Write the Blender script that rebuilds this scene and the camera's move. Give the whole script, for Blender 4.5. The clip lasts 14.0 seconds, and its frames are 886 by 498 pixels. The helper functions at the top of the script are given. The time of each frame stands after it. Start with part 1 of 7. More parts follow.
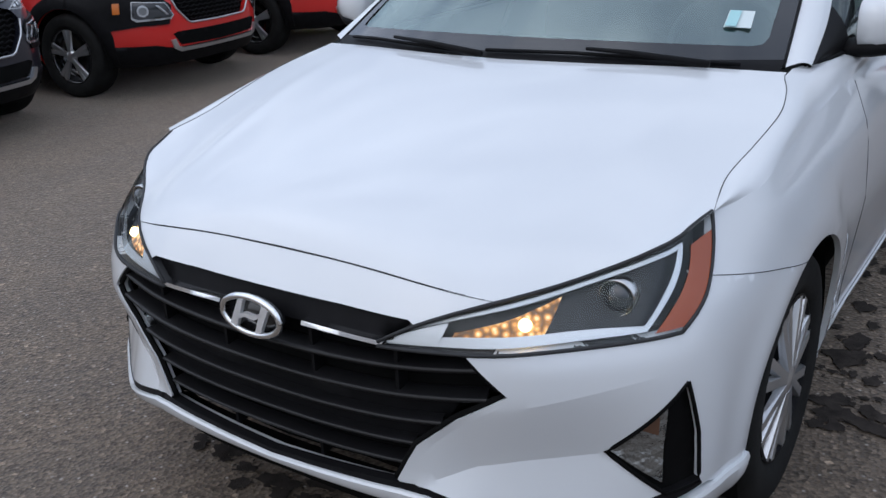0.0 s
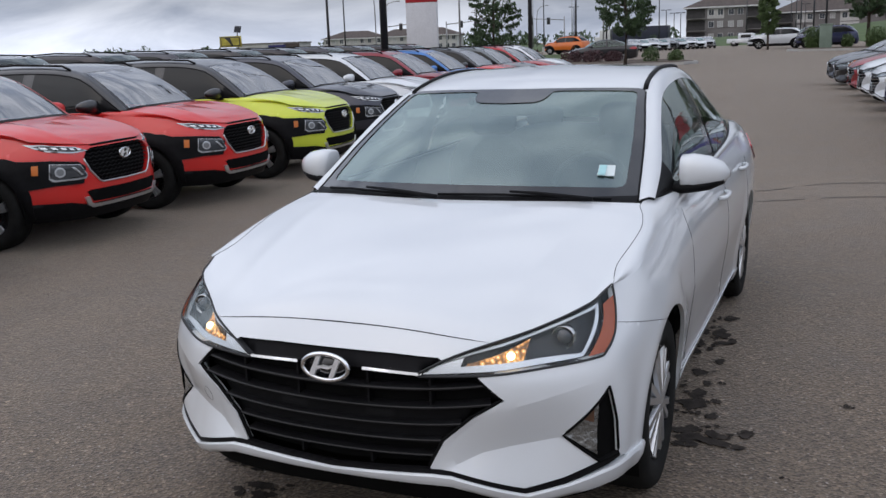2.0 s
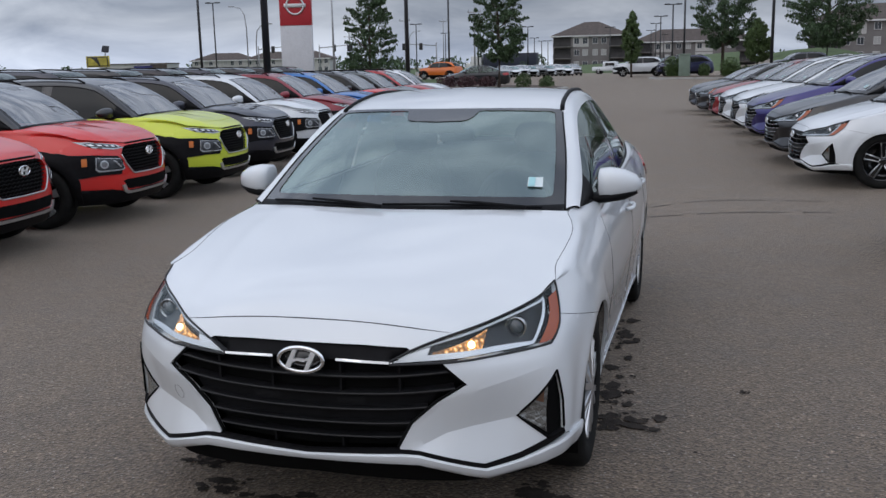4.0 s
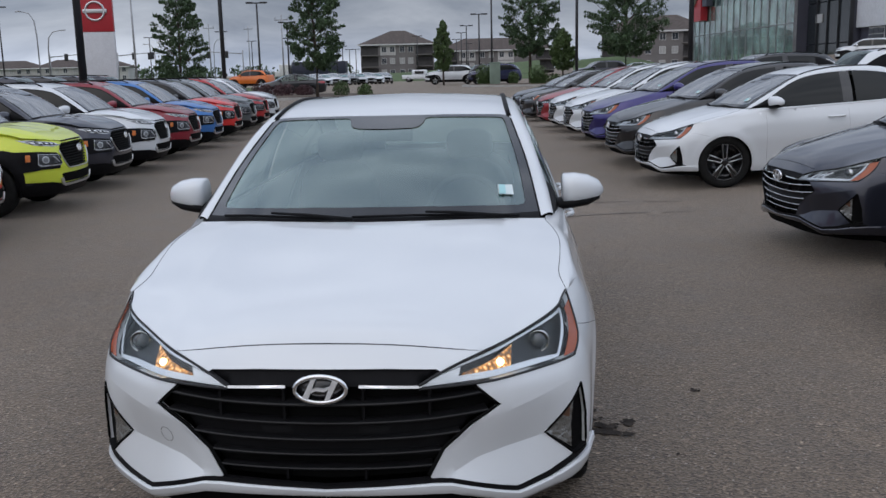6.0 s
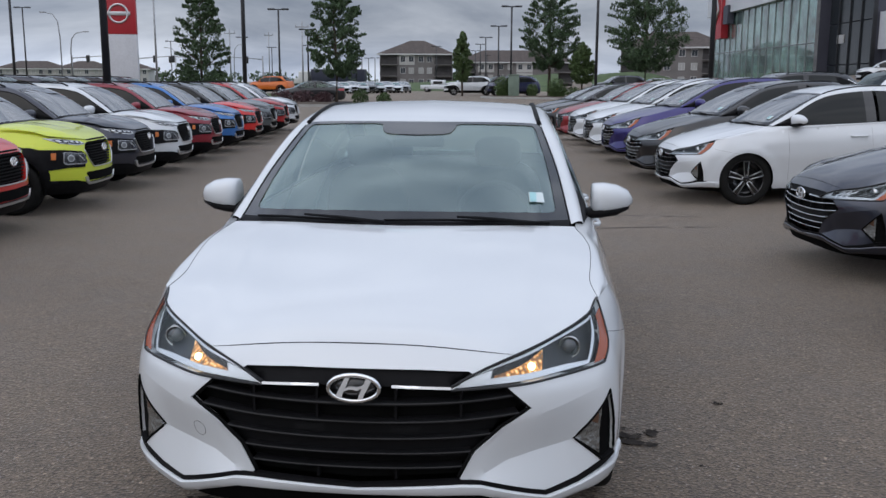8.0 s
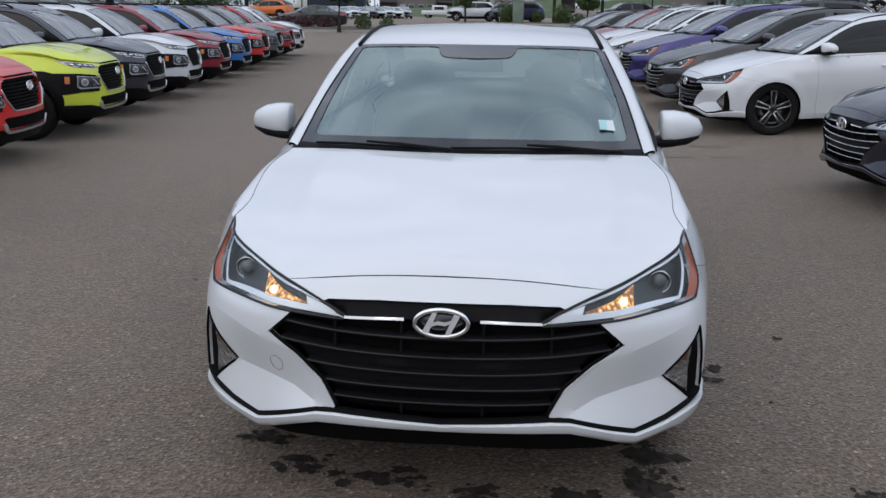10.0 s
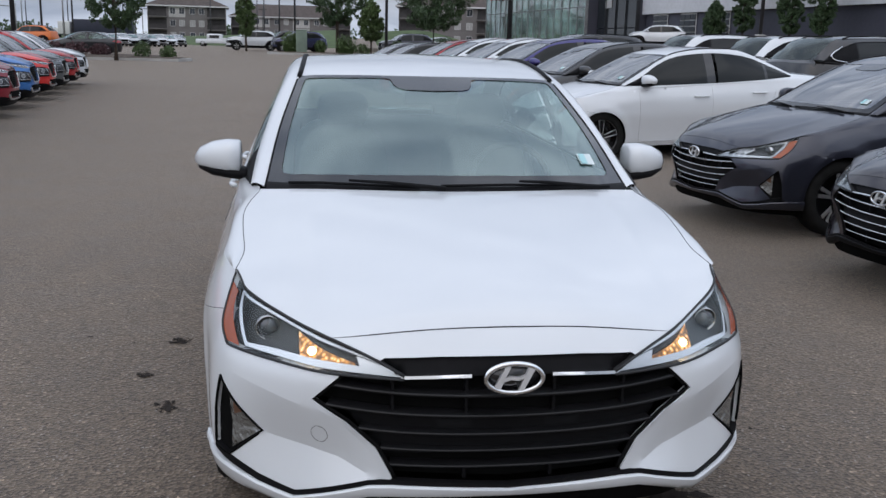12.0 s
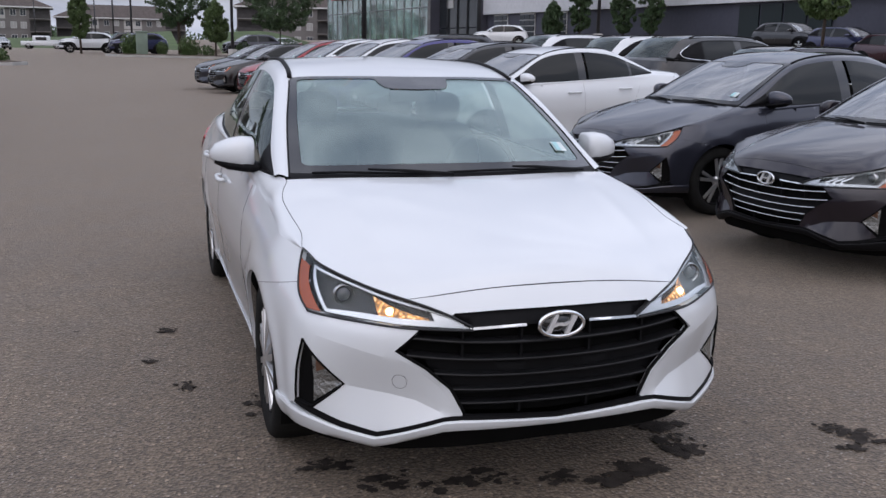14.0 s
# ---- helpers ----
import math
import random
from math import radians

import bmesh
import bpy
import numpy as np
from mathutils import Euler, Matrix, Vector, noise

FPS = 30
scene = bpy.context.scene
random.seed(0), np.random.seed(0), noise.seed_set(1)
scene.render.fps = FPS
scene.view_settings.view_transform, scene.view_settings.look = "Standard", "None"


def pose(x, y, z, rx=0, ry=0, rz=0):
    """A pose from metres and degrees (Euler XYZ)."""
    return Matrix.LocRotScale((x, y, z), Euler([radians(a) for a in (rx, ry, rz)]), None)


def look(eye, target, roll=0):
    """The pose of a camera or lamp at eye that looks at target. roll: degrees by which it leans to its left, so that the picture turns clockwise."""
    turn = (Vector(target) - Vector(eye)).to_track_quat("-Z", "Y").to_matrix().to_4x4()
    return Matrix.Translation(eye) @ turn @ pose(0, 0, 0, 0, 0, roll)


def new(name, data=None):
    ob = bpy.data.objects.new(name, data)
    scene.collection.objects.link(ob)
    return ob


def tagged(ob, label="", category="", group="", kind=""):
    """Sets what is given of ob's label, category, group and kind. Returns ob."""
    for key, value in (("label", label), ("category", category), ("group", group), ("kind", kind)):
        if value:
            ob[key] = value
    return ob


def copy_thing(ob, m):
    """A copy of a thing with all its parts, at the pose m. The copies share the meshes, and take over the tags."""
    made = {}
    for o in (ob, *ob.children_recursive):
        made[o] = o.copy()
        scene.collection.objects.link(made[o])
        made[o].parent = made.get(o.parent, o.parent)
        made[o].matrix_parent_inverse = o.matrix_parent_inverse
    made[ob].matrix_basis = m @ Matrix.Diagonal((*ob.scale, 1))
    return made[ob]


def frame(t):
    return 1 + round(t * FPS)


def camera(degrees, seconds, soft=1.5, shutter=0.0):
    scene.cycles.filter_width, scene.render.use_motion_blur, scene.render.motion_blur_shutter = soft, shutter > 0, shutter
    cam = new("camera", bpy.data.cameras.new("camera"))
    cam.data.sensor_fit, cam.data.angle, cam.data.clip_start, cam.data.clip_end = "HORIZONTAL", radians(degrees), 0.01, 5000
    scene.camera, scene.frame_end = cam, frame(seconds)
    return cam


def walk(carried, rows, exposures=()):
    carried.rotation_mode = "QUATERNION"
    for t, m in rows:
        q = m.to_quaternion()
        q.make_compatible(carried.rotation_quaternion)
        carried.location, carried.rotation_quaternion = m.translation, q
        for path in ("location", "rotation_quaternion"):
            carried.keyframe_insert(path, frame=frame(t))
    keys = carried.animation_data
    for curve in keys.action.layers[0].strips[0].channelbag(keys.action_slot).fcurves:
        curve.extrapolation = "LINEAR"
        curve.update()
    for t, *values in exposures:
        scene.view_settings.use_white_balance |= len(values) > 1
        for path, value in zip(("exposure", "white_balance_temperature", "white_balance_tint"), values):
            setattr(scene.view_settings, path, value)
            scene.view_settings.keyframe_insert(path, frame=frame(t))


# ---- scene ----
cam = camera(50.7, 14.0)
PATH = [
    (0, (1.313, -1.2, 1.449), (0.251, 0.335, 0.73), -2.6),
    (0.5, (1.327, -1.508, 1.459), (0.419, 0.142, 0.785), -1.1),
    (1, (1.346, -1.823, 1.494), (0.537, -0.127, 0.808), -1.5),
    (1.5, (1.422, -2.106, 1.528), (0.622, -0.369, 0.943), -2.3),
    (2, (1.445, -2.35, 1.606), (0.657, -0.561, 1.181), -2.1),
    (2.5, (1.466, -2.642, 1.603), (0.834, -0.788, 1.201), -2.4),
    (3, (1.406, -2.776, 1.616), (0.854, -0.894, 1.228), -0.9),
    (3.2, (1.4, -2.793, 1.618), (0.853, -0.908, 1.233), -1.0),
    (5.3, (0.808, -2.652, 1.58), (0.314, -0.753, 1.192), -1.2),
    (5.5, (0.723, -2.662, 1.585), (0.353, -0.733, 1.206), -1.4),
    (6, (0.585, -2.69, 1.604), (0.44, -0.731, 1.229), -1.3),
    (6.5, (0.521, -2.695, 1.587), (0.4, -0.738, 1.194), -0.5),
    (7, (0.498, -2.701, 1.582), (0.355, -0.743, 1.203), -0.2),
    (7.5, (0.5, -2.722, 1.583), (0.319, -0.764, 1.217), -0.1),
    (8, (0.517, -2.732, 1.589), (0.344, -0.771, 1.236), 0.2),
    (8.5, (0.515, -2.708, 1.58), (0.363, -0.751, 1.196), 0.0),
    (9, (0.486, -2.717, 1.571), (0.295, -0.771, 1.15), 0.5),
    (9.2, (0.456, -2.703, 1.564), (0.239, -0.764, 1.122), 0.9),
    (11.3, (-0.3, -2.508, 1.566), (-0.183, -0.582, 1.038), 1.4),
    (11.5, (-0.375, -2.488, 1.569), (-0.198, -0.559, 1.074), 1.7),
    (12, (-0.573, -2.365, 1.55), (-0.275, -0.436, 1.117), 1.5),
    (12.5, (-0.795, -2.342, 1.553), (-0.4, -0.429, 1.122), 1.2),
    (13, (-1.042, -2.383, 1.544), (-0.571, -0.496, 1.076), 0.7),
    (13.5, (-1.175, -2.534, 1.533), (-0.644, -0.656, 1.096), 1.0),
    (14, (-1.316, -2.704, 1.552), (-0.701, -0.849, 1.126), 1.1),
]
walk(cam, [(t, look(eye, target, roll)) for t, eye, target, roll in PATH],
     [(0, 0, 6220, 12), (0.5, -0.18, 6270, 12), (1, 0.0, 6370, 12), (1.5, 0.03, 6720, 14), (3, -0.03, 6520, 12), (5.5, -0.12, 6470, 12), (6, -0.12, 6470, 12), (6.5, -0.02, 6470, 12),
      (9, -0.02, 6470, 12), (11.5, 0.06, 6520, 12), (12.5, 0.04, 6470, 12), (13, -0.03, 6470, 12), (13.5, 0.05, 6520, 13), (14, 0.12, 6620, 17)])

# ---- light: overcast daylight ----
SUN_ELEV, SUN_ROT = 52.0, 200.0
world = bpy.data.worlds.new("overcast_sky")
scene.world = world
world.use_nodes = True
wn, wl = world.node_tree.nodes, world.node_tree.links
wn.clear()


def wnode(kind, **values):
    n = wn.new(kind)
    for k, v in values.items():
        if k in n.inputs:
            n.inputs[k].default_value = v
    return n


w_out = wn.new("ShaderNodeOutputWorld")
w_bg = wn.new("ShaderNodeBackground")
w_sky = wn.new("ShaderNodeTexSky")
w_sky.sky_type = "NISHITA"
w_sky.sun_disc = False
w_sky.sun_elevation = radians(SUN_ELEV)
w_sky.sun_rotation = radians(SUN_ROT)
w_sky.air_density, w_sky.dust_density = 1.0, 4.0
w_co = wn.new("ShaderNodeTexCoord")
w_sep = wn.new("ShaderNodeSeparateXYZ")
wl.new(w_co.outputs["Generated"], w_sep.inputs[0])
# cloud deck: lumps, flattened towards the horizon
w_map = wn.new("ShaderNodeMapping")
w_map.inputs["Scale"].default_value = (4.2, 4.2, 13.0)
wl.new(w_co.outputs["Generated"], w_map.inputs["Vector"])
w_n1 = wnode("ShaderNodeTexNoise", Scale=1.0, Detail=7.0, Roughness=0.55, Distortion=0.5)
wl.new(w_map.outputs[0], w_n1.inputs["Vector"])
w_r1 = wn.new("ShaderNodeValToRGB")
w_r1.color_ramp.elements[0].position, w_r1.color_ramp.elements[0].color = 0.36, (0.52, 0.57, 0.66, 1)
w_r1.color_ramp.elements[1].position, w_r1.color_ramp.elements[1].color = 0.63, (1.13, 1.15, 1.18, 1)
wl.new(w_n1.outputs[0], w_r1.inputs[0])
# overcast: bright strip at the horizon, darker bases above it, brightest overhead
w_r2 = wn.new("ShaderNodeValToRGB")
SKY = [(0.0, 0.86), (0.018, 0.72), (0.05, 0.47), (0.10, 0.40), (0.25, 0.48), (0.55, 0.84), (1.0, 1.08)]
while len(w_r2.color_ramp.elements) < len(SKY):
    w_r2.color_ramp.elements.new(0.5)
for e, (p, v) in zip(w_r2.color_ramp.elements, SKY):
    e.position, e.color = p, (v * 0.91, v * 0.985, v * 1.10, 1)
wl.new(w_sep.outputs[2], w_r2.inputs[0])
# the bright strip lies to the north only; the cloud is thicker low down on the other sides
w_r3 = wn.new("ShaderNodeValToRGB")
LOW = [(0.0, 0.38), (0.05, 0.35), (0.10, 0.34), (0.25, 0.43), (0.55, 0.74), (1.0, 1.08)]
while len(w_r3.color_ramp.elements) < len(LOW):
    w_r3.color_ramp.elements.new(0.5)
for e, (p, v) in zip(w_r3.color_ramp.elements, LOW):
    e.position, e.color = p, (v * 0.91, v * 0.985, v * 1.10, 1)
wl.new(w_sep.outputs[2], w_r3.inputs[0])
w_side = wn.new("ShaderNodeMapRange")
w_side.inputs["From Min"].default_value, w_side.inputs["From Max"].default_value = -0.2, 0.55
wl.new(w_sep.outputs[1], w_side.inputs["Value"])
w_deck = wn.new("ShaderNodeMix"); w_deck.data_type = "RGBA"
wl.new(w_side.outputs[0], w_deck.inputs[0]); wl.new(w_r3.outputs[0], w_deck.inputs[6]); wl.new(w_r2.outputs[0], w_deck.inputs[7])
w_mix = wn.new("ShaderNodeMix"); w_mix.data_type = "RGBA"; w_mix.blend_type = "MULTIPLY"
w_mix.inputs[0].default_value = 1.0
wl.new(w_deck.outputs[2], w_mix.inputs[6])
wl.new(w_r1.outputs[0], w_mix.inputs[7])
# a little clear-sky colour behind the cloud
w_sc = wn.new("ShaderNodeMix"); w_sc.data_type = "RGBA"; w_sc.blend_type = "ADD"
w_sc.inputs[0].default_value = 0.02
wl.new(w_mix.outputs[2], w_sc.inputs[6]); wl.new(w_sky.outputs[0], w_sc.inputs[7])
# thinner, brighter cloud towards the east and the west
w_x2 = wn.new("ShaderNodeMath"); w_x2.operation = "MULTIPLY"
wl.new(w_sep.outputs[0], w_x2.inputs[0]); wl.new(w_sep.outputs[0], w_x2.inputs[1])
w_str = wn.new("ShaderNodeMath"); w_str.operation = "MULTIPLY_ADD"
w_str.inputs[1].default_value, w_str.inputs[2].default_value = 0.90, 0.86
wl.new(w_x2.outputs[0], w_str.inputs[0]); wl.new(w_str.outputs[0], w_bg.inputs["Strength"])
wl.new(w_sc.outputs[2], w_bg.inputs["Color"])
wl.new(w_bg.outputs[0], w_out.inputs[0])

sun = new("sun", bpy.data.lights.new("sun", "SUN"))
sun.data.energy, sun.data.angle, sun.data.color = 0.75, radians(100), (1.0, 0.97, 0.93)
sun.matrix_world = look((0, 0, 50), (Vector((0, 0, 50)) - Vector((math.sin(radians(SUN_ROT)) * math.cos(radians(SUN_ELEV)), math.cos(radians(SUN_ROT)) * math.cos(radians(SUN_ELEV)), math.sin(radians(SUN_ELEV))))))
scene.view_settings.exposure = 0.0

# ---- materials ----
def material(name, color=(0.5, 0.5, 0.5), rough=0.5, metal=0.0, coat=0.0, spec=0.5):
    m = bpy.data.materials.new(name)
    m.use_nodes = True
    b = m.node_tree.nodes["Principled BSDF"]
    b.inputs["Base Color"].default_value = (*color, 1)
    b.inputs["Roughness"].default_value = rough
    b.inputs["Metallic"].default_value = metal
    b.inputs["Coat Weight"].default_value = coat
    b.inputs["Coat Roughness"].default_value = 0.03
    b.inputs["Specular IOR Level"].default_value = spec
    return m


def node(m, kind, **values):
    n = m.node_tree.nodes.new(kind)
    for k, v in values.items():
        n.inputs[k].default_value = v
    return n


def link(m, a, b):
    m.node_tree.links.new(a, b)


def ramp(m, source, *stops):
    r = m.node_tree.nodes.new("ShaderNodeValToRGB")
    e = r.color_ramp.elements
    while len(e) < len(stops):
        e.new(0.5)
    for i, (p, c) in enumerate(stops):
        e[i].position = p
        e[i].color = (*c, 1) if len(c) == 3 else (c[0], c[0], c[0], 1)
    link(m, source, r.inputs[0])
    return r.outputs[0]


def mix(m, fac, a, b, blend="MIX"):
    n = m.node_tree.nodes.new("ShaderNodeMix")
    n.data_type, n.blend_type = "RGBA", blend
    for slot, v in ((0, fac), (6, a), (7, b)):
        if isinstance(v, (int, float)):
            n.inputs[slot].default_value = v
        elif isinstance(v, tuple):
            n.inputs[slot].default_value = (*v, 1) if len(v) == 3 else v
        else:
            link(m, v, n.inputs[slot])
    return n.outputs[2]


def bsdf(m):
    return m.node_tree.nodes["Principled BSDF"]


def noise_tex(m, scale, detail=4.0, rough=0.55, vec=None, world_space=False):
    n = node(m, "ShaderNodeTexNoise", Scale=scale, Detail=detail, Roughness=rough)
    if vec is not None:
        link(m, vec, n.inputs["Vector"])
    else:
        if world_space:
            g = m.node_tree.nodes.new("ShaderNodeNewGeometry")
            link(m, g.outputs["Position"], n.inputs["Vector"])
        else:
            c = m.node_tree.nodes.new("ShaderNodeTexCoord")
            link(m, c.outputs["Object"], n.inputs["Vector"])
    return n.outputs[0]


def bump(m, height, strength=0.2, dist=0.01):
    b = node(m, "ShaderNodeBump", Strength=strength, Distance=dist)
    link(m, height, b.inputs["Height"])
    link(m, b.outputs[0], bsdf(m).inputs["Normal"])


def mottled(name, color, rough=0.6, metal=0.0, scale=6.0, amount=0.25, bumps=0.1, coat=0.0):
    """A base colour that varies at two scales, with fine relief."""
    m = material(name, color, rough, metal, coat)
    n1 = noise_tex(m, scale, 5)
    n2 = noise_tex(m, scale * 14, 3)
    dark = tuple(c * (1 - amount) for c in color)
    lite = tuple(min(1, c * (1 + amount)) for c in color)
    c1 = ramp(m, n1, (0.3, dark), (0.7, lite))
    c2 = ramp(m, n2, (0.3, (0.86,)), (0.7, (1.0,)))
    link(m, mix(m, 1.0, c1, c2, "MULTIPLY"), bsdf(m).inputs["Base Color"])
    if bumps:
        bump(m, n2, bumps, 0.01)
    return m


def paint(name, color, flake=0.0, rough=0.28, coat=1.0, spec=0.5):
    """Car paint: base coat under a clear coat, with a trace of dust."""
    m = material(name, color, rough, flake, coat, spec)
    n = noise_tex(m, 3.0, 5)
    f = ramp(m, n, (0.35, (0.0,)), (0.8, (0.05,)))
    link(m, mix(m, f, color, tuple(0.55 * c + 0.12 for c in color)), bsdf(m).inputs["Base Color"])
    r = ramp(m, n, (0.3, (0.02,)), (0.8, (0.07,)))
    link(m, r, bsdf(m).inputs["Coat Roughness"])
    return m


def glass(name, tint=(0.75, 0.82, 0.80), gloss=0.04, rough=0.02, sheen=(0.92, 1.0, 0.98)):
    """Thin car or window glass: clear, with gloss that grows towards grazing views."""
    m = bpy.data.materials.new(name)
    m.use_nodes = True
    m.node_tree.nodes.remove(bsdf(m))
    out = m.node_tree.nodes["Material Output"]
    t = node(m, "ShaderNodeBsdfTransparent", Color=(*tint, 1))
    g = node(m, "ShaderNodeBsdfGlossy", Roughness=rough, Color=(*sheen, 1))
    w = node(m, "ShaderNodeLayerWeight", Blend=0.5)
    p = m.node_tree.nodes.new("ShaderNodeMath"); p.operation = "POWER"; p.inputs[1].default_value = 4.5
    f = m.node_tree.nodes.new("ShaderNodeMath"); f.operation = "MULTIPLY_ADD"; f.inputs[1].default_value, f.inputs[2].default_value = 1 - gloss, gloss
    link(m, w.outputs["Facing"], p.inputs[0]); link(m, p.outputs[0], f.inputs[0])
    s = m.node_tree.nodes.new("ShaderNodeMixShader")
    link(m, f.outputs[0], s.inputs[0]); link(m, t.outputs[0], s.inputs[1]); link(m, g.outputs[0], s.inputs[2])
    link(m, s.outputs[0], out.inputs["Surface"])
    return m


def asphalt_material():
    m = material("asphalt", (0.12, 0.11, 0.10), 0.9)
    big = noise_tex(m, 0.35, 5, 0.6, world_space=True)
    mid = noise_tex(m, 2.2, 6, 0.65, world_space=True)
    grit = noise_tex(m, 75.0, 3, 0.65, world_space=True)
    g = m.node_tree.nodes.new("ShaderNodeNewGeometry")
    v = node(m, "ShaderNodeTexVoronoi", Scale=75.0)
    link(m, g.outputs["Position"], v.inputs["Vector"])
    base = ramp(m, big, (0.25, (0.117, 0.088, 0.063)), (0.75, (0.157, 0.122, 0.090)))
    patch = ramp(m, mid, (0.25, (0.72,)), (0.6, (1.05,)))
    c = mix(m, 1.0, base, patch, "MULTIPLY")
    stones = ramp(m, v.outputs["Color"], (0.0, (0.22,)), (0.5, (0.86,)), (0.86, (1.3,)), (0.93, (2.1,)), (1.0, (3.8,)))
    c = mix(m, 0.9, c, stones, "MULTIPLY")
    v2 = node(m, "ShaderNodeTexVoronoi", Scale=38.0)
    link(m, g.outputs["Position"], v2.inputs["Vector"])
    few = ramp(m, v2.outputs["Color"], (0.60, (0.0,)), (0.66, (1.0,)))
    dot = ramp(m, v2.outputs["Distance"], (0.10, (1.0,)), (0.24, (0.0,)))
    c = mix(m, mix(m, 1.0, few, dot, "MULTIPLY"), c, (0.34, 0.31, 0.28))
    fine = ramp(m, grit, (0.32, (0.50,)), (0.68, (1.48,)))
    c = mix(m, 0.9, c, fine, "MULTIPLY")
    link(m, c, bsdf(m).inputs["Base Color"])
    link(m, ramp(m, mid, (0.3, (0.58,)), (0.6, (0.80,))), bsdf(m).inputs["Roughness"])
    b = bsdf(m)
    b.inputs["Sheen Weight"].default_value, b.inputs["Sheen Roughness"].default_value = 0.36, 0.32
    b.inputs["Sheen Tint"].default_value = (1.0, 0.86, 0.72, 1)
    bump(m, v.outputs["Distance"], 0.55, 0.008)
    return m


M_ASPHALT = asphalt_material()
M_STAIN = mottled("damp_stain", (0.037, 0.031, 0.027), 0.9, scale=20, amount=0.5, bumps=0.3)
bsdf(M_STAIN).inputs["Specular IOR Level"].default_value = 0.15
M_GRASS = mottled("grass", (0.062, 0.098, 0.030), 0.9, scale=0.6, amount=0.4, bumps=0.4)
M_CONC = mottled("concrete", (0.42, 0.41, 0.39), 0.85, scale=1.5, amount=0.15)
M_BLACKMETAL = mottled("black_painted_steel", (0.018, 0.019, 0.022), 0.45, scale=3, amount=0.3)
M_GALV = mottled("galvanised_steel", (0.33, 0.34, 0.35), 0.5, 0.4, scale=2)
M_RUBBER_FAR = mottled("far_tyre_rubber", (0.02, 0.02, 0.02), 0.85)
M_BARK = mottled("bark", (0.075, 0.055, 0.042), 0.9, scale=9, amount=0.4, bumps=0.5)
M_LEAF = mottled("leaf_dark", (0.052, 0.094, 0.038), 0.6, scale=3, amount=0.5)
M_LEAF2 = mottled("leaf_light", (0.085, 0.135, 0.045), 0.6, scale=3, amount=0.45)
M_LEAFRED = mottled("leaf_red", (0.075, 0.030, 0.035), 0.6, scale=3, amount=0.45)

# ---- building helpers ----
def mesh_ob(name, bm, mat, parent=None, label="", smooth=True):
    me = bpy.data.meshes.new(name)
    bm.to_mesh(me)
    bm.free()
    for mm in (mat if isinstance(mat, (list, tuple)) else [mat]):
        me.materials.append(mm)
    if smooth:
        me.shade_smooth()
    ob = new(name, me)
    if parent is not None:
        ob.parent = parent
    if label:
        ob["label"] = label
    return ob


def part(name, bm, mat, parent, label="", smooth=True):
    return mesh_ob(name, bm, mat, parent, label, smooth)


def thing(name, label, category, group="", kind="", at=(0, 0, 0), turn=0.0):
    e = new(name)
    e.matrix_basis = pose(*at, 0, 0, turn)
    return tagged(e, label, category, group, kind)


def box(bm, lo, hi, bevel=0.0):
    """An upright box between two corners, with its edges rounded."""
    c = [(a + b) / 2 for a, b in zip(lo, hi)]
    s = [abs(b - a) for a, b in zip(lo, hi)]
    r = bmesh.ops.create_cube(bm, size=1.0, matrix=Matrix.Translation(c) @ Matrix.Diagonal((*s, 1)))
    if bevel:
        edges = list({e for v in r["verts"] for e in v.link_edges})
        bmesh.ops.bevel(bm, geom=edges, offset=min(bevel, min(s) * 0.45), segments=2, profile=0.6, affect="EDGES")
    return r["verts"]


def boxes(*items):
    bm = bmesh.new()
    for it in items:
        box(bm, it[0], it[1], it[2] if len(it) > 2 else 0.0)
    return bm


def tube(bm, path, radii, sides=10, cap=True):
    """A tube along a path; one radius or one for each point."""
    pts = [Vector(p) for p in path]
    if not isinstance(radii, (list, tuple)):
        radii = [radii] * len(pts)
    rings = []
    for i, p in enumerate(pts):
        d = (pts[min(i + 1, len(pts) - 1)] - pts[max(i - 1, 0)]).normalized()
        q = d.to_track_quat("Z", "Y")
        rings.append([bm.verts.new(p + q @ Vector((radii[i] * math.cos(a), radii[i] * math.sin(a), 0)))
                      for a in (2 * math.pi * k / sides for k in range(sides))])
    for a, b in zip(rings, rings[1:]):
        for k in range(sides):
            bm.faces.new((a[k], a[(k + 1) % sides], b[(k + 1) % sides], b[k]))
    if cap:
        bm.faces.new(rings[0][::-1])
        bm.faces.new(rings[-1])
    return bm


def prism(bm, loop, lo, hi, axis=2):
    """A polygon (2D loop) drawn out along an axis."""
    def at(p, h):
        v = [0, 0, 0]
        others = [i for i in range(3) if i != axis]
        v[others[0]], v[others[1]], v[axis] = p[0], p[1], h
        return v
    a = [bm.verts.new(at(p, lo)) for p in loop]
    b = [bm.verts.new(at(p, hi)) for p in loop]
    n = len(loop)
    bm.faces.new(a[::-1]); bm.faces.new(b)
    for i in range(n):
        bm.faces.new((a[i], a[(i + 1) % n], b[(i + 1) % n], b[i]))
    bmesh.ops.recalc_face_normals(bm, faces=bm.faces)
    return bm


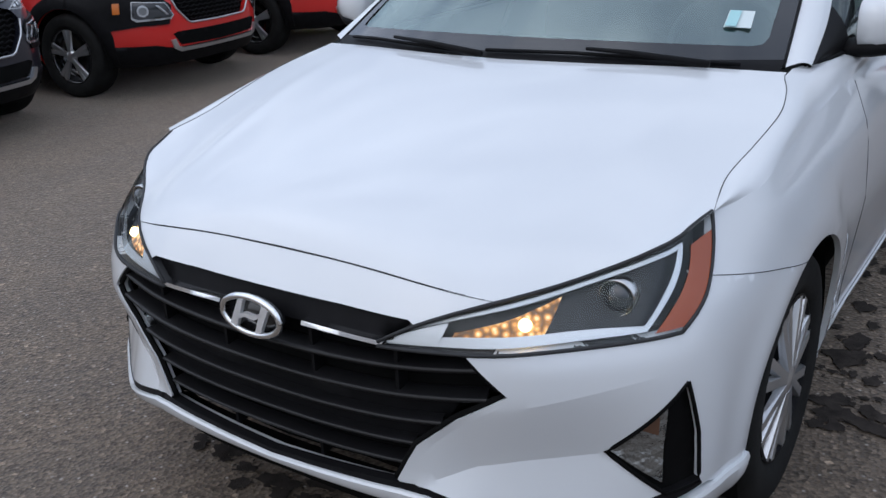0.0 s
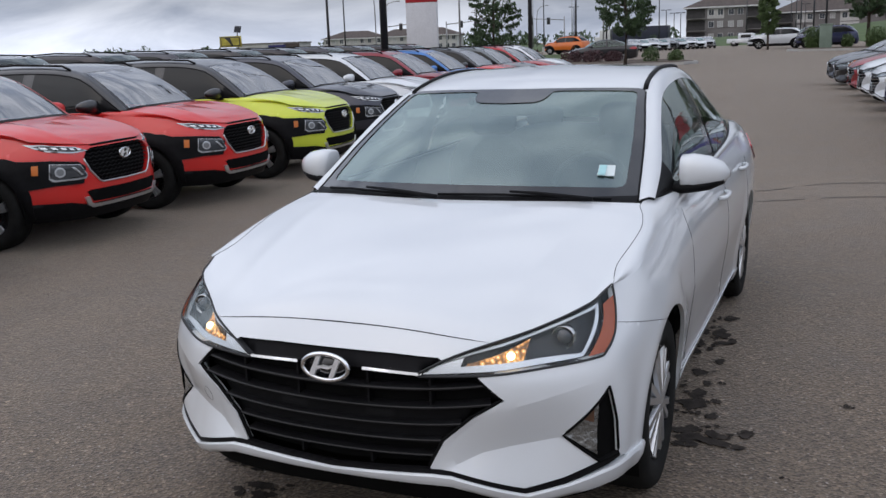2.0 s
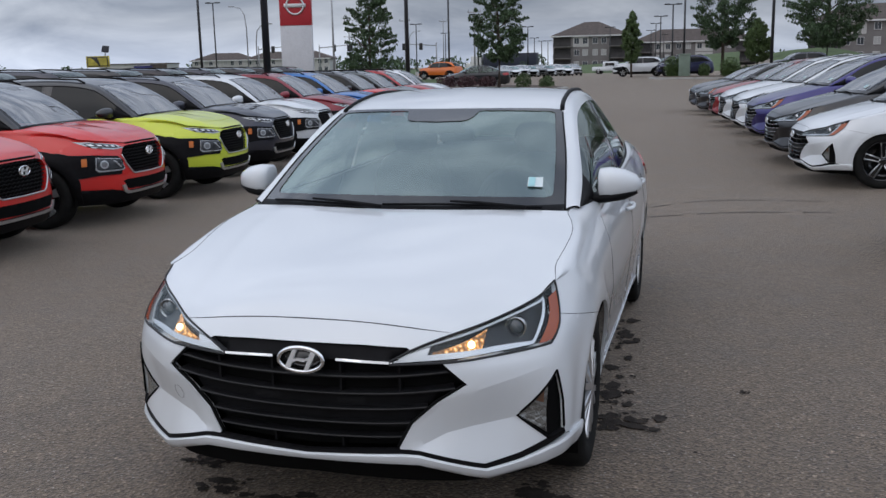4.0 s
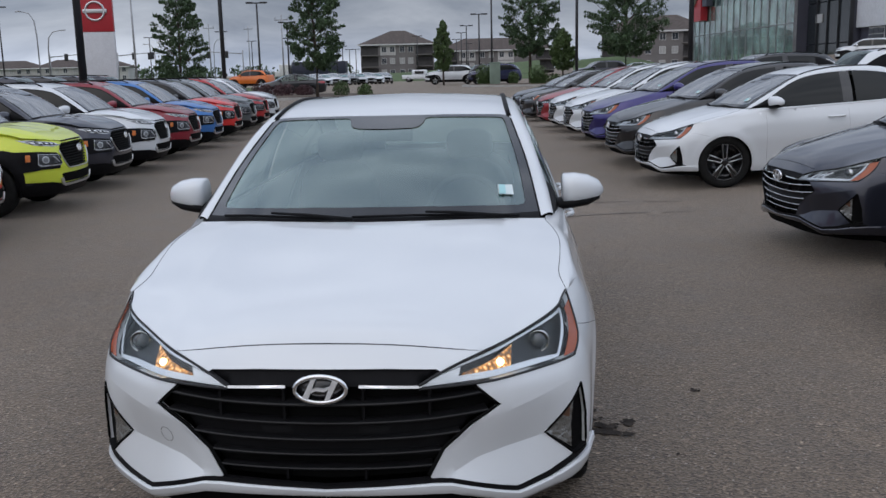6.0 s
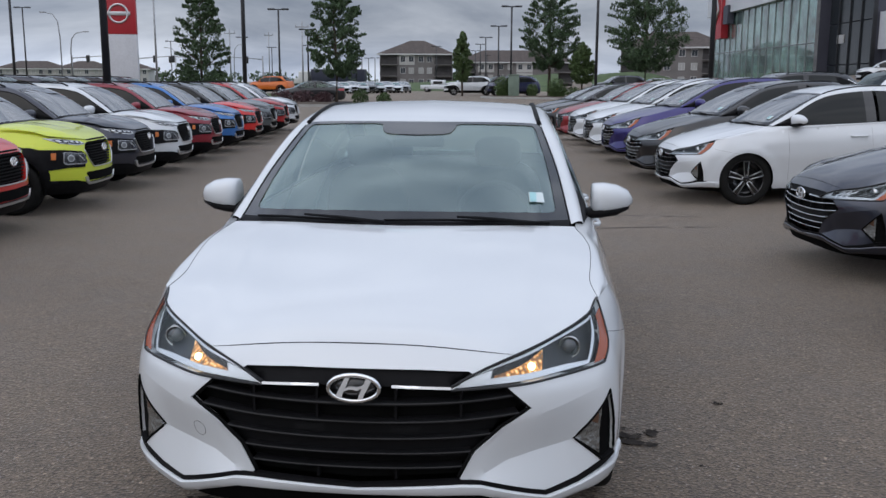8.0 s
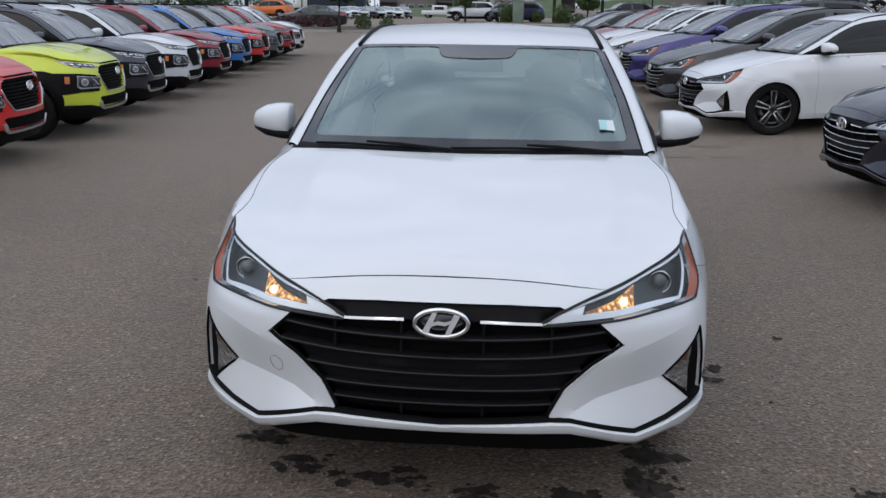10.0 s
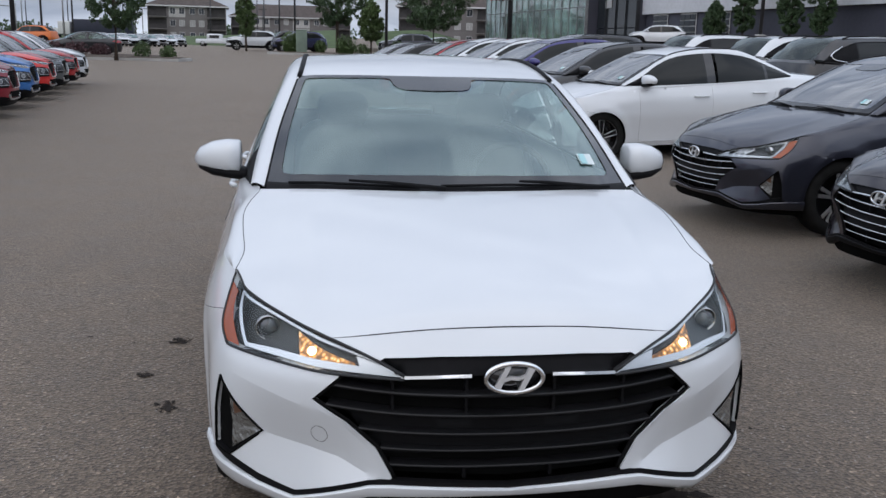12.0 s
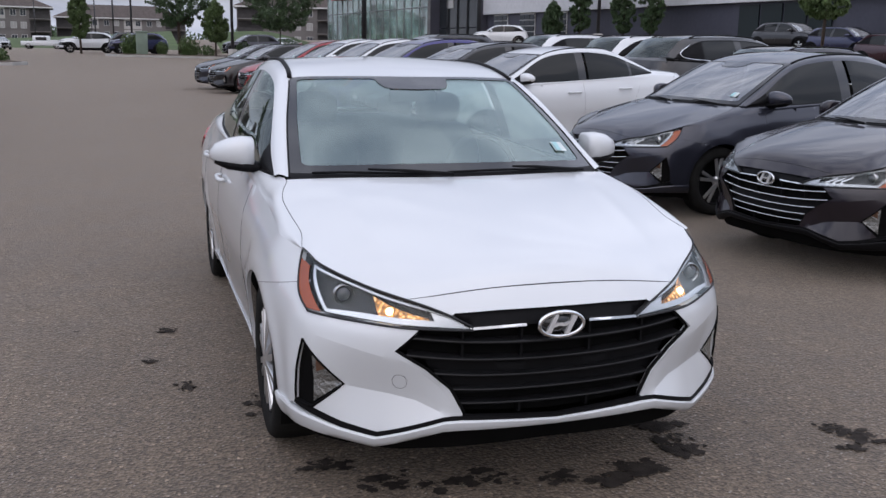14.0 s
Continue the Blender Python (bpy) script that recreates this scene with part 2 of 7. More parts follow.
def lathe(bm, profile, sides=32, axis="x", centre=(0, 0, 0)):
    """Turns a profile of (radius, height along the axis) round that axis."""
    rings = []
    for r, h in profile:
        ring = []
        for k in range(sides):
            a = 2 * math.pi * k / sides
            u, w = r * math.cos(a), r * math.sin(a)
            p = {"x": (h, u, w), "y": (u, h, w), "z": (u, w, h)}[axis]
            ring.append(bm.verts.new(Vector(p) + Vector(centre)))
        rings.append(ring)
    for a, b in zip(rings, rings[1:]):
        for k in range(sides):
            bm.faces.new((a[k], a[(k + 1) % sides], b[(k + 1) % sides], b[k]))
    bmesh.ops.recalc_face_normals(bm, faces=bm.faces)
    return bm

# ---- car kit: body skin from plan curve, inset profile and panel outlines ----
from mathutils.geometry import delaunay_2d_cdt


def spline(points, n=200):
    """A smooth curve through points (Catmull-Rom), sampled evenly by length."""
    p = np.array(points, float)
    p = np.vstack([2 * p[0] - p[1], p, 2 * p[-1] - p[-2]])
    out = []
    for i in range(1, len(p) - 2):
        t = np.linspace(0, 1, 24, endpoint=False)[:, None]
        a, b, c, d = p[i - 1], p[i], p[i + 1], p[i + 2]
        out.append(0.5 * (2 * b + (c - a) * t + (2 * a - 5 * b + 4 * c - d) * t ** 2 + (3 * b - a - 3 * c + d) * t ** 3))
    out = np.vstack(out + [p[-2][None]])
    s = np.concatenate([[0], np.cumsum(np.linalg.norm(np.diff(out, axis=0), axis=1))])
    k = np.linspace(0, s[-1], n)
    return np.stack([np.interp(k, s, out[:, j]) for j in range(out.shape[1])], 1)


def polyline(points, step):
    """Points along straight pieces, at most step apart."""
    out = []
    for a, b in zip(points, points[1:]):
        n = max(1, int(math.ceil(math.dist(a, b) / step)))
        out += [tuple(a[j] + (b[j] - a[j]) * i / n for j in range(len(a))) for i in range(n)]
    return out + [tuple(points[-1])]


def inside(p, loop):
    x, y = p
    hit = False
    for (x1, y1), (x2, y2) in zip(loop, loop[1:] + loop[:1]):
        if (y1 > y) != (y2 > y) and x < (x2 - x1) * (y - y1) / (y2 - y1) + x1:
            hit = not hit
    return hit


class Skin:
    """The lower body's surface: u runs round the plan from the nose, z is the height."""

    def __init__(self, plan, profiles, extra=None):
        self.curve = spline(plan, 500)
        seg = np.linalg.norm(np.diff(self.curve, axis=0), axis=1)
        self.s = np.concatenate([[0], np.cumsum(seg)])
        t = np.gradient(self.curve, axis=0)
        t /= np.linalg.norm(t, axis=1)[:, None]
        self.normal = np.stack([t[:, 1], -t[:, 0]], 1)
        self.stations = [(u, np.array([a for a, _ in pr]), np.array([b for _, b in pr])) for u, pr in profiles]
        self.extra = extra
        self.length = self.s[-1]

    def inset(self, u, z):
        st = self.stations
        def at(k):
            zz, dd = st[k][1], st[k][2]
            h = 0.025
            return (np.interp(z - h, zz, dd) + 2 * np.interp(z, zz, dd) + np.interp(z + h, zz, dd)) / 4
        if u <= st[0][0]:
            return at(0)
        for k in range(len(st) - 1):
            if u <= st[k + 1][0]:
                f = (u - st[k][0]) / (st[k + 1][0] - st[k][0])
                f = f * f * (3 - 2 * f)
                return at(k) * (1 - f) + at(k + 1) * f
        return at(len(st) - 1)

    def point(self, u, z, proud=0.0):
        sign = -1 if u < 0 else 1
        u = abs(u)
        x, y = (np.interp(u, self.s, self.curve[:, j]) for j in (0, 1))
        nx, ny = (np.interp(u, self.s, self.normal[:, j]) for j in (0, 1))
        d = self.inset(u, z) - proud
        if self.extra:
            d += self.extra(x, y, z)
        return Vector((sign * (x - nx * d), y - ny * d, z))

    def find(self, x, y, z):
        """u of the surface point next to (x, y) at height z; y None: by x alone, on the front."""
        best, bu = 9e9, 0
        for lo, hi, n in ((0, 1.25 if y is None else self.length, 400),):
            for u in np.linspace(lo, hi, n):
                p = self.point(u, z)
                e = abs(p.x - x) if y is None else math.hypot(p.x - x, p.y - y)
                if e < best:
                    best, bu = e, u
        for u in np.linspace(bu - 0.03, bu + 0.03, 41):
            p = self.point(max(u, 0), z)
            e = abs(p.x - x) if y is None else math.hypot(p.x - x, p.y - y)
            if e < best:
                best, bu = e, max(u, 0)
        return bu

    def side_u(self, y):
        k = np.argmax(self.curve[:, 0] > 0.84)
        half = slice(k, len(self.s) - 60)
        return float(np.interp(y, self.curve[half, 1], self.s[half]))


def fill(loop, holes=(), step=0.04, lines=()):
    """Triangles that fill a 2D loop round its holes, with inner points for curvature; lines become edges (creases)."""
    loops = [loop, *holes]
    pts, edges = [], []
    for lp in loops:
        n0 = len(pts)
        pts += [Vector(p) for p in lp]
        edges += [(n0 + i, n0 + (i + 1) % len(lp)) for i in range(len(lp))]
    rim_edges = len(edges)
    for ln in lines:
        n0 = len(pts)
        pts += [Vector(p) for p in ln]
        edges += [(n0 + i, n0 + i + 1) for i in range(len(ln) - 1)]
    a = np.array(loop)
    lo, hi = a.min(0), a.max(0)
    ring = np.array([p for lp in (*loops, *lines) for p in lp])
    row = 0
    y = lo[1] + step * 0.5
    while y < hi[1]:
        x = lo[0] + step * (0.5 + 0.5 * (row % 2))
        while x < hi[0]:
            if inside((x, y), loop) and not any(inside((x, y), h) for h in holes):
                if np.min((ring[:, 0] - x) ** 2 + (ring[:, 1] - y) ** 2) > (0.45 * step) ** 2:
                    pts.append(Vector((x, y)))
            x += step
        y += step * 0.87
        row += 1
    vs, es, fs, _, came_from, _ = delaunay_2d_cdt(pts, edges, [], 0, 1e-6)
    creases = [e for e, o in zip(es, came_from) if any(rim_edges <= k < len(edges) for k in o)]
    faces = []
    for f in fs:
        c = (sum(vs[i].x for i in f) / 3, sum(vs[i].y for i in f) / 3)
        if inside(c, loop) and not any(inside(c, h) for h in holes):
            faces.append(f)
    return vs, faces, creases


def skin_panel(bm, skin, loop, holes=(), step=0.04, proud=0.0, depth=0.02, mirror=False, edge_step=None, lines=()):
    """A sheet on the skin inside a (u, z) loop, with its edges turned in by depth."""
    es = edge_step or step
    loop = polyline(list(loop) + [loop[0]], es)[:-1]
    holes = [polyline(list(h) + [h[0]], es)[:-1] for h in holes]
    vs, faces, creases = fill(loop, holes, step, [polyline(ln, es) for ln in lines])
    for sgn in ((1, -1) if mirror else (1,)):
        def at(p, off):
            q = skin.point(p[0], p[1], off)
            q.x *= sgn
            return q
        vv = [bm.verts.new(at(v, proud)) for v in vs]
        count = {}
        for f in faces:
            # outward: u along the body, z up
            a, b, c = (vs[i] for i in f)
            area = (b[0] - a[0]) * (c[1] - a[1]) - (b[1] - a[1]) * (c[0] - a[0])
            order = f if area * sgn > 0 else f[::-1]
            try:
                bm.faces.new([vv[i] for i in order])
            except ValueError:
                continue
            for i in range(3):
                e = (order[i], order[(i + 1) % 3])
                count[frozenset(e)] = None if frozenset(e) in count else e
        for a, b in creases:
            e = bm.edges.get((vv[a], vv[b]))
            if e:
                e.smooth = False
        if depth:
            rim_in, rim_out = {}, {}
            for e in count.values():
                if e is None:
                    continue
                for i in e:
                    if i not in rim_in:
                        rim_out[i] = bm.verts.new(vv[i].co)
                        rim_in[i] = bm.verts.new(at(vs[i], proud - depth))
                bm.faces.new((rim_out[e[1]], rim_out[e[0]], rim_in[e[0]], rim_in[e[1]]))
    return bm


def outward(faces, way):
    """Turns a sheet of faces so that they look along way."""
    for f in faces:
        f.normal_update()
    if sum(f.normal.dot(Vector(way)) for f in faces) < 0:
        for f in faces:
            f.normal_flip()


def coons(bm, c0, c1, d0, d1, n=16, m=16, lift=None, mirror=True, skip=None):
    """A patch between curves c0 and c1 (along u) and d0 and d1 (along v). The patch is mirrored across x = 0."""
    c0, c1, d0, d1 = (np.array(c, float) for c in (c0, c1, d0, d1))
    def ev(c, t):
        k = t * (len(c) - 1)
        i = min(int(k), len(c) - 2)
        return c[i] + (c[i + 1] - c[i]) * (k - i)
    rows = []
    for j in range(m + 1):
        v = j / m
        row = []
        for i in range(n + 1):
            u = i / n
            p = ((1 - v) * ev(c0, u) + v * ev(c1, u) + (1 - u) * ev(d0, v) + u * ev(d1, v)
                 - (1 - u) * (1 - v) * c0[0] - u * (1 - v) * c0[-1] - (1 - u) * v * c1[0] - u * v * c1[-1])
            if lift:
                p = p + np.array(lift(u, v))
            row.append(p)
        rows.append(row)
    for sgn in ((1, -1) if mirror else (1,)):
        vv = [[bm.verts.new((sgn * p[0], p[1], p[2])) for p in row] for row in rows]
        made = []
        for j in range(m):
            for i in range(n):
                if skip and skip((i + 0.5) / n, (j + 0.5) / m):
                    continue
                made.append(bm.faces.new((vv[j][i], vv[j][i + 1], vv[j + 1][i + 1], vv[j + 1][i])))
        outward(made, (0, 0, 1))
    bmesh.ops.remove_doubles(bm, verts=bm.verts, dist=0.0004)
    return bm


def coons_at(c0, c1, d0, d1, lift):
    """The point of such a patch at (u, v), as a function."""
    c0, c1, d0, d1 = (np.array(c, float) for c in (c0, c1, d0, d1))
    def ev(c, t):
        k = min(max(t, 0), 1) * (len(c) - 1)
        i = min(int(k), len(c) - 2)
        return c[i] + (c[i + 1] - c[i]) * (k - i)
    def at(u, v):
        p = ((1 - v) * ev(c0, u) + v * ev(c1, u) + (1 - u) * ev(d0, v) + u * ev(d1, v)
             - (1 - u) * (1 - v) * c0[0] - u * (1 - v) * c0[-1] - (1 - u) * v * c1[0] - u * v * c1[-1])
        return p + np.array(lift(u, v))
    return at


def sheet(bm, at, loop, holes=(), step=0.035, edge_step=0.02):
    """Fills a (u, v) loop on a patch, on both sides of x = 0."""
    loop = polyline(list(loop) + [loop[0]], edge_step)[:-1]
    holes = [polyline(list(h) + [h[0]], edge_step)[:-1] for h in holes]
    vs, faces, _ = fill(loop, holes, step)
    for sgn in (1, -1):
        vv = [bm.verts.new((sgn * p[0], p[1], p[2])) for p in (at(v[0], v[1]) for v in vs)]
        outward([bm.faces.new([vv[i] for i in f]) for f in faces], (0, 0, 1))
    bmesh.ops.remove_doubles(bm, verts=bm.verts, dist=0.0004)
    return bm


def strip(bm, a, b, m=6, bulge=0.0, out=(1, 0, 0.4), mirror=True, sides=(1, -1)):
    """A ruled sheet between two curves sampled alike, bulged outwards."""
    a, b = np.array(a, float), np.array(b, float)
    o = np.array(out, float)
    o /= np.linalg.norm(o)
    rows = [(1 - j / m) * a + j / m * b + o * bulge * math.sin(math.pi * j / m) for j in range(m + 1)]
    for sgn in (sides if mirror else (1,)):
        vv = [[bm.verts.new((sgn * p[0], p[1], p[2])) for p in row] for row in rows]
        made = []
        for r0, r1 in zip(vv, vv[1:]):
            for i in range(len(a) - 1):
                made.append(bm.faces.new((r0[i], r0[i + 1], r1[i + 1], r1[i])))
        outward(made, (sgn * o[0], o[1], o[2]))
    return bm


def seam(bm, pts, r=0.003, mirror=True, sides=(1, -1)):
    for sgn in (sides if mirror else (1,)):
        tube(bm, [(sgn * p[0], p[1], p[2]) for p in pts], r, 5)
    return bm


def ellipsoid_shell(bm, centre, size, power=2.4, n=20, m=12, cut=None):
    """A rounded box-like blob."""
    rows = []
    def sp(v, e):
        return math.copysign(abs(v) ** e, v)
    e = 2 / power
    for j in range(m + 1):
        b = -math.pi / 2 + math.pi * j / m
        row = []
        for i in range(n):
            a = 2 * math.pi * i / n
            row.append(bm.verts.new((centre[0] + size[0] * sp(math.cos(b), e) * sp(math.cos(a), e),
                                     centre[1] + size[1] * sp(math.cos(b), e) * sp(math.sin(a), e),
                                     centre[2] + size[2] * sp(math.sin(b), e))))
        rows.append(row)
    for r0, r1 in zip(rows, rows[1:]):
        for i in range(n):
            bm.faces.new((r0[i], r0[(i + 1) % n], r1[(i + 1) % n], r1[i]))
    bmesh.ops.remove_doubles(bm, verts=bm.verts, dist=1e-5)
    return bm


def loft_x(bm, sections):
    """A closed body from sections (x, cy, cz, half y, half z, power), capped at its ends."""
    rings = []
    n = 20
    for x, cy, cz, hy, hz, pw in sections:
        e = 2 / pw
        ring = []
        for i in range(n):
            a = 2 * math.pi * i / n
            c, s = math.cos(a), math.sin(a)
            ring.append(bm.verts.new((x, cy + hy * math.copysign(abs(c) ** e, c), cz + hz * math.copysign(abs(s) ** e, s))))
        rings.append(ring)
    for a, b in zip(rings, rings[1:]):
        for i in range(n):
            bm.faces.new((a[i], a[(i + 1) % n], b[(i + 1) % n], b[i]))
    bm.faces.new(rings[0]); bm.faces.new(rings[-1])
    bmesh.ops.recalc_face_normals(bm, faces=bm.faces)
    return bm


# car materials
M_WHITE = paint("white_paint", (0.66, 0.685, 0.705))
M_GAP = material("panel_gap", (0.02, 0.021, 0.023), 0.7)
M_TRIM = mottled("black_trim_plastic", (0.008, 0.008, 0.009), 0.5, scale=20, amount=0.2, bumps=0.03)
bsdf(M_TRIM).inputs["Specular IOR Level"].default_value = 0.1
M_GLOSSBLACK = material("gloss_black", (0.012, 0.012, 0.013), 0.15, 0, 0.6)
M_UNDER = mottled("underbody_black", (0.006, 0.006, 0.006), 0.9, scale=6)
bsdf(M_UNDER).inputs["Specular IOR Level"].default_value = 0.06
M_CHROME = material("chrome", (0.78, 0.79, 0.80), 0.12, 1.0)
M_SATIN = material("satin_silver", (0.62, 0.63, 0.64), 0.28, 0.85)
M_RUBBER = mottled("tyre_rubber", (0.014, 0.014, 0.0135), 0.85, scale=10, amount=0.3, bumps=0.1)
bsdf(M_RUBBER).inputs["Specular IOR Level"].default_value = 0.15
M_WSHIELD = glass("windscreen_glass", (0.55, 0.68, 0.64), 0.275, 0.13, (0.84, 1.0, 0.97))
M_SIDEGLASS = glass("side_glass", (0.50, 0.58, 0.55), 0.07)
M_DARKGLASS = material("dark_side_glass", (0.014, 0.016, 0.016), 0.04, 0, 0, 0.3)
# windscreen glass again, gloss and tint raised to put a brighter sky reflection in
M_BRIGHTSHIELD = glass("brighter_windscreen_glass", (0.60, 0.66, 0.64), 0.37, 0.04, (1.0, 1.0, 1.0))
M_LENS = glass("lamp_lens", (0.92, 0.94, 0.95), 0.028)
M_INTERIOR = mottled("grey_cabin_plastic", (0.055, 0.055, 0.06), 0.75, scale=10, amount=0.2)
M_FABRIC = mottled("seat_fabric", (0.075, 0.075, 0.08), 0.95, scale=30, amount=0.3, bumps=0.2)
M_AMBER = material("amber_lens", (0.30, 0.062, 0.018), 0.25, 0, 0.3)
M_REDLENS = material("red_lens", (0.32, 0.008, 0.008), 0.15, 0, 0.9)
M_HOUSING = material("lamp_housing", (0.012, 0.012, 0.014), 0.35, 0.0)
M_REFLECTOR = material("lamp_reflector", (0.55, 0.55, 0.55), 0.15, 1.0)


def lamp_glow_material():
    m = material("lit_bulb_amber", (0.16, 0.09, 0.04), 0.3)
    where = node(m, "ShaderNodeTexCoord")
    v = node(m, "ShaderNodeTexVoronoi", Scale=78.0)
    link(m, where.outputs["Object"], v.inputs["Vector"])
    c = ramp(m, v.outputs["Distance"], (0.16, (1.0, 0.80, 0.45)), (0.36, (0.95, 0.45, 0.10)), (0.55, (0.42, 0.16, 0.03)), (0.80, (0.05, 0.02, 0.006)))
    link(m, c, bsdf(m).inputs["Emission Color"])
    bsdf(m).inputs["Emission Strength"].default_value = 1.15
    return m


M_GLOW = lamp_glow_material()


def wheel(parent, x, y, r, style, z=None, width=0.20):
    """A wheel with tyre, rim, spokes and hub on the car's side at x."""
    s = 1 if x > 0 else -1
    z = r if z is None else z
    rr = r * (0.71 if style == "sport" else 0.69 if style == "twin" else 0.655)
    w = new("wheel")
    w.parent = parent
    w.location = (x, y, z)
    bm = bmesh.new()
    h = width / 2
    lathe(bm, [(rr, -s * h * 0.85), (r * 0.9, -s * h), (r * 0.985, -s * h * 0.8), (r, -s * h * 0.4), (r, s * h * 0.4), (r * 0.985, s * h * 0.8),
               (r * 0.93, s * h * 0.98), (r * 0.86, s * h * 1.02), (r * 0.74, s * h * 0.99), (rr, s * h * 0.86), (rr * 0.97, s * h * 0.6)], 40, "x")
    part("tyre", bm, M_RUBBER, w)
    bm = bmesh.new()
    lathe(bm, [(rr * 1.0, s * h * 0.90), (rr * 0.955, s * h * 0.92), (rr * 0.93, s * h * 0.7), (rr * 0.9, -s * h * 0.2), (0.01, -s * h * 0.25)], 40, "x")
    spoke_mat, rim_mat = {"cover": (M_SATIN, M_SATIN), "twin": (M_SATIN, M_TRIM), "sport": (M_GLOSSBLACK, M_GLOSSBLACK), "dark": (M_SATIN, M_GLOSSBLACK)}[style]
    rim = part("rim", bm, [rim_mat if style != "cover" else M_TRIM], w)
    n = {"cover": 8, "twin": 5, "sport": 5, "dark": 5}[style]
    face = s * h * 0.80
    for k in range(n):
        a0 = 2 * math.pi * k / n + 0.3
        bm = bmesh.new()
        offs = {"cover": (-0.14, 0.14), "twin": (-0.16, 0.16), "sport": (0.0,), "dark": (-0.12, 0.12)}[style]
        for o in offs:
            wid0, wid1 = {"cover": (0.014, 0.016), "twin": (0.013, 0.018), "sport": (0.030, 0.040), "dark": (0.016, 0.022)}[style]
            r0, r1 = rr * 0.16, rr * 0.97
            a = a0 + o
            b = a0 + o * 0.45
            d0 = Vector((0, math.cos(b), math.sin(b))); d1 = Vector((0, math.cos(a), math.sin(a)))
            t0 = Vector((0, -math.sin(b), math.cos(b))); t1 = Vector((0, -math.sin(a), math.cos(a)))
            vs = []
            for f0, xx in ((1.0, face), (0.75, face + s * 0.012)):
                bend = s * 0.008
                vs.append([bm.verts.new(Vector((xx + (bend if xx != face else 0), 0, 0)) + d0 * r0 + t0 * q * wid0 * f0) for q in (-1, 1)]
                          + [bm.verts.new(Vector((xx, 0, 0)) + d1 * r1 + t1 * q * wid1 * f0) for q in (1, -1)])
            bm.faces.new(vs[1])
            for i in range(4):
                bm.faces.new((vs[0][i], vs[0][(i + 1) % 4], vs[1][(i + 1) % 4], vs[1][i]))
        bmesh.ops.recalc_face_normals(bm, faces=bm.faces)
        sp = part("spoke", bm, spoke_mat, w, smooth=False)
        if style == "sport":
            bm = bmesh.new()
            d = Vector((0, math.cos(a0), math.sin(a0))); t = Vector((0, -math.sin(a0), math.cos(a0)))
            pts = [Vector((face + s * 0.016, 0, 0)) + d * rr * a + t * b for a, b in ((0.2, -0.020), (0.93, -0.034), (0.93, 0.034), (0.2, 0.020))]
            tube(bm, [*pts, pts[0]], 0.0085, 5)
            part("spoke_edge", bm, M_SATIN, w)
    bm = bmesh.new()
    lathe(bm, [(rr * 0.24, face - s * 0.01), (rr * 0.22, face + s * 0.012), (rr * 0.12, face + s * 0.022), (0.001, face + s * 0.024)], 20, "x")
    part("hub_cap", bm, spoke_mat, w)
    return w

# ---- ground ----
def step01(a, b, v):
    f = min(1, max(0, (v - a) / (b - a)))
    return f * f * (3 - 2 * f)


def rise(x, y):
    """The lot climbs a little towards its far end and towards the building."""
    far = 0.36 * step01(34, 72, y) * step01(-24, -8, x) * (1 - 0.9 * step01(84, 112, y)) + 2.0 * step01(4, 34, x) * step01(12, 50, y)
    near = 0.13 * step01(10.5, 15, y) * (1 - step01(19, 28, y)) * step01(-1.8, 1.8, x) + 0.035 * min(4.5, max(0, x - 2.5)) * step01(2, 8, y) * (1 - step01(20, 34, y))
    return far + near


bm = bmesh.new()
xs = [-900, -300, -120, -60, -40] + [-30, -26, -22, -18, -14, -10, -7, -5, -4, -3] + [-2 + 0.5 * k for k in range(21)] + list(range(9, 44, 3)) + [60, 120, 300, 900]
ys = [-600, -200, -60, -20, -8, 0] + [2 * k for k in range(1, 16)] + list(range(32, 120, 4)) + [140, 200, 400, 900, 1500]
grid = [[bm.verts.new((x, y, rise(x, y))) for x in xs] for y in ys]
for a, b in zip(grid, grid[1:]):
    for k in range(len(xs) - 1):
        bm.faces.new((a[k], a[k + 1], b[k + 1], b[k]))
ground = tagged(mesh_ob("ground", bm, M_ASPHALT), "worn brown-grey asphalt of a wide car lot", "ground", kind="structure")





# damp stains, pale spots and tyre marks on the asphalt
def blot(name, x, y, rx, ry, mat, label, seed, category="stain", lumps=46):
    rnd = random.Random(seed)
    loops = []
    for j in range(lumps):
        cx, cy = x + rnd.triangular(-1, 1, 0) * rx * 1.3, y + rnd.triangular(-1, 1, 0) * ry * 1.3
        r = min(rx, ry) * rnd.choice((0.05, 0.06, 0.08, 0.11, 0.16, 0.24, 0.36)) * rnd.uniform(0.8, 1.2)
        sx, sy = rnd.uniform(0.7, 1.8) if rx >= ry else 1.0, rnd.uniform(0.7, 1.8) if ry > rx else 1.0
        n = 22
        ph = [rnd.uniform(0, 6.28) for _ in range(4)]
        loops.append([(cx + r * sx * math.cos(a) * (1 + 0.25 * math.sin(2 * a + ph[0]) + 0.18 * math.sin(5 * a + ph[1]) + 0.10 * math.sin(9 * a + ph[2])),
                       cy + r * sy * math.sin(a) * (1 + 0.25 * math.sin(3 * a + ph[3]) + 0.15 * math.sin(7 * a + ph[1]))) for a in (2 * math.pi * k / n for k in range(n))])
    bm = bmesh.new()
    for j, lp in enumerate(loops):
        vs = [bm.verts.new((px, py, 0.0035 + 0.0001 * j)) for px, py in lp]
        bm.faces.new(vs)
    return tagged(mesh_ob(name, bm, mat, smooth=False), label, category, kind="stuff")


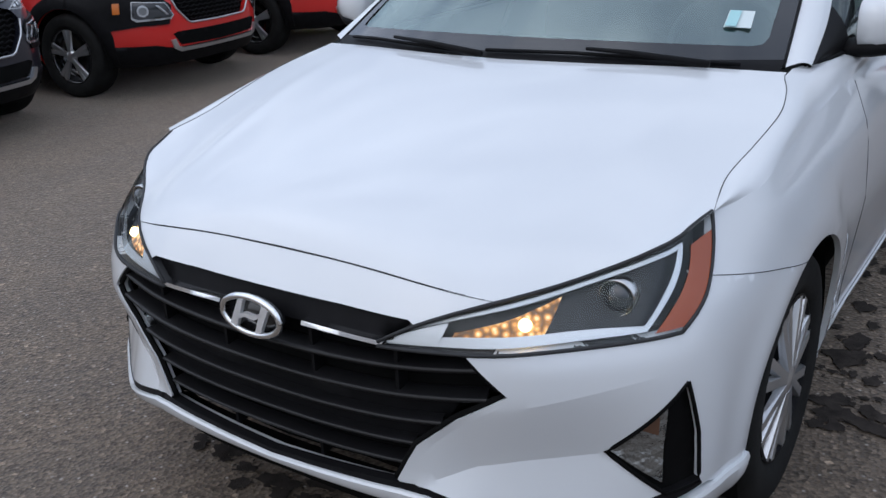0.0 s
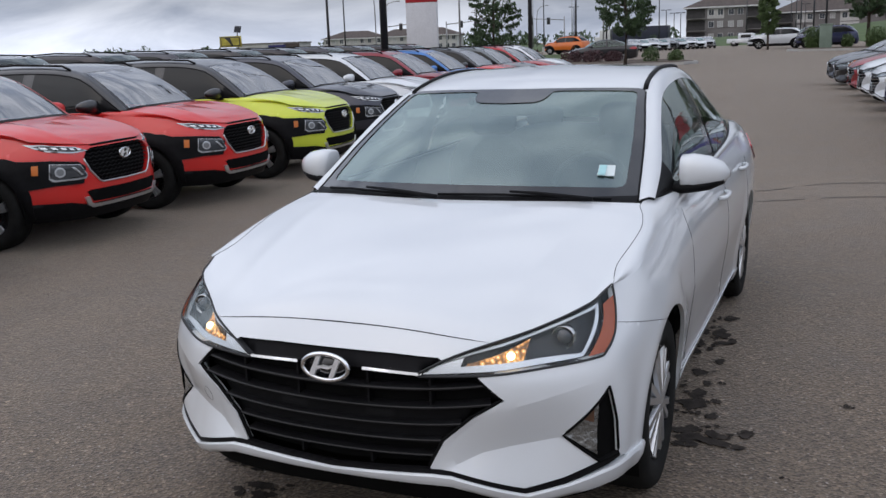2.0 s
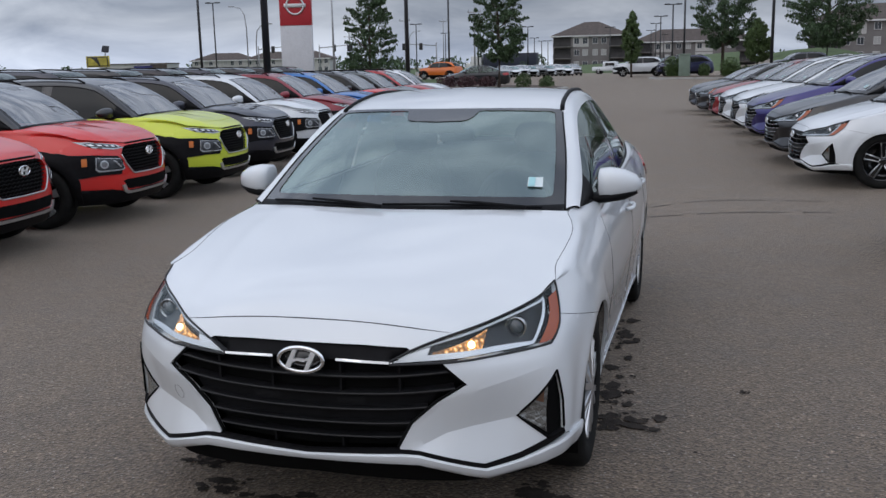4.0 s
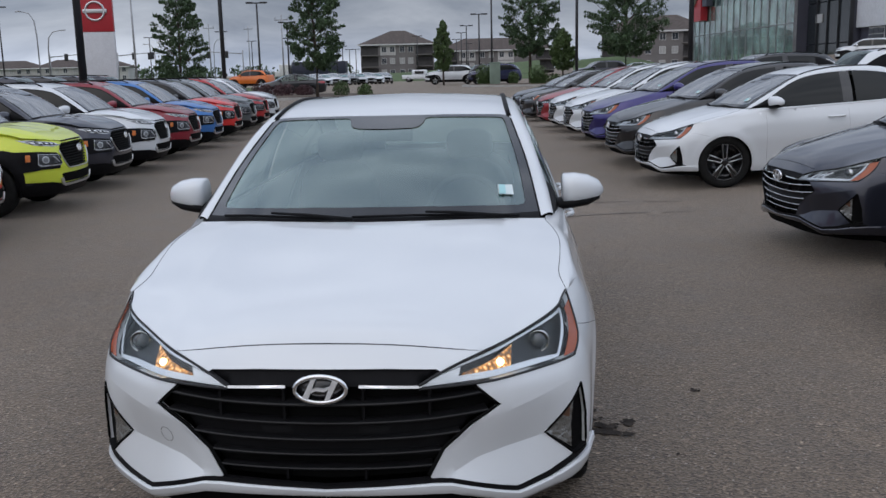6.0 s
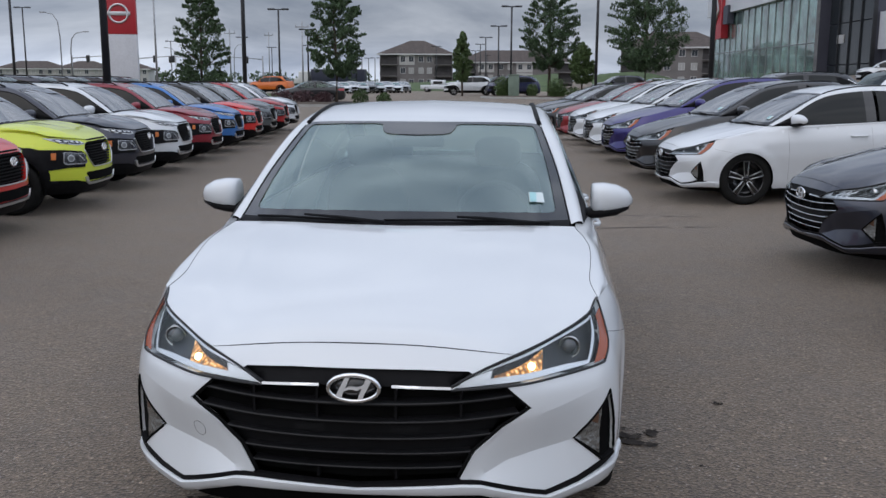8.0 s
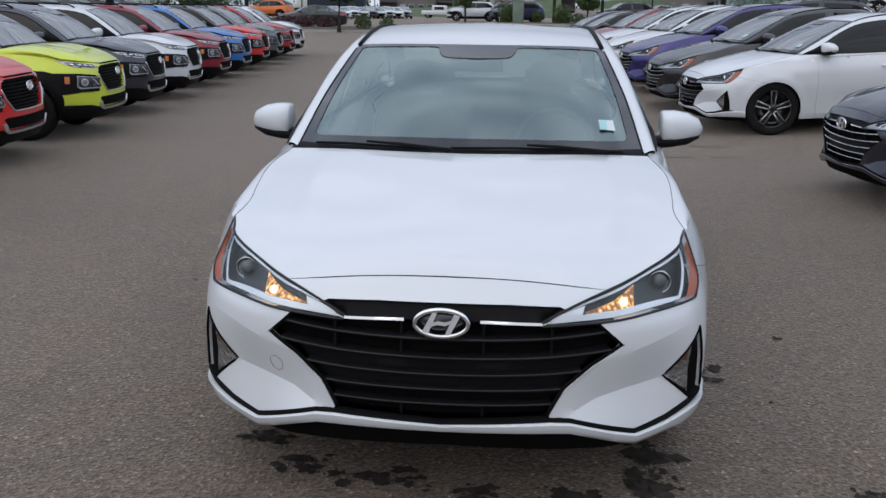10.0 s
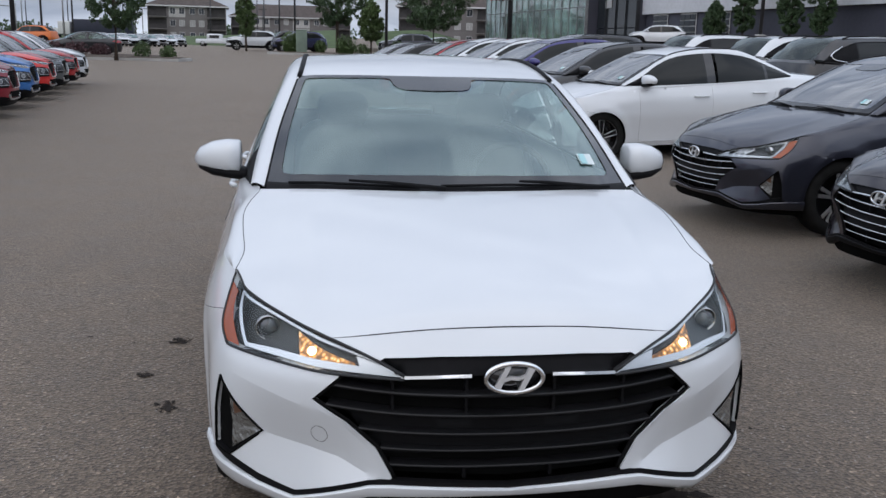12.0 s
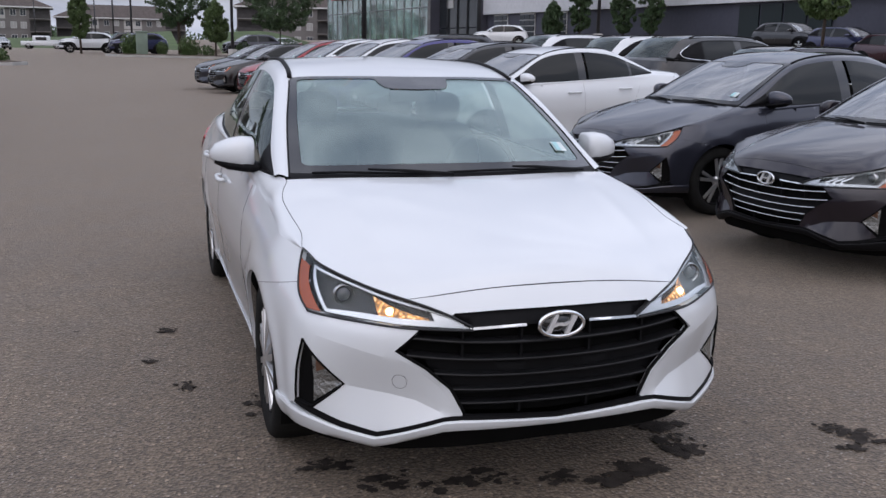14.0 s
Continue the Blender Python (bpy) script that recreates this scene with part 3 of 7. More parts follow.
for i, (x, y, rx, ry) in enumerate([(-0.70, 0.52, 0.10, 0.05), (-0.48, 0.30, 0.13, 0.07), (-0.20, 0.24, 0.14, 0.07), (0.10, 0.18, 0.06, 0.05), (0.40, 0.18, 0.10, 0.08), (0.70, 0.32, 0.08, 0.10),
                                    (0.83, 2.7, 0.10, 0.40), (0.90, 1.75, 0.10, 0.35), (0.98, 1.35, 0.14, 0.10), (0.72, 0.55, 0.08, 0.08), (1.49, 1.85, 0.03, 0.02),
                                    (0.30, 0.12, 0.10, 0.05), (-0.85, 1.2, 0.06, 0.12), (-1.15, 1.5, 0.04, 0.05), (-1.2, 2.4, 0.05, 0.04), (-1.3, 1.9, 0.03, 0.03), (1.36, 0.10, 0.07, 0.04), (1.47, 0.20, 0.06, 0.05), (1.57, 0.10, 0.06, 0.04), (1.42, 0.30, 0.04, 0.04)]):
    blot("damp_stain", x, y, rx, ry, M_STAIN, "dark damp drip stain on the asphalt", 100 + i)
rnd = random.Random(9)
for i in range(26):
    x, y = rnd.choice((-1, 1)) * rnd.uniform(1.0, 3.0), rnd.uniform(-0.5, 6)
    r = rnd.uniform(0.015, 0.04)
    blot("oil_spot", x, y, r, r * 0.7, M_STAIN, "small dark oil spot on the asphalt", 300 + i, lumps=3)
M_PALE = mottled("pale_spot", (0.15, 0.148, 0.15), 0.8, scale=12, amount=0.3)
blot("pale_spot", 0.95, 4.02, 0.06, 0.05, M_PALE, "pale grey dried spot on the asphalt", 400, lumps=4)
blot("pale_spot", 1.05, 1.30, 0.10, 0.05, M_PALE, "pale grey dried spot on the asphalt", 402, lumps=4)
M_MARK = mottled("tyre_mark", (0.052, 0.046, 0.041), 0.85, scale=4, amount=0.35)
for pts in ([(0.4, 7.05), (0.9, 7.3), (1.5, 7.6), (2.4, 7.75), (3.4, 7.7)], [(0.3, 7.6), (0.75, 7.95), (1.25, 8.45), (2.0, 8.6), (3.4, 8.5)]):
    bm = bmesh.new()
    c = spline([(x, y, 0.0045) for x, y in pts], 60)
    rnd = random.Random(len(pts))
    prev = None
    for i, p in enumerate(c):
        w = 0.012 + 0.012 * noise.noise((i * 0.3, 0, 0))
        a, b = bm.verts.new((p[0], p[1] - w, p[2])), bm.verts.new((p[0], p[1] + w, p[2]))
        if prev and (i // 3) % 7 != 5:
            bm.faces.new((prev[0], a, b, prev[1]))
        prev = (a, b)
    tagged(mesh_ob("tyre_mark", bm, M_MARK, smooth=False), "thin dark curved tyre mark on the asphalt", "tyre mark", kind="stuff")


# ---- lot lights ----
def light_pole(x, y, h, turn=0, arms=2, r=0.085, z=None):
    z = rise(x, y) if z is None else z
    p = thing("light_pole", "tall black steel lot light with flat lamp heads", "light pole", "lot light poles", at=(x, y, z), turn=turn)
    part("pole", tube(bmesh.new(), [(0, 0, 0), (0, 0, h * 0.5), (0, 0, h)], [r * 1.25, r * 1.1, r * 0.95], 10), M_BLACKMETAL, p)
    part("base", lathe(bmesh.new(), [(0.0, 0.75), (0.26, 0.75), (0.29, 0.70), (0.30, 0.0)], 14, "z"), M_CONC, p, "round concrete pole base")
    part("arm", boxes(((-0.60, -0.05, h - 0.10), (0.60, 0.05, h), 0.01)), M_BLACKMETAL, p)
    for s in ((-1, 1) if arms == 2 else (1,)):
        part("lamp_head", boxes(((s * 0.66 - 0.33, -0.20, h - 0.10), (s * 0.66 + 0.33, 0.20, h + 0.05), 0.03)), M_BLACKMETAL, p, "flat black lamp head")
    return p


POLES = [(-10.0, 20.3, 9.5), (-12.6, 40.6, 9.5), (7.4, 33.9, 9.5), (5.0, 60.5, 9.5), (-23.2, 87, 8.3), (-24.6, 105, 7.4), (-65.7, 170, 8.8), (-62.3, 112, 10.5), (-34.7, 60, 9.5), (-34.5, 197, 7.1), (-38.6, 230, 7.2),
         (-35.4, 220, 7.0), (-1.1, 90, 8.4), (-3.0, 112, 8.1), (-5.9, 143, 8.2), (-8.3, 175, 8.4), (-10.6, 200, 8.0), (-9.4, 230, 7.9), (24.6, 47.6, 9.5), (-46, 150, 8.6), (-52, 190, 8.4), (-41, 175, 8.2), (-29, 160, 8.0), (-17, 180, 8.2)]
for x, y, h in POLES:
    light_pole(x, y, h, 6)


def power_pole(x, y, h):
    p = thing("power_pole", "tall thin grey steel power pole with crossarm", "power pole", "roadside power poles", at=(x, y, 0))
    part("pole", tube(bmesh.new(), [(0, 0, 0), (0, 0, h)], [0.16, 0.09], 8), M_GALV, p)
    part("crossarm", boxes(((-1.1, -0.06, h - 0.9), (1.1, 0.06, h - 0.75), 0.0)), M_GALV, p)
    for s in (-1, 0, 1):
        part("insulator", tube(bmesh.new(), [(s * 1.0, 0, h - 0.75), (s * 1.0, 0, h - 0.3)], 0.05, 6), M_GALV, p)


for x, y, h in ((-44.6, 110, 13.0), (-57.6, 180, 11.5), (-63.6, 230, 13.5), (-36, 150, 11)):
    power_pole(x, y, h)


def street_lamp(x, y, h, turn):
    p = thing("street_lamp", "curved galvanised street lamp by the road", "street lamp", "road street lamps", at=(x, y, 0), turn=turn)
    part("pole", tube(bmesh.new(), [(0, 0, 0), (0, 0, h * 0.7), (0.2, 0, h * 0.88), (0.8, 0, h * 0.97), (2.0, 0, h)], [0.12, 0.09, 0.07, 0.06, 0.05], 8), M_GALV, p)
    part("lamp_head", boxes(((1.9, -0.12, h - 0.10), (2.6, 0.12, h + 0.05), 0.03)), M_GALV, p)


for x, y, h, turn in ((-61.7, 120, 10.5, 180), (-60.8, 121, 8.0, 0), (-60, 190, 9, 0), (-80, 210, 9, 180), (-52, 250, 9, 0)):
    street_lamp(x, y, h, turn)


def traffic_signal(x, y, turn, reach=7.0, h=6.2):
    p = thing("traffic_signal", "galvanised signal mast with black traffic lights on its arm", "traffic light", "road traffic signals", at=(x, y, 0), turn=turn)
    part("mast", tube(bmesh.new(), [(0, 0, 0), (0, 0, h)], [0.16, 0.12], 8), M_GALV, p)
    part("arm", tube(bmesh.new(), [(0, 0, h - 0.6), (reach, 0, h - 0.1)], [0.10, 0.06], 8), M_GALV, p)
    for f in (0.45, 0.95):
        part("signal_head", boxes(((reach * f - 0.32, -0.2, h - 1.35), (reach * f + 0.32, 0.1, h - 0.05), 0.05)), M_BLACKMETAL, p, "black three-lamp signal head")


for x, y, turn in ((-72, 170, 0), (-60, 172, 180), (-84, 168, 0), (-50, 176, 180)):
    traffic_signal(x, y, turn)


# ---- trees and shrubs ----
def leaves(bm, centre, size, count, rnd, leaf=0.10, hollow=0.35):
    """Small leaf blades through an uneven clump."""
    for _ in range(count):
        while True:
            d = Vector((rnd.uniform(-1, 1), rnd.uniform(-1, 1), rnd.uniform(-1, 1)))
            if hollow < d.length <= 1:
                break
        p = Vector(centre) + Vector((d.x * size[0], d.y * size[1], d.z * size[2]))
        q = Euler((rnd.uniform(0, 6.3), rnd.uniform(0, 6.3), rnd.uniform(0, 6.3))).to_matrix()
        l, w = leaf * rnd.uniform(0.7, 1.4), leaf * rnd.uniform(0.35, 0.6)
        a, b, c, e = (q @ Vector(v) for v in ((-l, 0, 0), (0, -w, 0.15 * l), (l, 0, 0), (0, w, 0.15 * l)))
        bm.faces.new([bm.verts.new(p + v) for v in (a, b, c, e)])


def tree(x, y, h, width, seed, mat, label, low=0.28, leaf=0.085, count=2600, top=0.35):
    rnd = random.Random(seed)
    z = rise(x, y)
    t = thing("tree", label, "tree", "lot trees", at=(x, y, z))
    r = 0.012 * h + 0.03
    pts = [(0, 0, 0), (rnd.uniform(-.05, .05), rnd.uniform(-.05, .05), h * 0.3), (rnd.uniform(-.1, .1), rnd.uniform(-.1, .1), h * 0.6), (0, 0, h * 0.95)]
    bm = tube(bmesh.new(), pts, [r, r * 0.8, r * 0.5, r * 0.1], 8)
    part("trunk", bm, M_BARK, t)
    def girth(f):
        """Half-width of the crown at a share of its height."""
        g = (f - low) / (1 - low)
        return 0.0 if g <= 0 or g >= 1 else width * 0.5 * (g ** 0.42) * ((1 - g) ** 0.80) * 1.75
    for k in range(14):
        f = low + 0.03 + (0.85 - low) * k / 14
        a = 2.4 * k + rnd.uniform(-0.4, 0.4)
        reach = girth(f + 0.06) * rnd.uniform(0.8, 1.05)
        b = Vector((0, 0, h * f))
        e = b + Vector((math.cos(a) * reach, math.sin(a) * reach, reach * rnd.uniform(0.5, 0.9)))
        part("limb", tube(bmesh.new(), [tuple(b), tuple((b + e) / 2 + Vector((0, 0, -0.06 * reach))), tuple(e)], [r * 0.4, r * 0.25, r * 0.06], 5), M_BARK, t)
    bm = bmesh.new()
    clumps = 230
    for k in range(clumps):
        f = low + (1 - low) * (0.03 + 0.95 * rnd.random() ** 1.15)
        g = girth(f)
        a, q = rnd.uniform(0, 6.283), rnd.random() ** 0.5
        wob = 1 + 0.26 * math.sin(3 * a + seed + 4 * f) + 0.20 * math.sin(5 * a + 17 * f)
        c = (math.cos(a) * g * q * wob, math.sin(a) * g * q * wob, h * f)
        sz = max(0.12, g * rnd.uniform(0.10, 0.26))
        leaves(bm, c, (sz, sz, sz * rnd.uniform(0.8, 1.2)), int(count * 4.6 / clumps), rnd, leaf, 0.2)
    for k in range(70):
        # leafy twigs that break the outline
        f = low + (1 - low) * (0.05 + 0.85 * rnd.random())
        a, g = rnd.uniform(0, 6.283), girth(f)
        for j in range(6):
            q = 0.75 + 0.10 * j
            leaves(bm, (math.cos(a) * g * q, math.sin(a) * g * q, h * f + g * 0.25 * (q - 0.7)), (0.16 - 0.016 * j, 0.16 - 0.016 * j, 0.11), 16, rnd, leaf, 0.0)
    leaves(bm, (0, 0, h * 0.96), (width * 0.05, width * 0.05, h * 0.05), 60, rnd, leaf)
    part("crown", bm, mat, t)
    return t


tree(-19.0, 53.0, 7.2, 3.3, 1, M_LEAF, "young upright tree with dark green leaves", 0.12, count=1500)
tree(-10.2, 50.0, 7.6, 3.3, 2, M_LEAF, "young broad-leaved tree with dark green crown", 0.20, count=1600)
tree(-5.0, 78.0, 5.4, 1.7, 3, M_LEAF2, "slender young tree with light green leaves", 0.22, count=1800)
tree(2.2, 71.0, 9.2, 4.8, 4, M_LEAF, "leafy dark green tree on a kerbed island", 0.22, count=3400)
tree(4.4, 66.0, 4.0, 1.8, 5, M_LEAF2, "slender young tree with light green leaves", 0.28, count=1600)
tree(8.6, 64.0, 9.0, 5.6, 6, M_LEAF, "leafy dark green tree on a kerbed island", 0.20, count=3800)
tree(30.0, 35.0, 5.5, 2.6, 7, M_LEAF2, "young tree beside the dark building", 0.33, count=1800)
for i, (x, y, h) in enumerate(((30.2, 66.1, 2.8), (30.6, 62.2, 6.0), (31.2, 56.7, 5.8), (31.5, 53.5, 5.6))):
    tree(x, y, h, 1.7, 20 + i, M_LEAF, "narrow columnar tree against the dark wall", 0.06, count=2000)


def shrub(x, y, w, h, seed, mat, label, blades=False, z=None):
    rnd = random.Random(seed)
    s = thing("shrub", label, "shrub", "lot shrubs", at=(x, y, rise(x, y) if z is None else z))
    bm = bmesh.new()
    if blades:
        for _ in range(260):
            a, l = rnd.uniform(0, 6.3), rnd.uniform(0.6, 1.0)
            b = Vector((rnd.uniform(-.3, .3) * w, rnd.uniform(-.3, .3) * w, 0))
            t = b + Vector((math.cos(a) * w * 0.35 * rnd.random(), math.sin(a) * w * 0.35 * rnd.random(), h * l))
            o = Vector((0.02, 0.02, 0))
            bm.faces.new([bm.verts.new(v) for v in (b - o, b + o, t)])
    leaves(bm, (0, 0, h * 0.48), (w * 0.5, w * 0.5, h * 0.5), 500, rnd, 0.08, 0.0)
    part("foliage", bm, mat, s)
    part("stem", tube(bmesh.new(), [(0, 0, 0), (0, 0, h * 0.5)], [0.03, 0.01], 6), M_BARK, s)


for i, (x, y, w, h, mt, lb, bl) in enumerate(((-1.3, 70, 1.5, 1.7, M_LEAF2, "tall ornamental grass clump on the island", True), (0.9, 70, 0.9, 1.1, M_LEAF2, "ornamental grass clump on the island", True),
                                              (2.7, 68, 1.6, 1.6, M_LEAF2, "tall ornamental grass clump on the island", True), (3.9, 68, 1.5, 0.9, M_LEAF2, "low rounded green shrub", False),
                                              (-17.4, 56.0, 1.5, 1.1, M_LEAFRED, "dark red-leaved shrub on the island", False), (-14.8, 55.5, 1.4, 1.0, M_LEAFRED, "dark red-leaved shrub on the island", False), (-13.2, 54.5, 1.4, 0.9, M_LEAFRED, "dark red-leaved shrub on the island", False), (-11.8, 54.0, 1.2, 0.8, M_LEAFRED, "dark red-leaved shrub on the island", False),
                                              (-9.2, 52, 1.0, 1.0, M_LEAF2, "low green shrub under the tree", False), (-7.8, 52, 0.9, 0.8, M_LEAF2, "low green shrub under the tree", False), (6.3, 66, 1.2, 1.2, M_LEAF, "green shrub near the tree", False),
                                              (9.8, 66, 1.6, 1.4, M_LEAF, "green shrub near the tree", False), (-24.5, 132, 1.4, 2.2, M_LEAF, "small dark conifer in the grass", False), (-21.0, 131, 1.4, 2.0, M_LEAF, "small dark conifer in the grass", False))):
    shrub(x, y, w, h, 50 + i, mt, lb, bl)

# far tree line along the horizon
rnd = random.Random(77)
bm = bmesh.new()
for k in range(90):
    x = rnd.uniform(-420, 150)
    hh = rnd.uniform(3, 7.5)
    leaves(bm, (x, 420 + rnd.uniform(-20, 20), hh * 0.5), (rnd.uniform(3, 8), 3, hh * 0.5), 60, rnd, 1.0, 0.0)
tagged(mesh_ob("far_trees", bm, M_LEAF), "distant dark tree line on the horizon", "trees", kind="stuff")

# ---- kerbed islands and grass ----
def island(name, loop, h, label):
    def follow(loop, lift):
        """Lays a flat prism on the sloping lot."""
        bm = prism(bmesh.new(), polyline(loop + [loop[0]], 2.0)[:-1], -0.1, lift)
        for v in bm.verts:
            v.co.z += rise(v.co.x, v.co.y)
        bmesh.ops.triangulate(bm, faces=bm.faces)
        return bm
    bm = follow(loop, h)
    k = tagged(mesh_ob(name, bm, M_CONC, smooth=False), label, "kerb", kind="structure")
    cx, cy = (sum(p[i] for p in loop) / len(loop) for i in (0, 1))
    inner = [(cx + (x - cx) * 0.96, cy + (y - cy) * (0.86 if max(p[1] for p in loop) - min(p[1] for p in loop) < 8 else 0.97)) for x, y in loop]
    tagged(mesh_ob("mulch_bed", follow(inner, h + 0.02), M_MULCH, smooth=False), "brown bark mulch bed inside the kerb", "mulch", kind="stuff")


M_MULCH = mottled("bark_mulch", (0.10, 0.075, 0.055), 0.95, scale=5, amount=0.4, bumps=0.5)
island("kerb", [(-3.0, 69.0), (-2.2, 67.3), (8, 64.0), (18, 60.5), (19, 63), (9, 67.3), (-2.0, 71.5)], 0.15, "pale concrete kerb round a planted island")
island("kerb", [(-22, 57.5), (-21.5, 52), (-7.0, 49.8), (-6.4, 51.0), (-8, 54), (-16, 58)], 0.15, "pale concrete kerb round a planted island")


def bank(name, pts, label):
    """A grass bank: rows of (x, y, z) points make its slope."""
    bm = bmesh.new()
    rows = [[bm.verts.new(p) for p in spline(r, 24)] for r in pts]
    for a, b in zip(rows, rows[1:]):
        for i in range(23):
            bm.faces.new((a[i], a[i + 1], b[i + 1], b[i]))
    rnd = random.Random(5)
    return tagged(mesh_ob(name, bm, M_GRASS), label, "grass", kind="stuff")


bank("grass_bank", [[(8, 100, 0.1), (14, 99, 0.3), (19, 98, 0.4)], [(8, 106, 1.0), (14, 106, 1.6), (19.5, 105, 0.9)], [(8, 114, 2.0), (14, 115, 2.8), (20, 114, 1.5)], [(8, 140, 2.2), (15, 145, 3.0), (21, 140, 1.8)]], "mown green grass bank beyond the lot")
bank("grass_bank", [[(-90, 150, 0.02), (-30, 150, 0.02), (6, 150, 0.02)], [(-90, 165, 0.5), (-30, 165, 0.6), (6, 165, 1.6)], [(-90, 235, 0.9), (-30, 232, 1.2), (8, 232, 3.6)]], "mown green verge before the apartments")
bank("grass_bank", [[(-400, 250, 0.05), (-200, 250, 0.05), (-90, 250, 0.05)], [(-400, 330, 0.6), (-200, 330, 0.6), (-90, 330, 0.6)]], "far green verge beyond the road")

# utility box on the island
ub = thing("utility_box", "pale green steel utility box on the island", "utility box", at=(-0.5, 69.2, rise(-0.5, 69.2) + 0.15))
M_BOXGREEN = mottled("faded_green_paint", (0.19, 0.25, 0.20), 0.6, scale=2, amount=0.15)
part("cabinet", boxes(((-0.40, -0.4, 0), (0.40, 0.4, 1.55), 0.03)), M_BOXGREEN, ub)
part("lid", boxes(((-0.44, -0.44, 1.55), (0.44, 0.44, 1.63), 0.02)), M_BOXGREEN, ub)

# ---- pylon sign ----
M_SIGNWHITE = mottled("white_sign_panel", (0.62, 0.63, 0.66), 0.4, scale=1.0, amount=0.06, bumps=0.0)
M_SIGNRED = mottled("red_sign_panel", (0.42, 0.020, 0.030), 0.4, scale=1.0, amount=0.08, bumps=0.0)
sg = thing("pylon_sign", "tall white pylon sign with a red top panel", "sign", at=(-27.9, 62, 0), turn=14)
part("column", boxes(((-1.15, -0.25, 0), (1.15, 0.25, 4.75), 0.02)), M_SIGNWHITE, sg)
part("red_panel", boxes(((-1.15, -0.28, 4.755), (1.15, 0.28, 7.6), 0.02)), M_SIGNRED, sg)
bm = tube(bmesh.new(), [(0.62 * math.cos(a), -0.31, 6.15 + 0.62 * math.sin(a)) for a in (2 * math.pi * k / 32 for k in range(33))], 0.075, 8, cap=False)
part("emblem_ring", bm, M_SATIN, sg)
part("emblem_bar", boxes(((-0.80, -0.36, 6.02), (0.80, -0.29, 6.28), 0.02)), M_SATIN, sg)

# small yellow message sign with a solar panel, far side of the lot
ms = thing("message_sign", "small yellow and black trailer message sign with solar panel", "sign", at=(-39.95, 55, 0), turn=6)
M_YELLOW = mottled("yellow_paint", (0.42, 0.36, 0.05), 0.5, scale=3, amount=0.3)
M_SOLAR = material("solar_cells", (0.02, 0.024, 0.035), 0.25, 0, 0.4)
part("board", boxes(((-0.78, -0.05, 2.1), (0.78, 0.05, 2.75), 0.02)), M_BLACKMETAL, ms)
part("frame", boxes(((-0.84, -0.03, 2.04), (0.84, 0.08, 2.12), 0.0), ((-0.84, -0.03, 2.73), (0.84, 0.08, 2.81), 0.0), ((-0.86, -0.03, 2.04), (-0.78, 0.08, 2.81), 0.0), ((0.78, -0.03, 2.04), (0.86, 0.08, 2.81), 0.0)), M_YELLOW, ms)
part("panel", prism(bmesh.new(), [(-0.70, 2.16), (0.10, 2.16), (-0.42, 2.69), (-0.70, 2.69)], -0.075, -0.052, 1), M_YELLOW, ms, smooth=False)
part("panel", prism(bmesh.new(), [(0.24, 2.16), (0.72, 2.16), (0.72, 2.69), (0.02, 2.69)], -0.075, -0.052, 1), M_YELLOW, ms, smooth=False)
part("mast", tube(bmesh.new(), [(0.55, 0.10, 0), (0.55, 0.10, 3.15)], 0.035, 8), M_BLACKMETAL, ms)
part("solar_panel", prism(bmesh.new(), [(0.30, 3.08), (0.82, 3.02), (0.94, 3.48), (0.44, 3.52)], 0.02, 0.07, 1), M_SOLAR, ms, smooth=False)

# ---- buildings ----
M_SIDING = mottled("grey_siding", (0.19, 0.178, 0.172), 0.8, scale=0.4, amount=0.12)
M_SIDINGLITE = mottled("pale_siding", (0.52, 0.51, 0.49), 0.8, scale=0.4, amount=0.10)
M_SHINGLE = mottled("brown_shingles", (0.085, 0.068, 0.060), 0.9, scale=1.5, amount=0.3, bumps=0.3)
M_PANE = material("window_pane", (0.05, 0.06, 0.07), 0.08, 0, 0.6)
M_PANELIT = material("pale_blind", (0.38, 0.38, 0.37), 0.5)
M_FRAMEWHITE = mottled("white_frame", (0.65, 0.65, 0.64), 0.6, scale=1, amount=0.05, bumps=0)
M_DARKREC = mottled("dark_rail_and_recess_shade", (0.045, 0.042, 0.042), 0.8, scale=1)


def window(parent, x, y, z, w, h, pane):
    win = new("window"); win.parent = parent
    part("frame", boxes(((x - w / 2 - 0.08, y - 0.06, z - 0.08), (x + w / 2 + 0.08, y + 0.02, z), 0), ((x - w / 2 - 0.08, y - 0.06, z + h), (x + w / 2 + 0.08, y + 0.02, z + h + 0.08), 0),
                        ((x - w / 2 - 0.08, y - 0.06, z), (x - w / 2, y + 0.02, z + h), 0), ((x + w / 2, y - 0.06, z), (x + w / 2 + 0.08, y + 0.02, z + h), 0), ((x - 0.03, y - 0.06, z), (x + 0.03, y + 0.02, z + h), 0)), M_FRAMEWHITE, win, smooth=False)
    part("pane", boxes(((x - w / 2, y - 0.03, z), (x + w / 2, y + 0.01, z + h), 0)), pane, win, smooth=False)


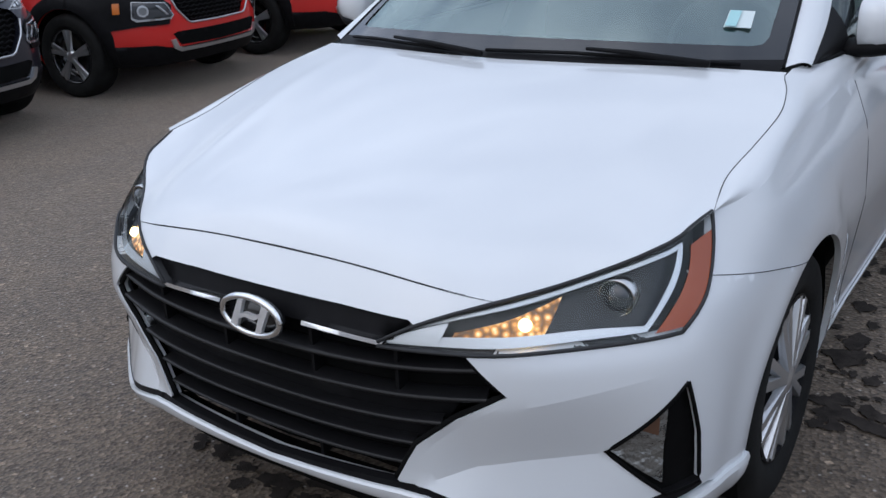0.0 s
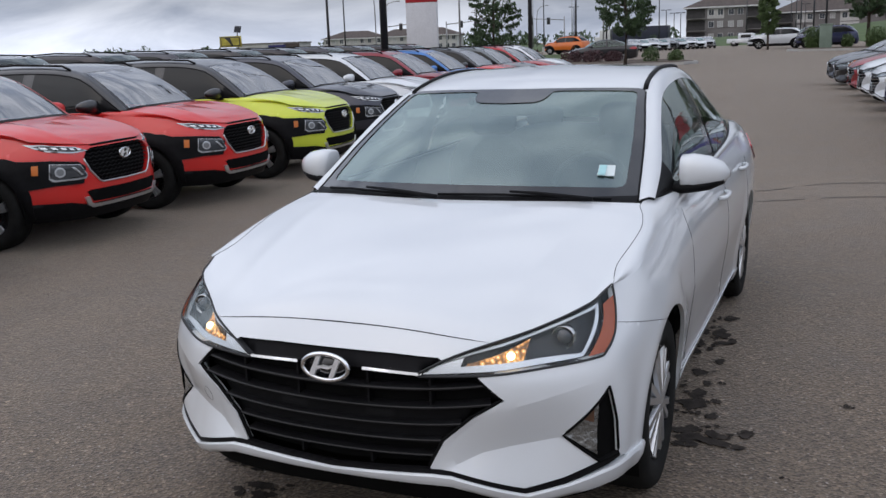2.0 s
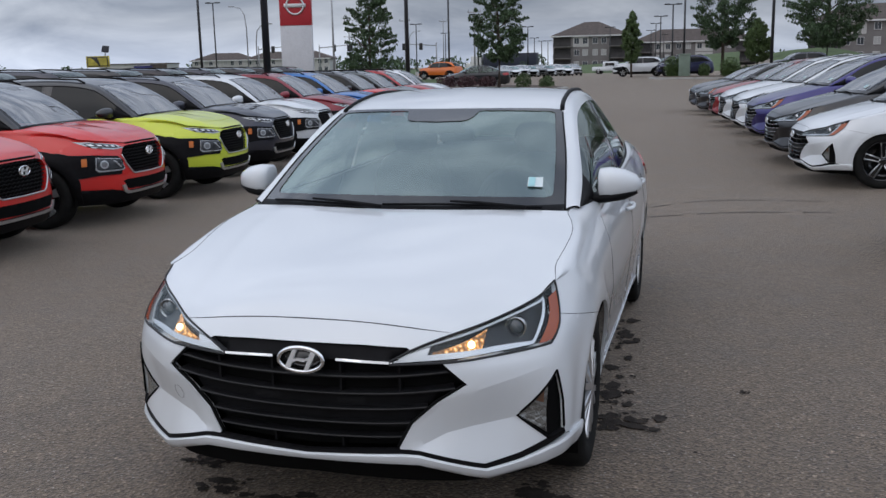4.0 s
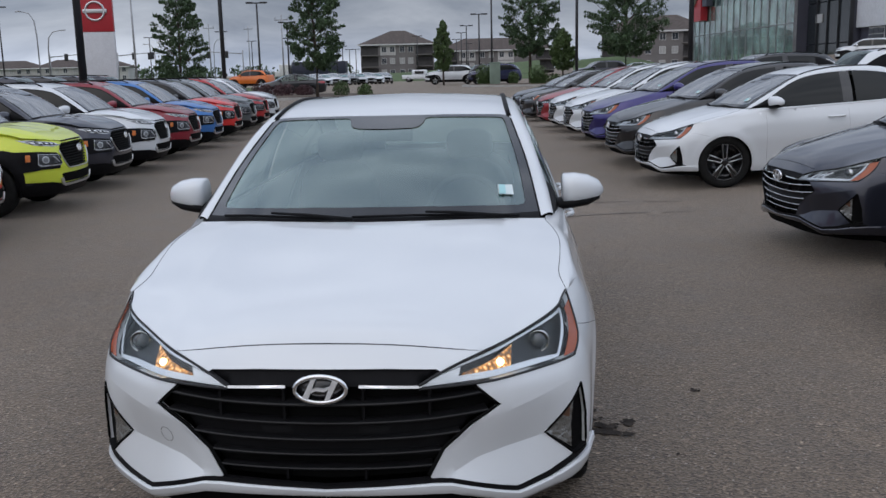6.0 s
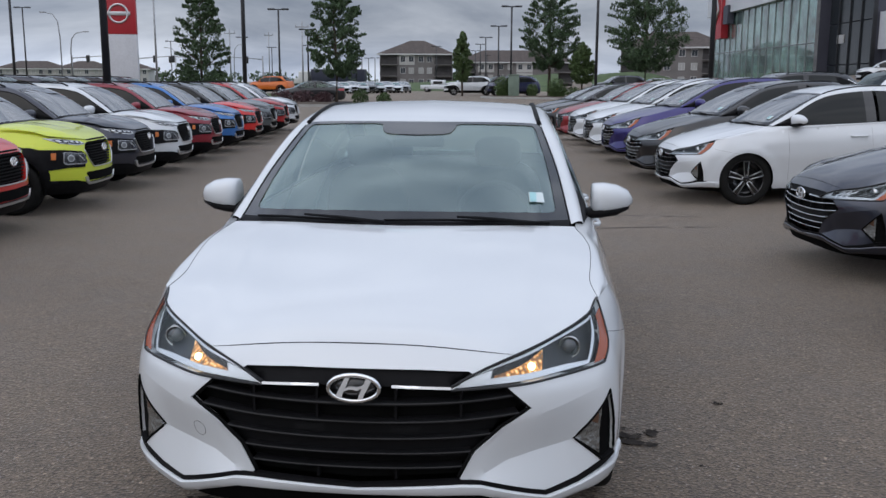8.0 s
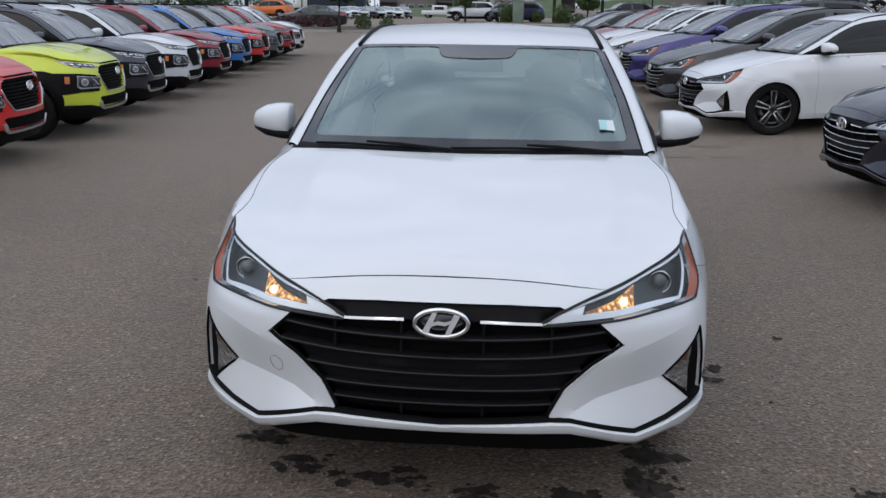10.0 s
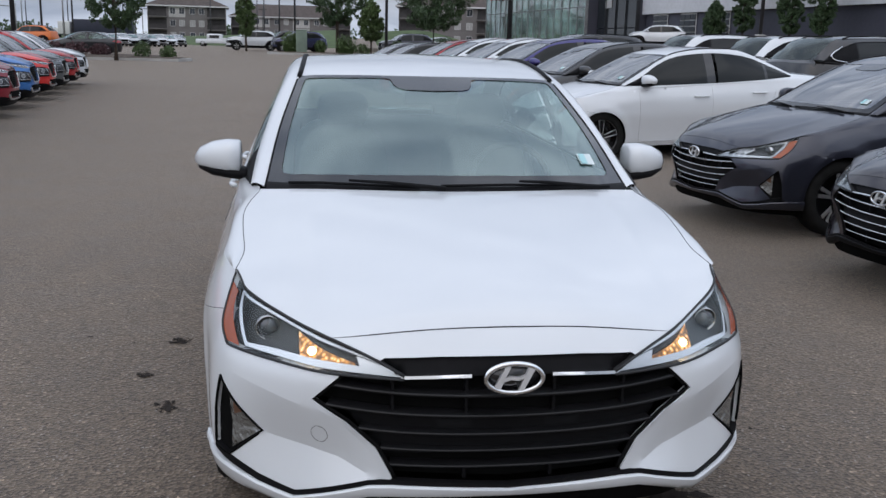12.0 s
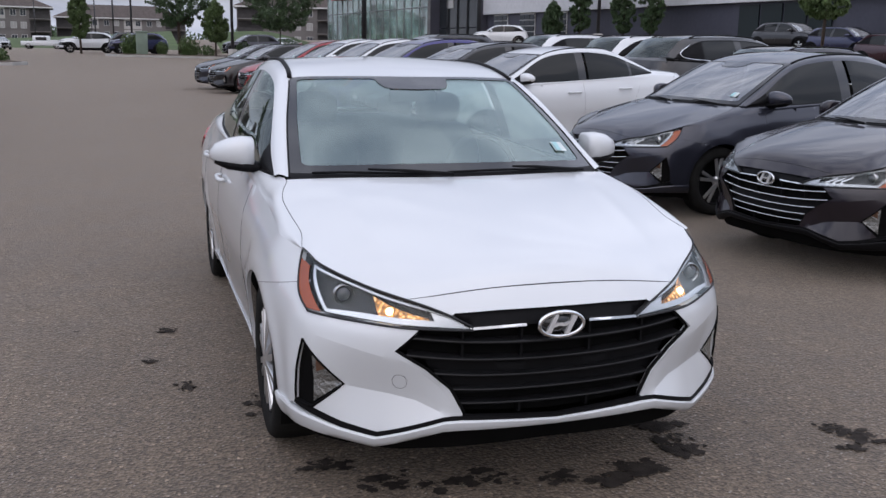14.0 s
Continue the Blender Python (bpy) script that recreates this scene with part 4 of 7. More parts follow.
def hip_roof(x0, x1, y0, y1, z, h, over=0.7):
    x0, x1, y0, y1 = x0 - over, x1 + over, y0 - over, y1 + over
    k = (y1 - y0) / 2
    bm = bmesh.new()
    a = [bm.verts.new(p) for p in ((x0, y0, z), (x1, y0, z), (x1, y1, z), (x0, y1, z))]
    b = [bm.verts.new(p) for p in ((x0 + k, (y0 + y1) / 2, z + h), (x1 - k, (y0 + y1) / 2, z + h))]
    lo = [bm.verts.new((v.co.x, v.co.y, z - 0.25)) for v in a]
    for f in ((a[0], a[1], b[1], b[0]), (a[1], a[2], b[1]), (a[2], a[3], b[0], b[1]), (a[3], a[0], b[0])):
        bm.faces.new(f)
    for i in range(4):
        bm.faces.new((lo[i], lo[(i + 1) % 4], a[(i + 1) % 4], a[i]))
    bm.faces.new(lo[::-1])
    return bm


def apartment(x, y, w, d, storeys, turn, label, base=0.6, roof_h=3.8, sh=2.85, balconies=True, seed=0, wall=None):
    rnd = random.Random(seed)
    b = thing("apartment_building", label, "building", at=(x, y, base), turn=turn)
    H = sh * storeys
    part("wall", boxes(((-w / 2, 0, 0), (w / 2, d, H), 0)), wall or M_SIDING, b, smooth=False)
    part("roof", hip_roof(-w / 2, w / 2, 0, d, H, roof_h), M_SHINGLE, b, smooth=False)
    part("fascia", boxes(((-w / 2 - 0.75, -0.80, H - 0.30), (w / 2 + 0.75, -0.70, H + 0.02), 0)), M_FRAMEWHITE, b, smooth=False)
    bays = max(2, int(w / 4.6))
    for k in range(bays):
        cx = -w / 2 + w * (k + 0.5) / bays
        bal = balconies and k in (0, bays - 1)
        for f in range(storeys):
            z = f * sh
            if bal:
                bl = new("balcony"); bl.parent = b
                # flat dark panel on the wall; its colour stands in for the recess's shade
                part("recess", boxes(((cx - w / bays * 0.46, -0.05, z + 0.25), (cx + w / bays * 0.46, 0.3, z + sh - 0.25), 0)), M_DARKREC, bl, smooth=False)
                part("deck", boxes(((cx - w / bays * 0.48, -1.4, z + 0.05), (cx + w / bays * 0.48, 0, z + 0.25), 0)), M_SIDING, bl, smooth=False)
                part("rail", boxes(((cx - w / bays * 0.48, -1.4, z + 0.25), (cx + w / bays * 0.48, -1.33, z + 1.2), 0)), M_DARKREC, bl, smooth=False)
            else:
                if f == storeys - 1 and k % 2 == 1 or (f == storeys - 2 and k % 3 == 0):
                    part("pale_panel", boxes(((cx - w / bays * 0.42, -0.10, z + 0.1), (cx + w / bays * 0.42, 0.05, z + sh - 0.1), 0)), M_SIDINGLITE, b, smooth=False)
                for o in (-0.22, 0.24):
                    window(b, cx + o * w / bays, -0.12, z + 0.9, 1.15, 1.35, M_PANELIT if rnd.random() < 0.35 else M_PANE)
    for k in range(3):
        part("vent", tube(bmesh.new(), [(-w / 4 + k * w / 4, d * 0.35, H + roof_h * 0.4), (-w / 4 + k * w / 4, d * 0.35, H + roof_h * 0.62)], 0.15, 6), M_FRAMEWHITE, b)
    return b


apartment(-28.0, 240, 18.6, 15, 3, 4, "three-storey grey apartment block with brown hipped roof", -0.2, 3.6, 2.9, seed=1)
apartment(-3.0, 262, 32, 14, 3, 2, "long grey apartment wing with brown shingled roof", -1.8, 3.4, 2.9, seed=2)
apartment(31, 200, 22, 13, 3, -8, "grey apartment block on a grassy rise", 0.4, 3.4, 2.8, seed=3)
apartment(58, 250, 26, 14, 3, -8, "grey apartment block on a grassy rise", 0.4, 3.4, 2.8, seed=4)
for i, (x, w) in enumerate(((-164.5, 21), (-146, 17), (-131, 14))):
    apartment(x, 300, w, 12, 2, 12, "row of brown-roofed townhouses far beyond the road", 0.1, 2.6, 2.6, False, seed=10 + i, wall=M_SIDINGLITE)

wh = thing("warehouse", "long low pale grey warehouse with a blue sign panel, far off", "building", at=(-197.5, 296, 0), turn=12)
part("wall", boxes(((-12.5, 0, 0), (12.5, 12, 4.5), 0)), M_SIDINGLITE, wh, smooth=False)
part("roof", boxes(((-12.8, -0.3, 4.5), (12.8, 12.3, 4.95), 0.05)), M_SIDING, wh, smooth=False)
part("end_bay", boxes(((6.5, -0.6, 0), (12.3, 0.02, 4.45), 0)), M_SHINGLE, wh, smooth=False)
part("sign_panel", boxes(((0.5, -0.9, 1.2), (7.2, -0.62, 4.0), 0.02)), mottled("blue_sign_panel", (0.022, 0.024, 0.13), 0.5, scale=1.0, amount=0.1), wh, "dark blue sign panel", smooth=False)

# showroom: glass hall, dark entrance bay, dark metal wing
M_CURTAIN = material("green_glass_reflections", (0.45, 0.60, 0.57), 0.12, 0.0, 1.0)
bsdf(M_CURTAIN).inputs["Metallic"].default_value = 0.6
bump(M_CURTAIN, noise_tex(M_CURTAIN, 0.9, 5, 0.6), 0.5, 0.25)
# noise in the pane colour stands in for mirrored trees and cloud
link(M_CURTAIN, ramp(M_CURTAIN, noise_tex(M_CURTAIN, 0.35, 6, 0.65), (0.38, (0.035, 0.07, 0.06)), (0.52, (0.20, 0.36, 0.31)), (0.70, (0.42, 0.66, 0.58))), bsdf(M_CURTAIN).inputs["Base Color"])
M_CURTAINDARK = material("dark_tint_glass", (0.020, 0.024, 0.027), 0.12, 0, 0.0, 0.25)
M_WINGGLASS = material("dim_green_glass", (0.018, 0.026, 0.028), 0.3, 0, 0.0, 0.25)
M_CLAD = mottled("dark_metal_cladding", (0.068, 0.070, 0.094), 0.55, 0.2, scale=0.3, amount=0.15)
M_BAND = mottled("grey_metal_band", (0.60, 0.61, 0.63), 0.4, 0.0, scale=0.3, amount=0.08)
sr = thing("showroom", "glass-fronted dealership building with grey metal band", "building", at=(28.2, 93, 0), turn=3.7)
part("hall", boxes(((0.35, 0, 0), (24, 40, 14), 0)), M_CLAD, sr, smooth=False)
part("band", boxes(((-0.5, -0.2, 10.3), (0.34, 40, 14), 0)), M_BAND, sr, smooth=False)
for k in range(16):
    for z0, z1 in ((0.3, 5.34), (5.46, 10.25)):
        part("pane", boxes(((0.1 + 0.006 * ((k * 7) % 5), 2.5 * k + 0.04, z0), (0.3, 2.5 * k + 2.46, z1), 0)), M_CURTAIN, sr, smooth=False)
for k in range(17):
    part("mullion", boxes(((0.02, 2.5 * k - 0.015, 0), (0.34, 2.5 * k + 0.015, 10.3), 0)), M_GALV, sr, smooth=False)
part("transom", boxes(((0.03, 0, 5.36), (0.34, 40, 5.44), 0)), M_GALV, sr, smooth=False)
part("plinth", boxes(((0.0, 0, 0), (0.34, 40, 0.3), 0)), M_CLAD, sr, smooth=False)
part("brand_block", boxes(((-0.9, 31.0, 7.2), (0.0, 34.5, 14.2), 0)), M_SIGNRED, sr, "red brand block on the facade", smooth=False)
part("brand_block", boxes(((-0.85, 28.5, 8.9), (0.0, 30.5, 11.2), 0)), M_CLAD, sr, "dark block beside the red one", smooth=False)
part("brand_stroke", tube(bmesh.new(), [(-1.0, 33.9, 9.2), (-1.0, 32.0, 10.9), (-1.0, 33.2, 12.6), (-1.0, 31.6, 14.0)], 0.22, 6), M_SATIN, sr)
# entrance bay
eb = thing("entrance_bay", "dark glass entrance bay of the showroom", "building", at=(29.9, 82.9, 0), turn=3.7)
part("core", boxes(((0.5, 0, 0), (20, 10.0, 15), 0)), M_CLAD, eb, smooth=False)
for k in range(4):
    for z0, z1 in ((0.2, 3.2), (3.3, 7.0), (7.1, 11.0), (11.1, 14.6)):
        part("pane", boxes(((0.25, 2.5 * k + 0.05, z0), (0.46, 2.5 * k + 2.44, z1), 0)), M_CURTAINDARK, eb, smooth=False)
    part("mullion", boxes(((0.12, 2.5 * k - 0.06, 0), (0.49, 2.5 * k + 0.06, 15), 0)), M_BLACKMETAL, eb, smooth=False)
for yy in (6.2,):
    part("lit_panel", boxes(((0.18, yy, 5.2), (0.245, yy + 1.6, 6.0), 0)), M_PANELIT, eb, "pale interior panel behind glass", smooth=False)
# wing
wg = thing("service_wing", "long dark metal-clad service wing with pale roof band", "building", at=(31.0, 82.8, 0), turn=6)
part("wall", boxes(((0, -75, 0), (22, 0, 4.45), 0)), M_CLAD, wg, smooth=False)
part("band", boxes(((-0.4, -75, 4.45), (22.4, 0.1, 7.6), 0)), M_BAND, wg, smooth=False)
for k, yy in enumerate((-3.0, -8.0, -13.2)):
    dr = new("garage_door"); dr.parent = wg
    part("door_frame", boxes(((-0.10, yy - 1.35, 1.8), (-0.05, yy + 1.35, 4.4), 0)), M_FRAMEWHITE, dr, smooth=False)
    for r in range(5):
        for c in range(3):
            part("pane", boxes(((-0.16, yy - 1.27 + 0.86 * c, 1.90 + 0.49 * r), (-0.10, yy - 1.27 + 0.86 * c + 0.80, 1.90 + 0.49 * r + 0.42), 0)), M_CURTAINDARK, dr, smooth=False)
for k in range(4):
    part("window", boxes(((-0.12, -36.5 - 1.9 * k, 1.9), (-0.05, -34.8 - 1.9 * k, 4.3), 0)), M_WINGGLASS, wg, smooth=False)

# articulated truck on the road
tk = thing("semi_trailer_truck", "dark blue semi-trailer truck on the far road", "truck", at=(-34.0, 170, 0.6))
M_TRAILER = mottled("dark_blue_trailer", (0.018, 0.022, 0.045), 0.45, scale=0.5, amount=0.2)
part("trailer", boxes(((-5.0, -1.25, 0.7), (4.9, 1.25, 3.1), 0.03)), M_TRAILER, tk)
part("cab", boxes(((-7.4, -1.2, 0.5), (-5.4, 1.2, 2.7), 0.15), ((-8.3, -1.1, 0.5), (-7.35, 1.1, 1.5), 0.15)), M_FRAMEWHITE, tk, "white tractor cab")
part("chassis", boxes(((-8.0, -1.0, 0.35), (4.5, 1.0, 0.7), 0)), M_BLACKMETAL, tk)
for x in (-7.8, -5.9, -5.0, 2.8, 3.9):
    for s in (-1, 1):
        part("wheel", tube(bmesh.new(), [(x, s * 0.8, 0.0), (x, s * 1.15, 0.0)], 0.48, 14), M_RUBBER_FAR, tk)

# ---- sedan ----



def arc(cy, cz, r, a0, a1, n=14):
    return [(cy + r * math.cos(radians(a0 + (a1 - a0) * i / n)), cz + r * math.sin(radians(a0 + (a1 - a0) * i / n))) for i in range(n + 1)]


def grille_edge(z):
    """Half-width of the grille's opening at a height."""
    return float(np.interp(z, (0.359, 0.412, 0.449, 0.521, 0.579), (0.327, 0.356, 0.377, 0.459, 0.552)))


def upper_fold(x):
    return 0.556 + 0.22 * (x - 0.573)


def lower_fold(x):
    return float(np.interp(x, (0.36, 0.41, 0.479, 0.551, 0.624, 0.695, 0.80), (0.352, 0.371, 0.404, 0.420, 0.427, 0.433, 0.440)))


def cheek_fold(x, z):
    """Depth of the folded hollow in the bumper's cheek: one facet leans in, the one below it leans out again."""
    za, zb = upper_fold(x), lower_fold(x)
    zl = float(np.interp(x, (0.33, 0.393, 0.60, 0.704, 0.80), (0.357, 0.354, 0.294, 0.311, 0.335)))
    if z >= za or z <= zl:
        return 0.0
    f = (za - z) / max(za - zb, 0.02) if z > zb else (z - zl) / max(zb - zl, 0.01)
    rim = min(1.0, max(0.0, (x - grille_edge(z)) / 0.022))
    deep = float(np.interp(x, (0.34, 0.40, 0.47, 0.60, 0.68, 0.83), (0.0, 0.010, 0.030, 0.036, 0.034, 0.0)))
    return deep * max(0.0, min(1.0, f)) * rim


def sedan_skin():
    plan = [(0, 0.012), (0.16, 0.014), (0.325, 0.026), (0.45, 0.052), (0.545, 0.086), (0.62, 0.135), (0.70, 0.212), (0.778, 0.30), (0.836, 0.40), (0.870, 0.55), (0.884, 0.75),
            (0.892, 1.0), (0.899, 1.5), (0.904, 2.2), (0.904, 2.9), (0.904, 3.4), (0.893, 3.85), (0.858, 4.2), (0.76, 4.43), (0.55, 4.56), (0.3, 4.61), (0, 4.62)]
    front = [(0.15, 0.07), (0.24, 0.03), (0.30, 0.0), (0.34, 0.0), (0.60, 0.0), (0.655, 0.01), (0.70, 0.03), (0.735, 0.058), (0.775, 0.105)]
    cheek = [(0.15, 0.09), (0.235, 0.010), (0.285, 0.002), (0.36, 0.002), (0.45, 0.000), (0.54, -0.005), (0.59, -0.004), (0.65, 0.006), (0.70, 0.05), (0.735, 0.085), (0.80, 0.13)]
    corner = [(0.15, 0.08), (0.23, 0.02), (0.30, 0.006), (0.40, 0.002), (0.56, 0.0), (0.64, 0.002), (0.70, 0.016), (0.76, 0.05), (0.84, 0.10), (0.90, 0.14)]
    wing = [(0.15, 0.08), (0.23, 0.03), (0.35, 0.012), (0.55, -0.004), (0.66, -0.006), (0.74, 0.002), (0.82, 0.030), (0.88, 0.066), (0.94, 0.10)]
    side = [(0.15, 0.11), (0.20, 0.07), (0.27, 0.045), (0.36, 0.04), (0.50, 0.02), (0.62, 0.002), (0.70, 0.0), (0.76, 0.010), (0.84, 0.024), (0.92, 0.052), (0.99, 0.085)]
    haunch = [(0.15, 0.11), (0.24, 0.06), (0.36, 0.03), (0.52, 0.012), (0.66, 0.0), (0.80, 0.004), (0.90, 0.03), (0.98, 0.07), (1.06, 0.12)]
    rear = [(0.15, 0.14), (0.30, 0.05), (0.45, 0.0), (0.60, 0.0), (0.68, 0.03), (0.80, 0.06), (0.95, 0.06), (1.06, 0.09)]

    def extra(x, y, z):
        d = 0.0
        for cy in (0.88, 3.58):
            r = math.hypot(y - cy, z - 0.325)
            if x > 0.75:
                d -= 0.011 * math.exp(-((r - 0.375) / 0.05) ** 2)
        if x > 0.86 and 1.1 < y < 4.0:
            d += 0.006 * math.exp(-((z - (0.70 - 0.015 * (y - 1))) / 0.05) ** 2) - 0.003 * math.exp(-((z - (0.80 + 0.035 * (y - 1))) / 0.03) ** 2)
        if y < 0.7:
            d -= 0.037 * math.exp(-((y - 0.30) / 0.13) ** 2 - ((z - 0.46) / (0.22 if z > 0.46 else 0.32)) ** 2)
        if y < 0.6 and 0.30 < x < 0.86:
            d += cheek_fold(x, z)
        return d

    return Skin(plan, [(0.0, front), (0.40, front), (0.66, cheek), (0.98, corner), (1.30, wing), (2.2, side), (3.9, side), (4.5, haunch), (5.0, haunch), (5.6, rear), (6.0, rear)], extra)


LAMP_PATCH = []  # draws a patch of the sedan's headlamp


def build_sedan(paint_mat):
    root = thing("sedan", "white four-door sedan with black grille and lit amber lamps", "car")
    sk = sedan_skin()
    F = lambda x, z, y=None: (sk.find(x, y, z), z)
    S = lambda y, z: (sk.side_u(y), z)
    # key outlines, as (u, z)
    T = F(0.777, 0.845, 0.50)
    head_top = [T, F(0.734, 0.813, 0.384), F(0.690, 0.793, 0.331), F(0.596, 0.758, 0.242), F(0.496, 0.7345, 0.142), F(0.427, 0.715), F(0.359, 0.688), F(0.299, 0.655)]
    head_low = [F(0.793, 0.671, 0.310), F(0.70, 0.664), F(0.596, 0.660), F(0.508, 0.655), F(0.421, 0.652), F(0.299, 0.647)]
    head_top_s = [tuple(p) for p in spline(head_top, 60)]
    head_low_s = [tuple(p) for p in spline(head_low, 60)]
    head_out = [T, F(0.797, 0.797, 0.46), F(0.803, 0.740, 0.390), F(0.803, 0.700, 0.345), head_low[0]]
    grille = [(0, 0.648), F(0.30, 0.645), F(0.475, 0.648), F(0.552, 0.579), F(0.459, 0.521), F(0.377, 0.449), F(0.356, 0.412), F(0.330, 0.361), F(0.31, 0.356), (0, 0.338)]
    band = [(0, 0.650), F(0.299, 0.650), F(0.359, 0.690), F(0.352, 0.706), (0, 0.709)]
    lip_hi = [(0, 0.335), F(0.335, 0.357), F(0.393, 0.354), F(0.600, 0.294), F(0.704, 0.311), F(0.785, 0.328), F(0.828, 0.334, 0.37)]
    lip_mid = [(0, 0.324), F(0.335, 0.342), F(0.393, 0.339), F(0.601, 0.276), F(0.705, 0.290), F(0.787, 0.313), F(0.830, 0.322, 0.38), S(0.53, 0.318)]
    lip_lo = [(0, 0.299), F(0.335, 0.303), F(0.393, 0.301), F(0.603, 0.232), F(0.708, 0.243), F(0.80, 0.250), F(0.83, 0.248, 0.38), S(0.53, 0.240)]
    trim_hi = lip_hi[:4] + [F(0.704, 0.313), F(0.785, 0.343), F(0.815, 0.356, 0.345)]
    trim_lo = lip_mid[:5] + [F(0.789, 0.320), F(0.822, 0.338, 0.352)]
    fog_loop = [F(0.801, 0.578, 0.31), F(0.690, 0.437), F(0.790, 0.341), F(0.817, 0.348, 0.345), F(0.819, 0.46, 0.335)]
    folds = [[F(x, upper_fold(x)) for x in (0.578, 0.62, 0.66, 0.70, 0.74, 0.78)], [F(x, lower_fold(x)) for x in (0.40, 0.44, 0.479, 0.515, 0.551, 0.59, 0.624, 0.66, 0.683)],
             [F(grille_edge(z) + 0.022, z) for z in (0.375, 0.40, 0.43, 0.46, 0.49, 0.52, 0.55, 0.558)]]
    arch_f = arc(0.88, 0.325, 0.352, 197, 106)
    arch_b = arc(0.88, 0.325, 0.352, 106, -17)
    US = lambda pts: [S(y, z) for y, z in pts]
    seam_pt = S(*arch_b[0])

    # crest of the flank, from the lamp to the tail
    crest = spline([(0.50, 0.842), (0.62, 0.855), (0.85, 0.887), (1.1, 0.918), (1.45, 0.950), (2.0, 0.972), (2.7, 0.99), (3.3, 1.005), (3.8, 1.015), (4.25, 1.01)], 60)
    crest_uz = [(T[0] + (sk.side_u(max(y, 0.62)) - T[0]) * min(1, (y - 0.5) / 0.12), z) for y, z in crest]
    crest_at = lambda a, b: ([C(a)] if a > 0.6 else []) + [p for p, (y, z) in zip(crest_uz, crest) if a + 0.01 < y < b - 0.01] + [C(b)]
    C = lambda y: S(y, float(np.interp(y, crest[:, 0], crest[:, 1])))

    # front bumper: nose strip above the grille, cheeks, and the lip
    bm = bmesh.new()
    hood_uz = spline([(0, 0.7715), F(0.168, 0.7695), F(0.328, 0.759), F(0.496, 0.7385, 0.142)], 24)
    nose = [(0, 0.704), F(0.20, 0.7045), F(0.353, 0.700), *[p for p in head_top_s[::-1] if 0.372 < p[0] < head_top[4][0] - 0.01], F(0.496, 0.7345, 0.142)] + [(float(u), float(z) - 0.004) for u, z in hood_uz[-2::-1]]
    skin_panel(bm, sk, nose + [(-u, z) for u, z in nose[-2:0:-1]], step=0.03, depth=0.02)
    part("nose_panel", bm, paint_mat, root)
    cheek = grille[2:8] + lip_hi[1:] + [S(0.535, 0.24)] + US(arch_f)[1:] + [F(0.806, 0.755, 0.38)] + head_out[2:4] + [p for p in head_low_s if p[0] > head_low[3][0]] + [head_low[3]]
    for sgn in (1, -1):
        turned = lambda lp: [(sgn * u, z) for u, z in lp]
        part("bumper_cheek", skin_panel(bmesh.new(), sk, turned(cheek), [turned(fog_loop)], step=0.018, depth=0.026, edge_step=0.015, lines=[turned(ln) for ln in folds]), paint_mat, root)
    def along(c, f):
        """A point at a share of a chain of points, piece by piece."""
        k = f * (len(c) - 1)
        i = min(int(k), len(c) - 2)
        return tuple(c[i][j] + (c[i + 1][j] - c[i][j]) * (k - i) for j in (0, 1))

    def moulding(hi, lo, section, n=84):
        """A bar on the skin between two chains alike in length; section: (share of the height, proud)."""
        bm = bmesh.new()
        rows = []
        for i in range(-n, n + 1):
            p, q = along(hi, abs(i) / n), along(lo, abs(i) / n)
            sg = 1 if i >= 0 else -1
            rows.append([bm.verts.new(sk.point(sg * (p[0] + (q[0] - p[0]) * f), p[1] + (q[1] - p[1]) * f, pr)) for f, pr in section])
        for r0, r1 in zip(rows, rows[1:]):
            for j in range(len(section) - 1):
                bm.faces.new((r0[j], r1[j], r1[j + 1], r0[j + 1]))
        bmesh.ops.recalc_face_normals(bm, faces=bm.faces)
        for e in bm.edges:
            if len(e.link_faces) == 2 and e.calc_face_angle(0) > 0.6:
                e.smooth = False
        return bm
    part("bumper_lip", moulding(lip_mid, lip_lo, ((0, -0.04), (0, 0.008), (0.12, 0.013), (0.55, 0.012), (0.95, 0.004), (1, -0.002), (1, -0.05))), paint_mat, root)
    bm = moulding(trim_hi, trim_lo, ((0, -0.02), (0, 0.002), (1, 0.002), (1, -0.02)))
    part("lip_trim", bm, M_TRIM, root, "thin black trim line above the bumper lip")
    bm = bmesh.new()
    skin_panel(bm, sk, [(p[0], p[1] + 0.006) for p in lip_lo] + [(S(0.53, 0.19)[0], 0.19), (0.6, 0.208), (0, 0.222)], step=0.05, proud=-0.035, depth=0.05, mirror=True)
    part("undertray", bm, M_UNDER, root)
    # tow cap on one cheek
    bm = bmesh.new()
    u0, z0 = F(0.530, 0.470)
    ring = [(-(u0 + 0.026 * math.cos(a)), z0 + 0.026 * math.sin(a)) for a in (2 * math.pi * k / 24 for k in range(25))]
    tube(bm, [sk.point(u, z, 0.0002) for u, z in ring], 0.0007, 5)
    part("tow_cover", bm, M_GAP, root, "round seam of the tow hook cover")

    # grille: recess, bars, ribs
    bm = bmesh.new()
    skin_panel(bm, sk, grille, step=0.05, proud=-0.055, depth=0.0, mirror=True)
    g = part("grille", bm, M_UNDER, root)
    bm = bmesh.new()
    skin_panel(bm, sk, band, step=0.03, proud=-0.018, depth=0.02, mirror=True)
    part("grille_panel", bm, M_TRIM, g, "matt black panel above the grille")

    for s in (1, -1):
        rim = [sk.point(s * (u - 0.005), z, -0.010) for u, z in polyline(grille[2:8], 0.02)]
        part("grille_surround", tube(bmesh.new(), rim, 0.007, 7), M_UNDER, g, "black trim along the grille edge")

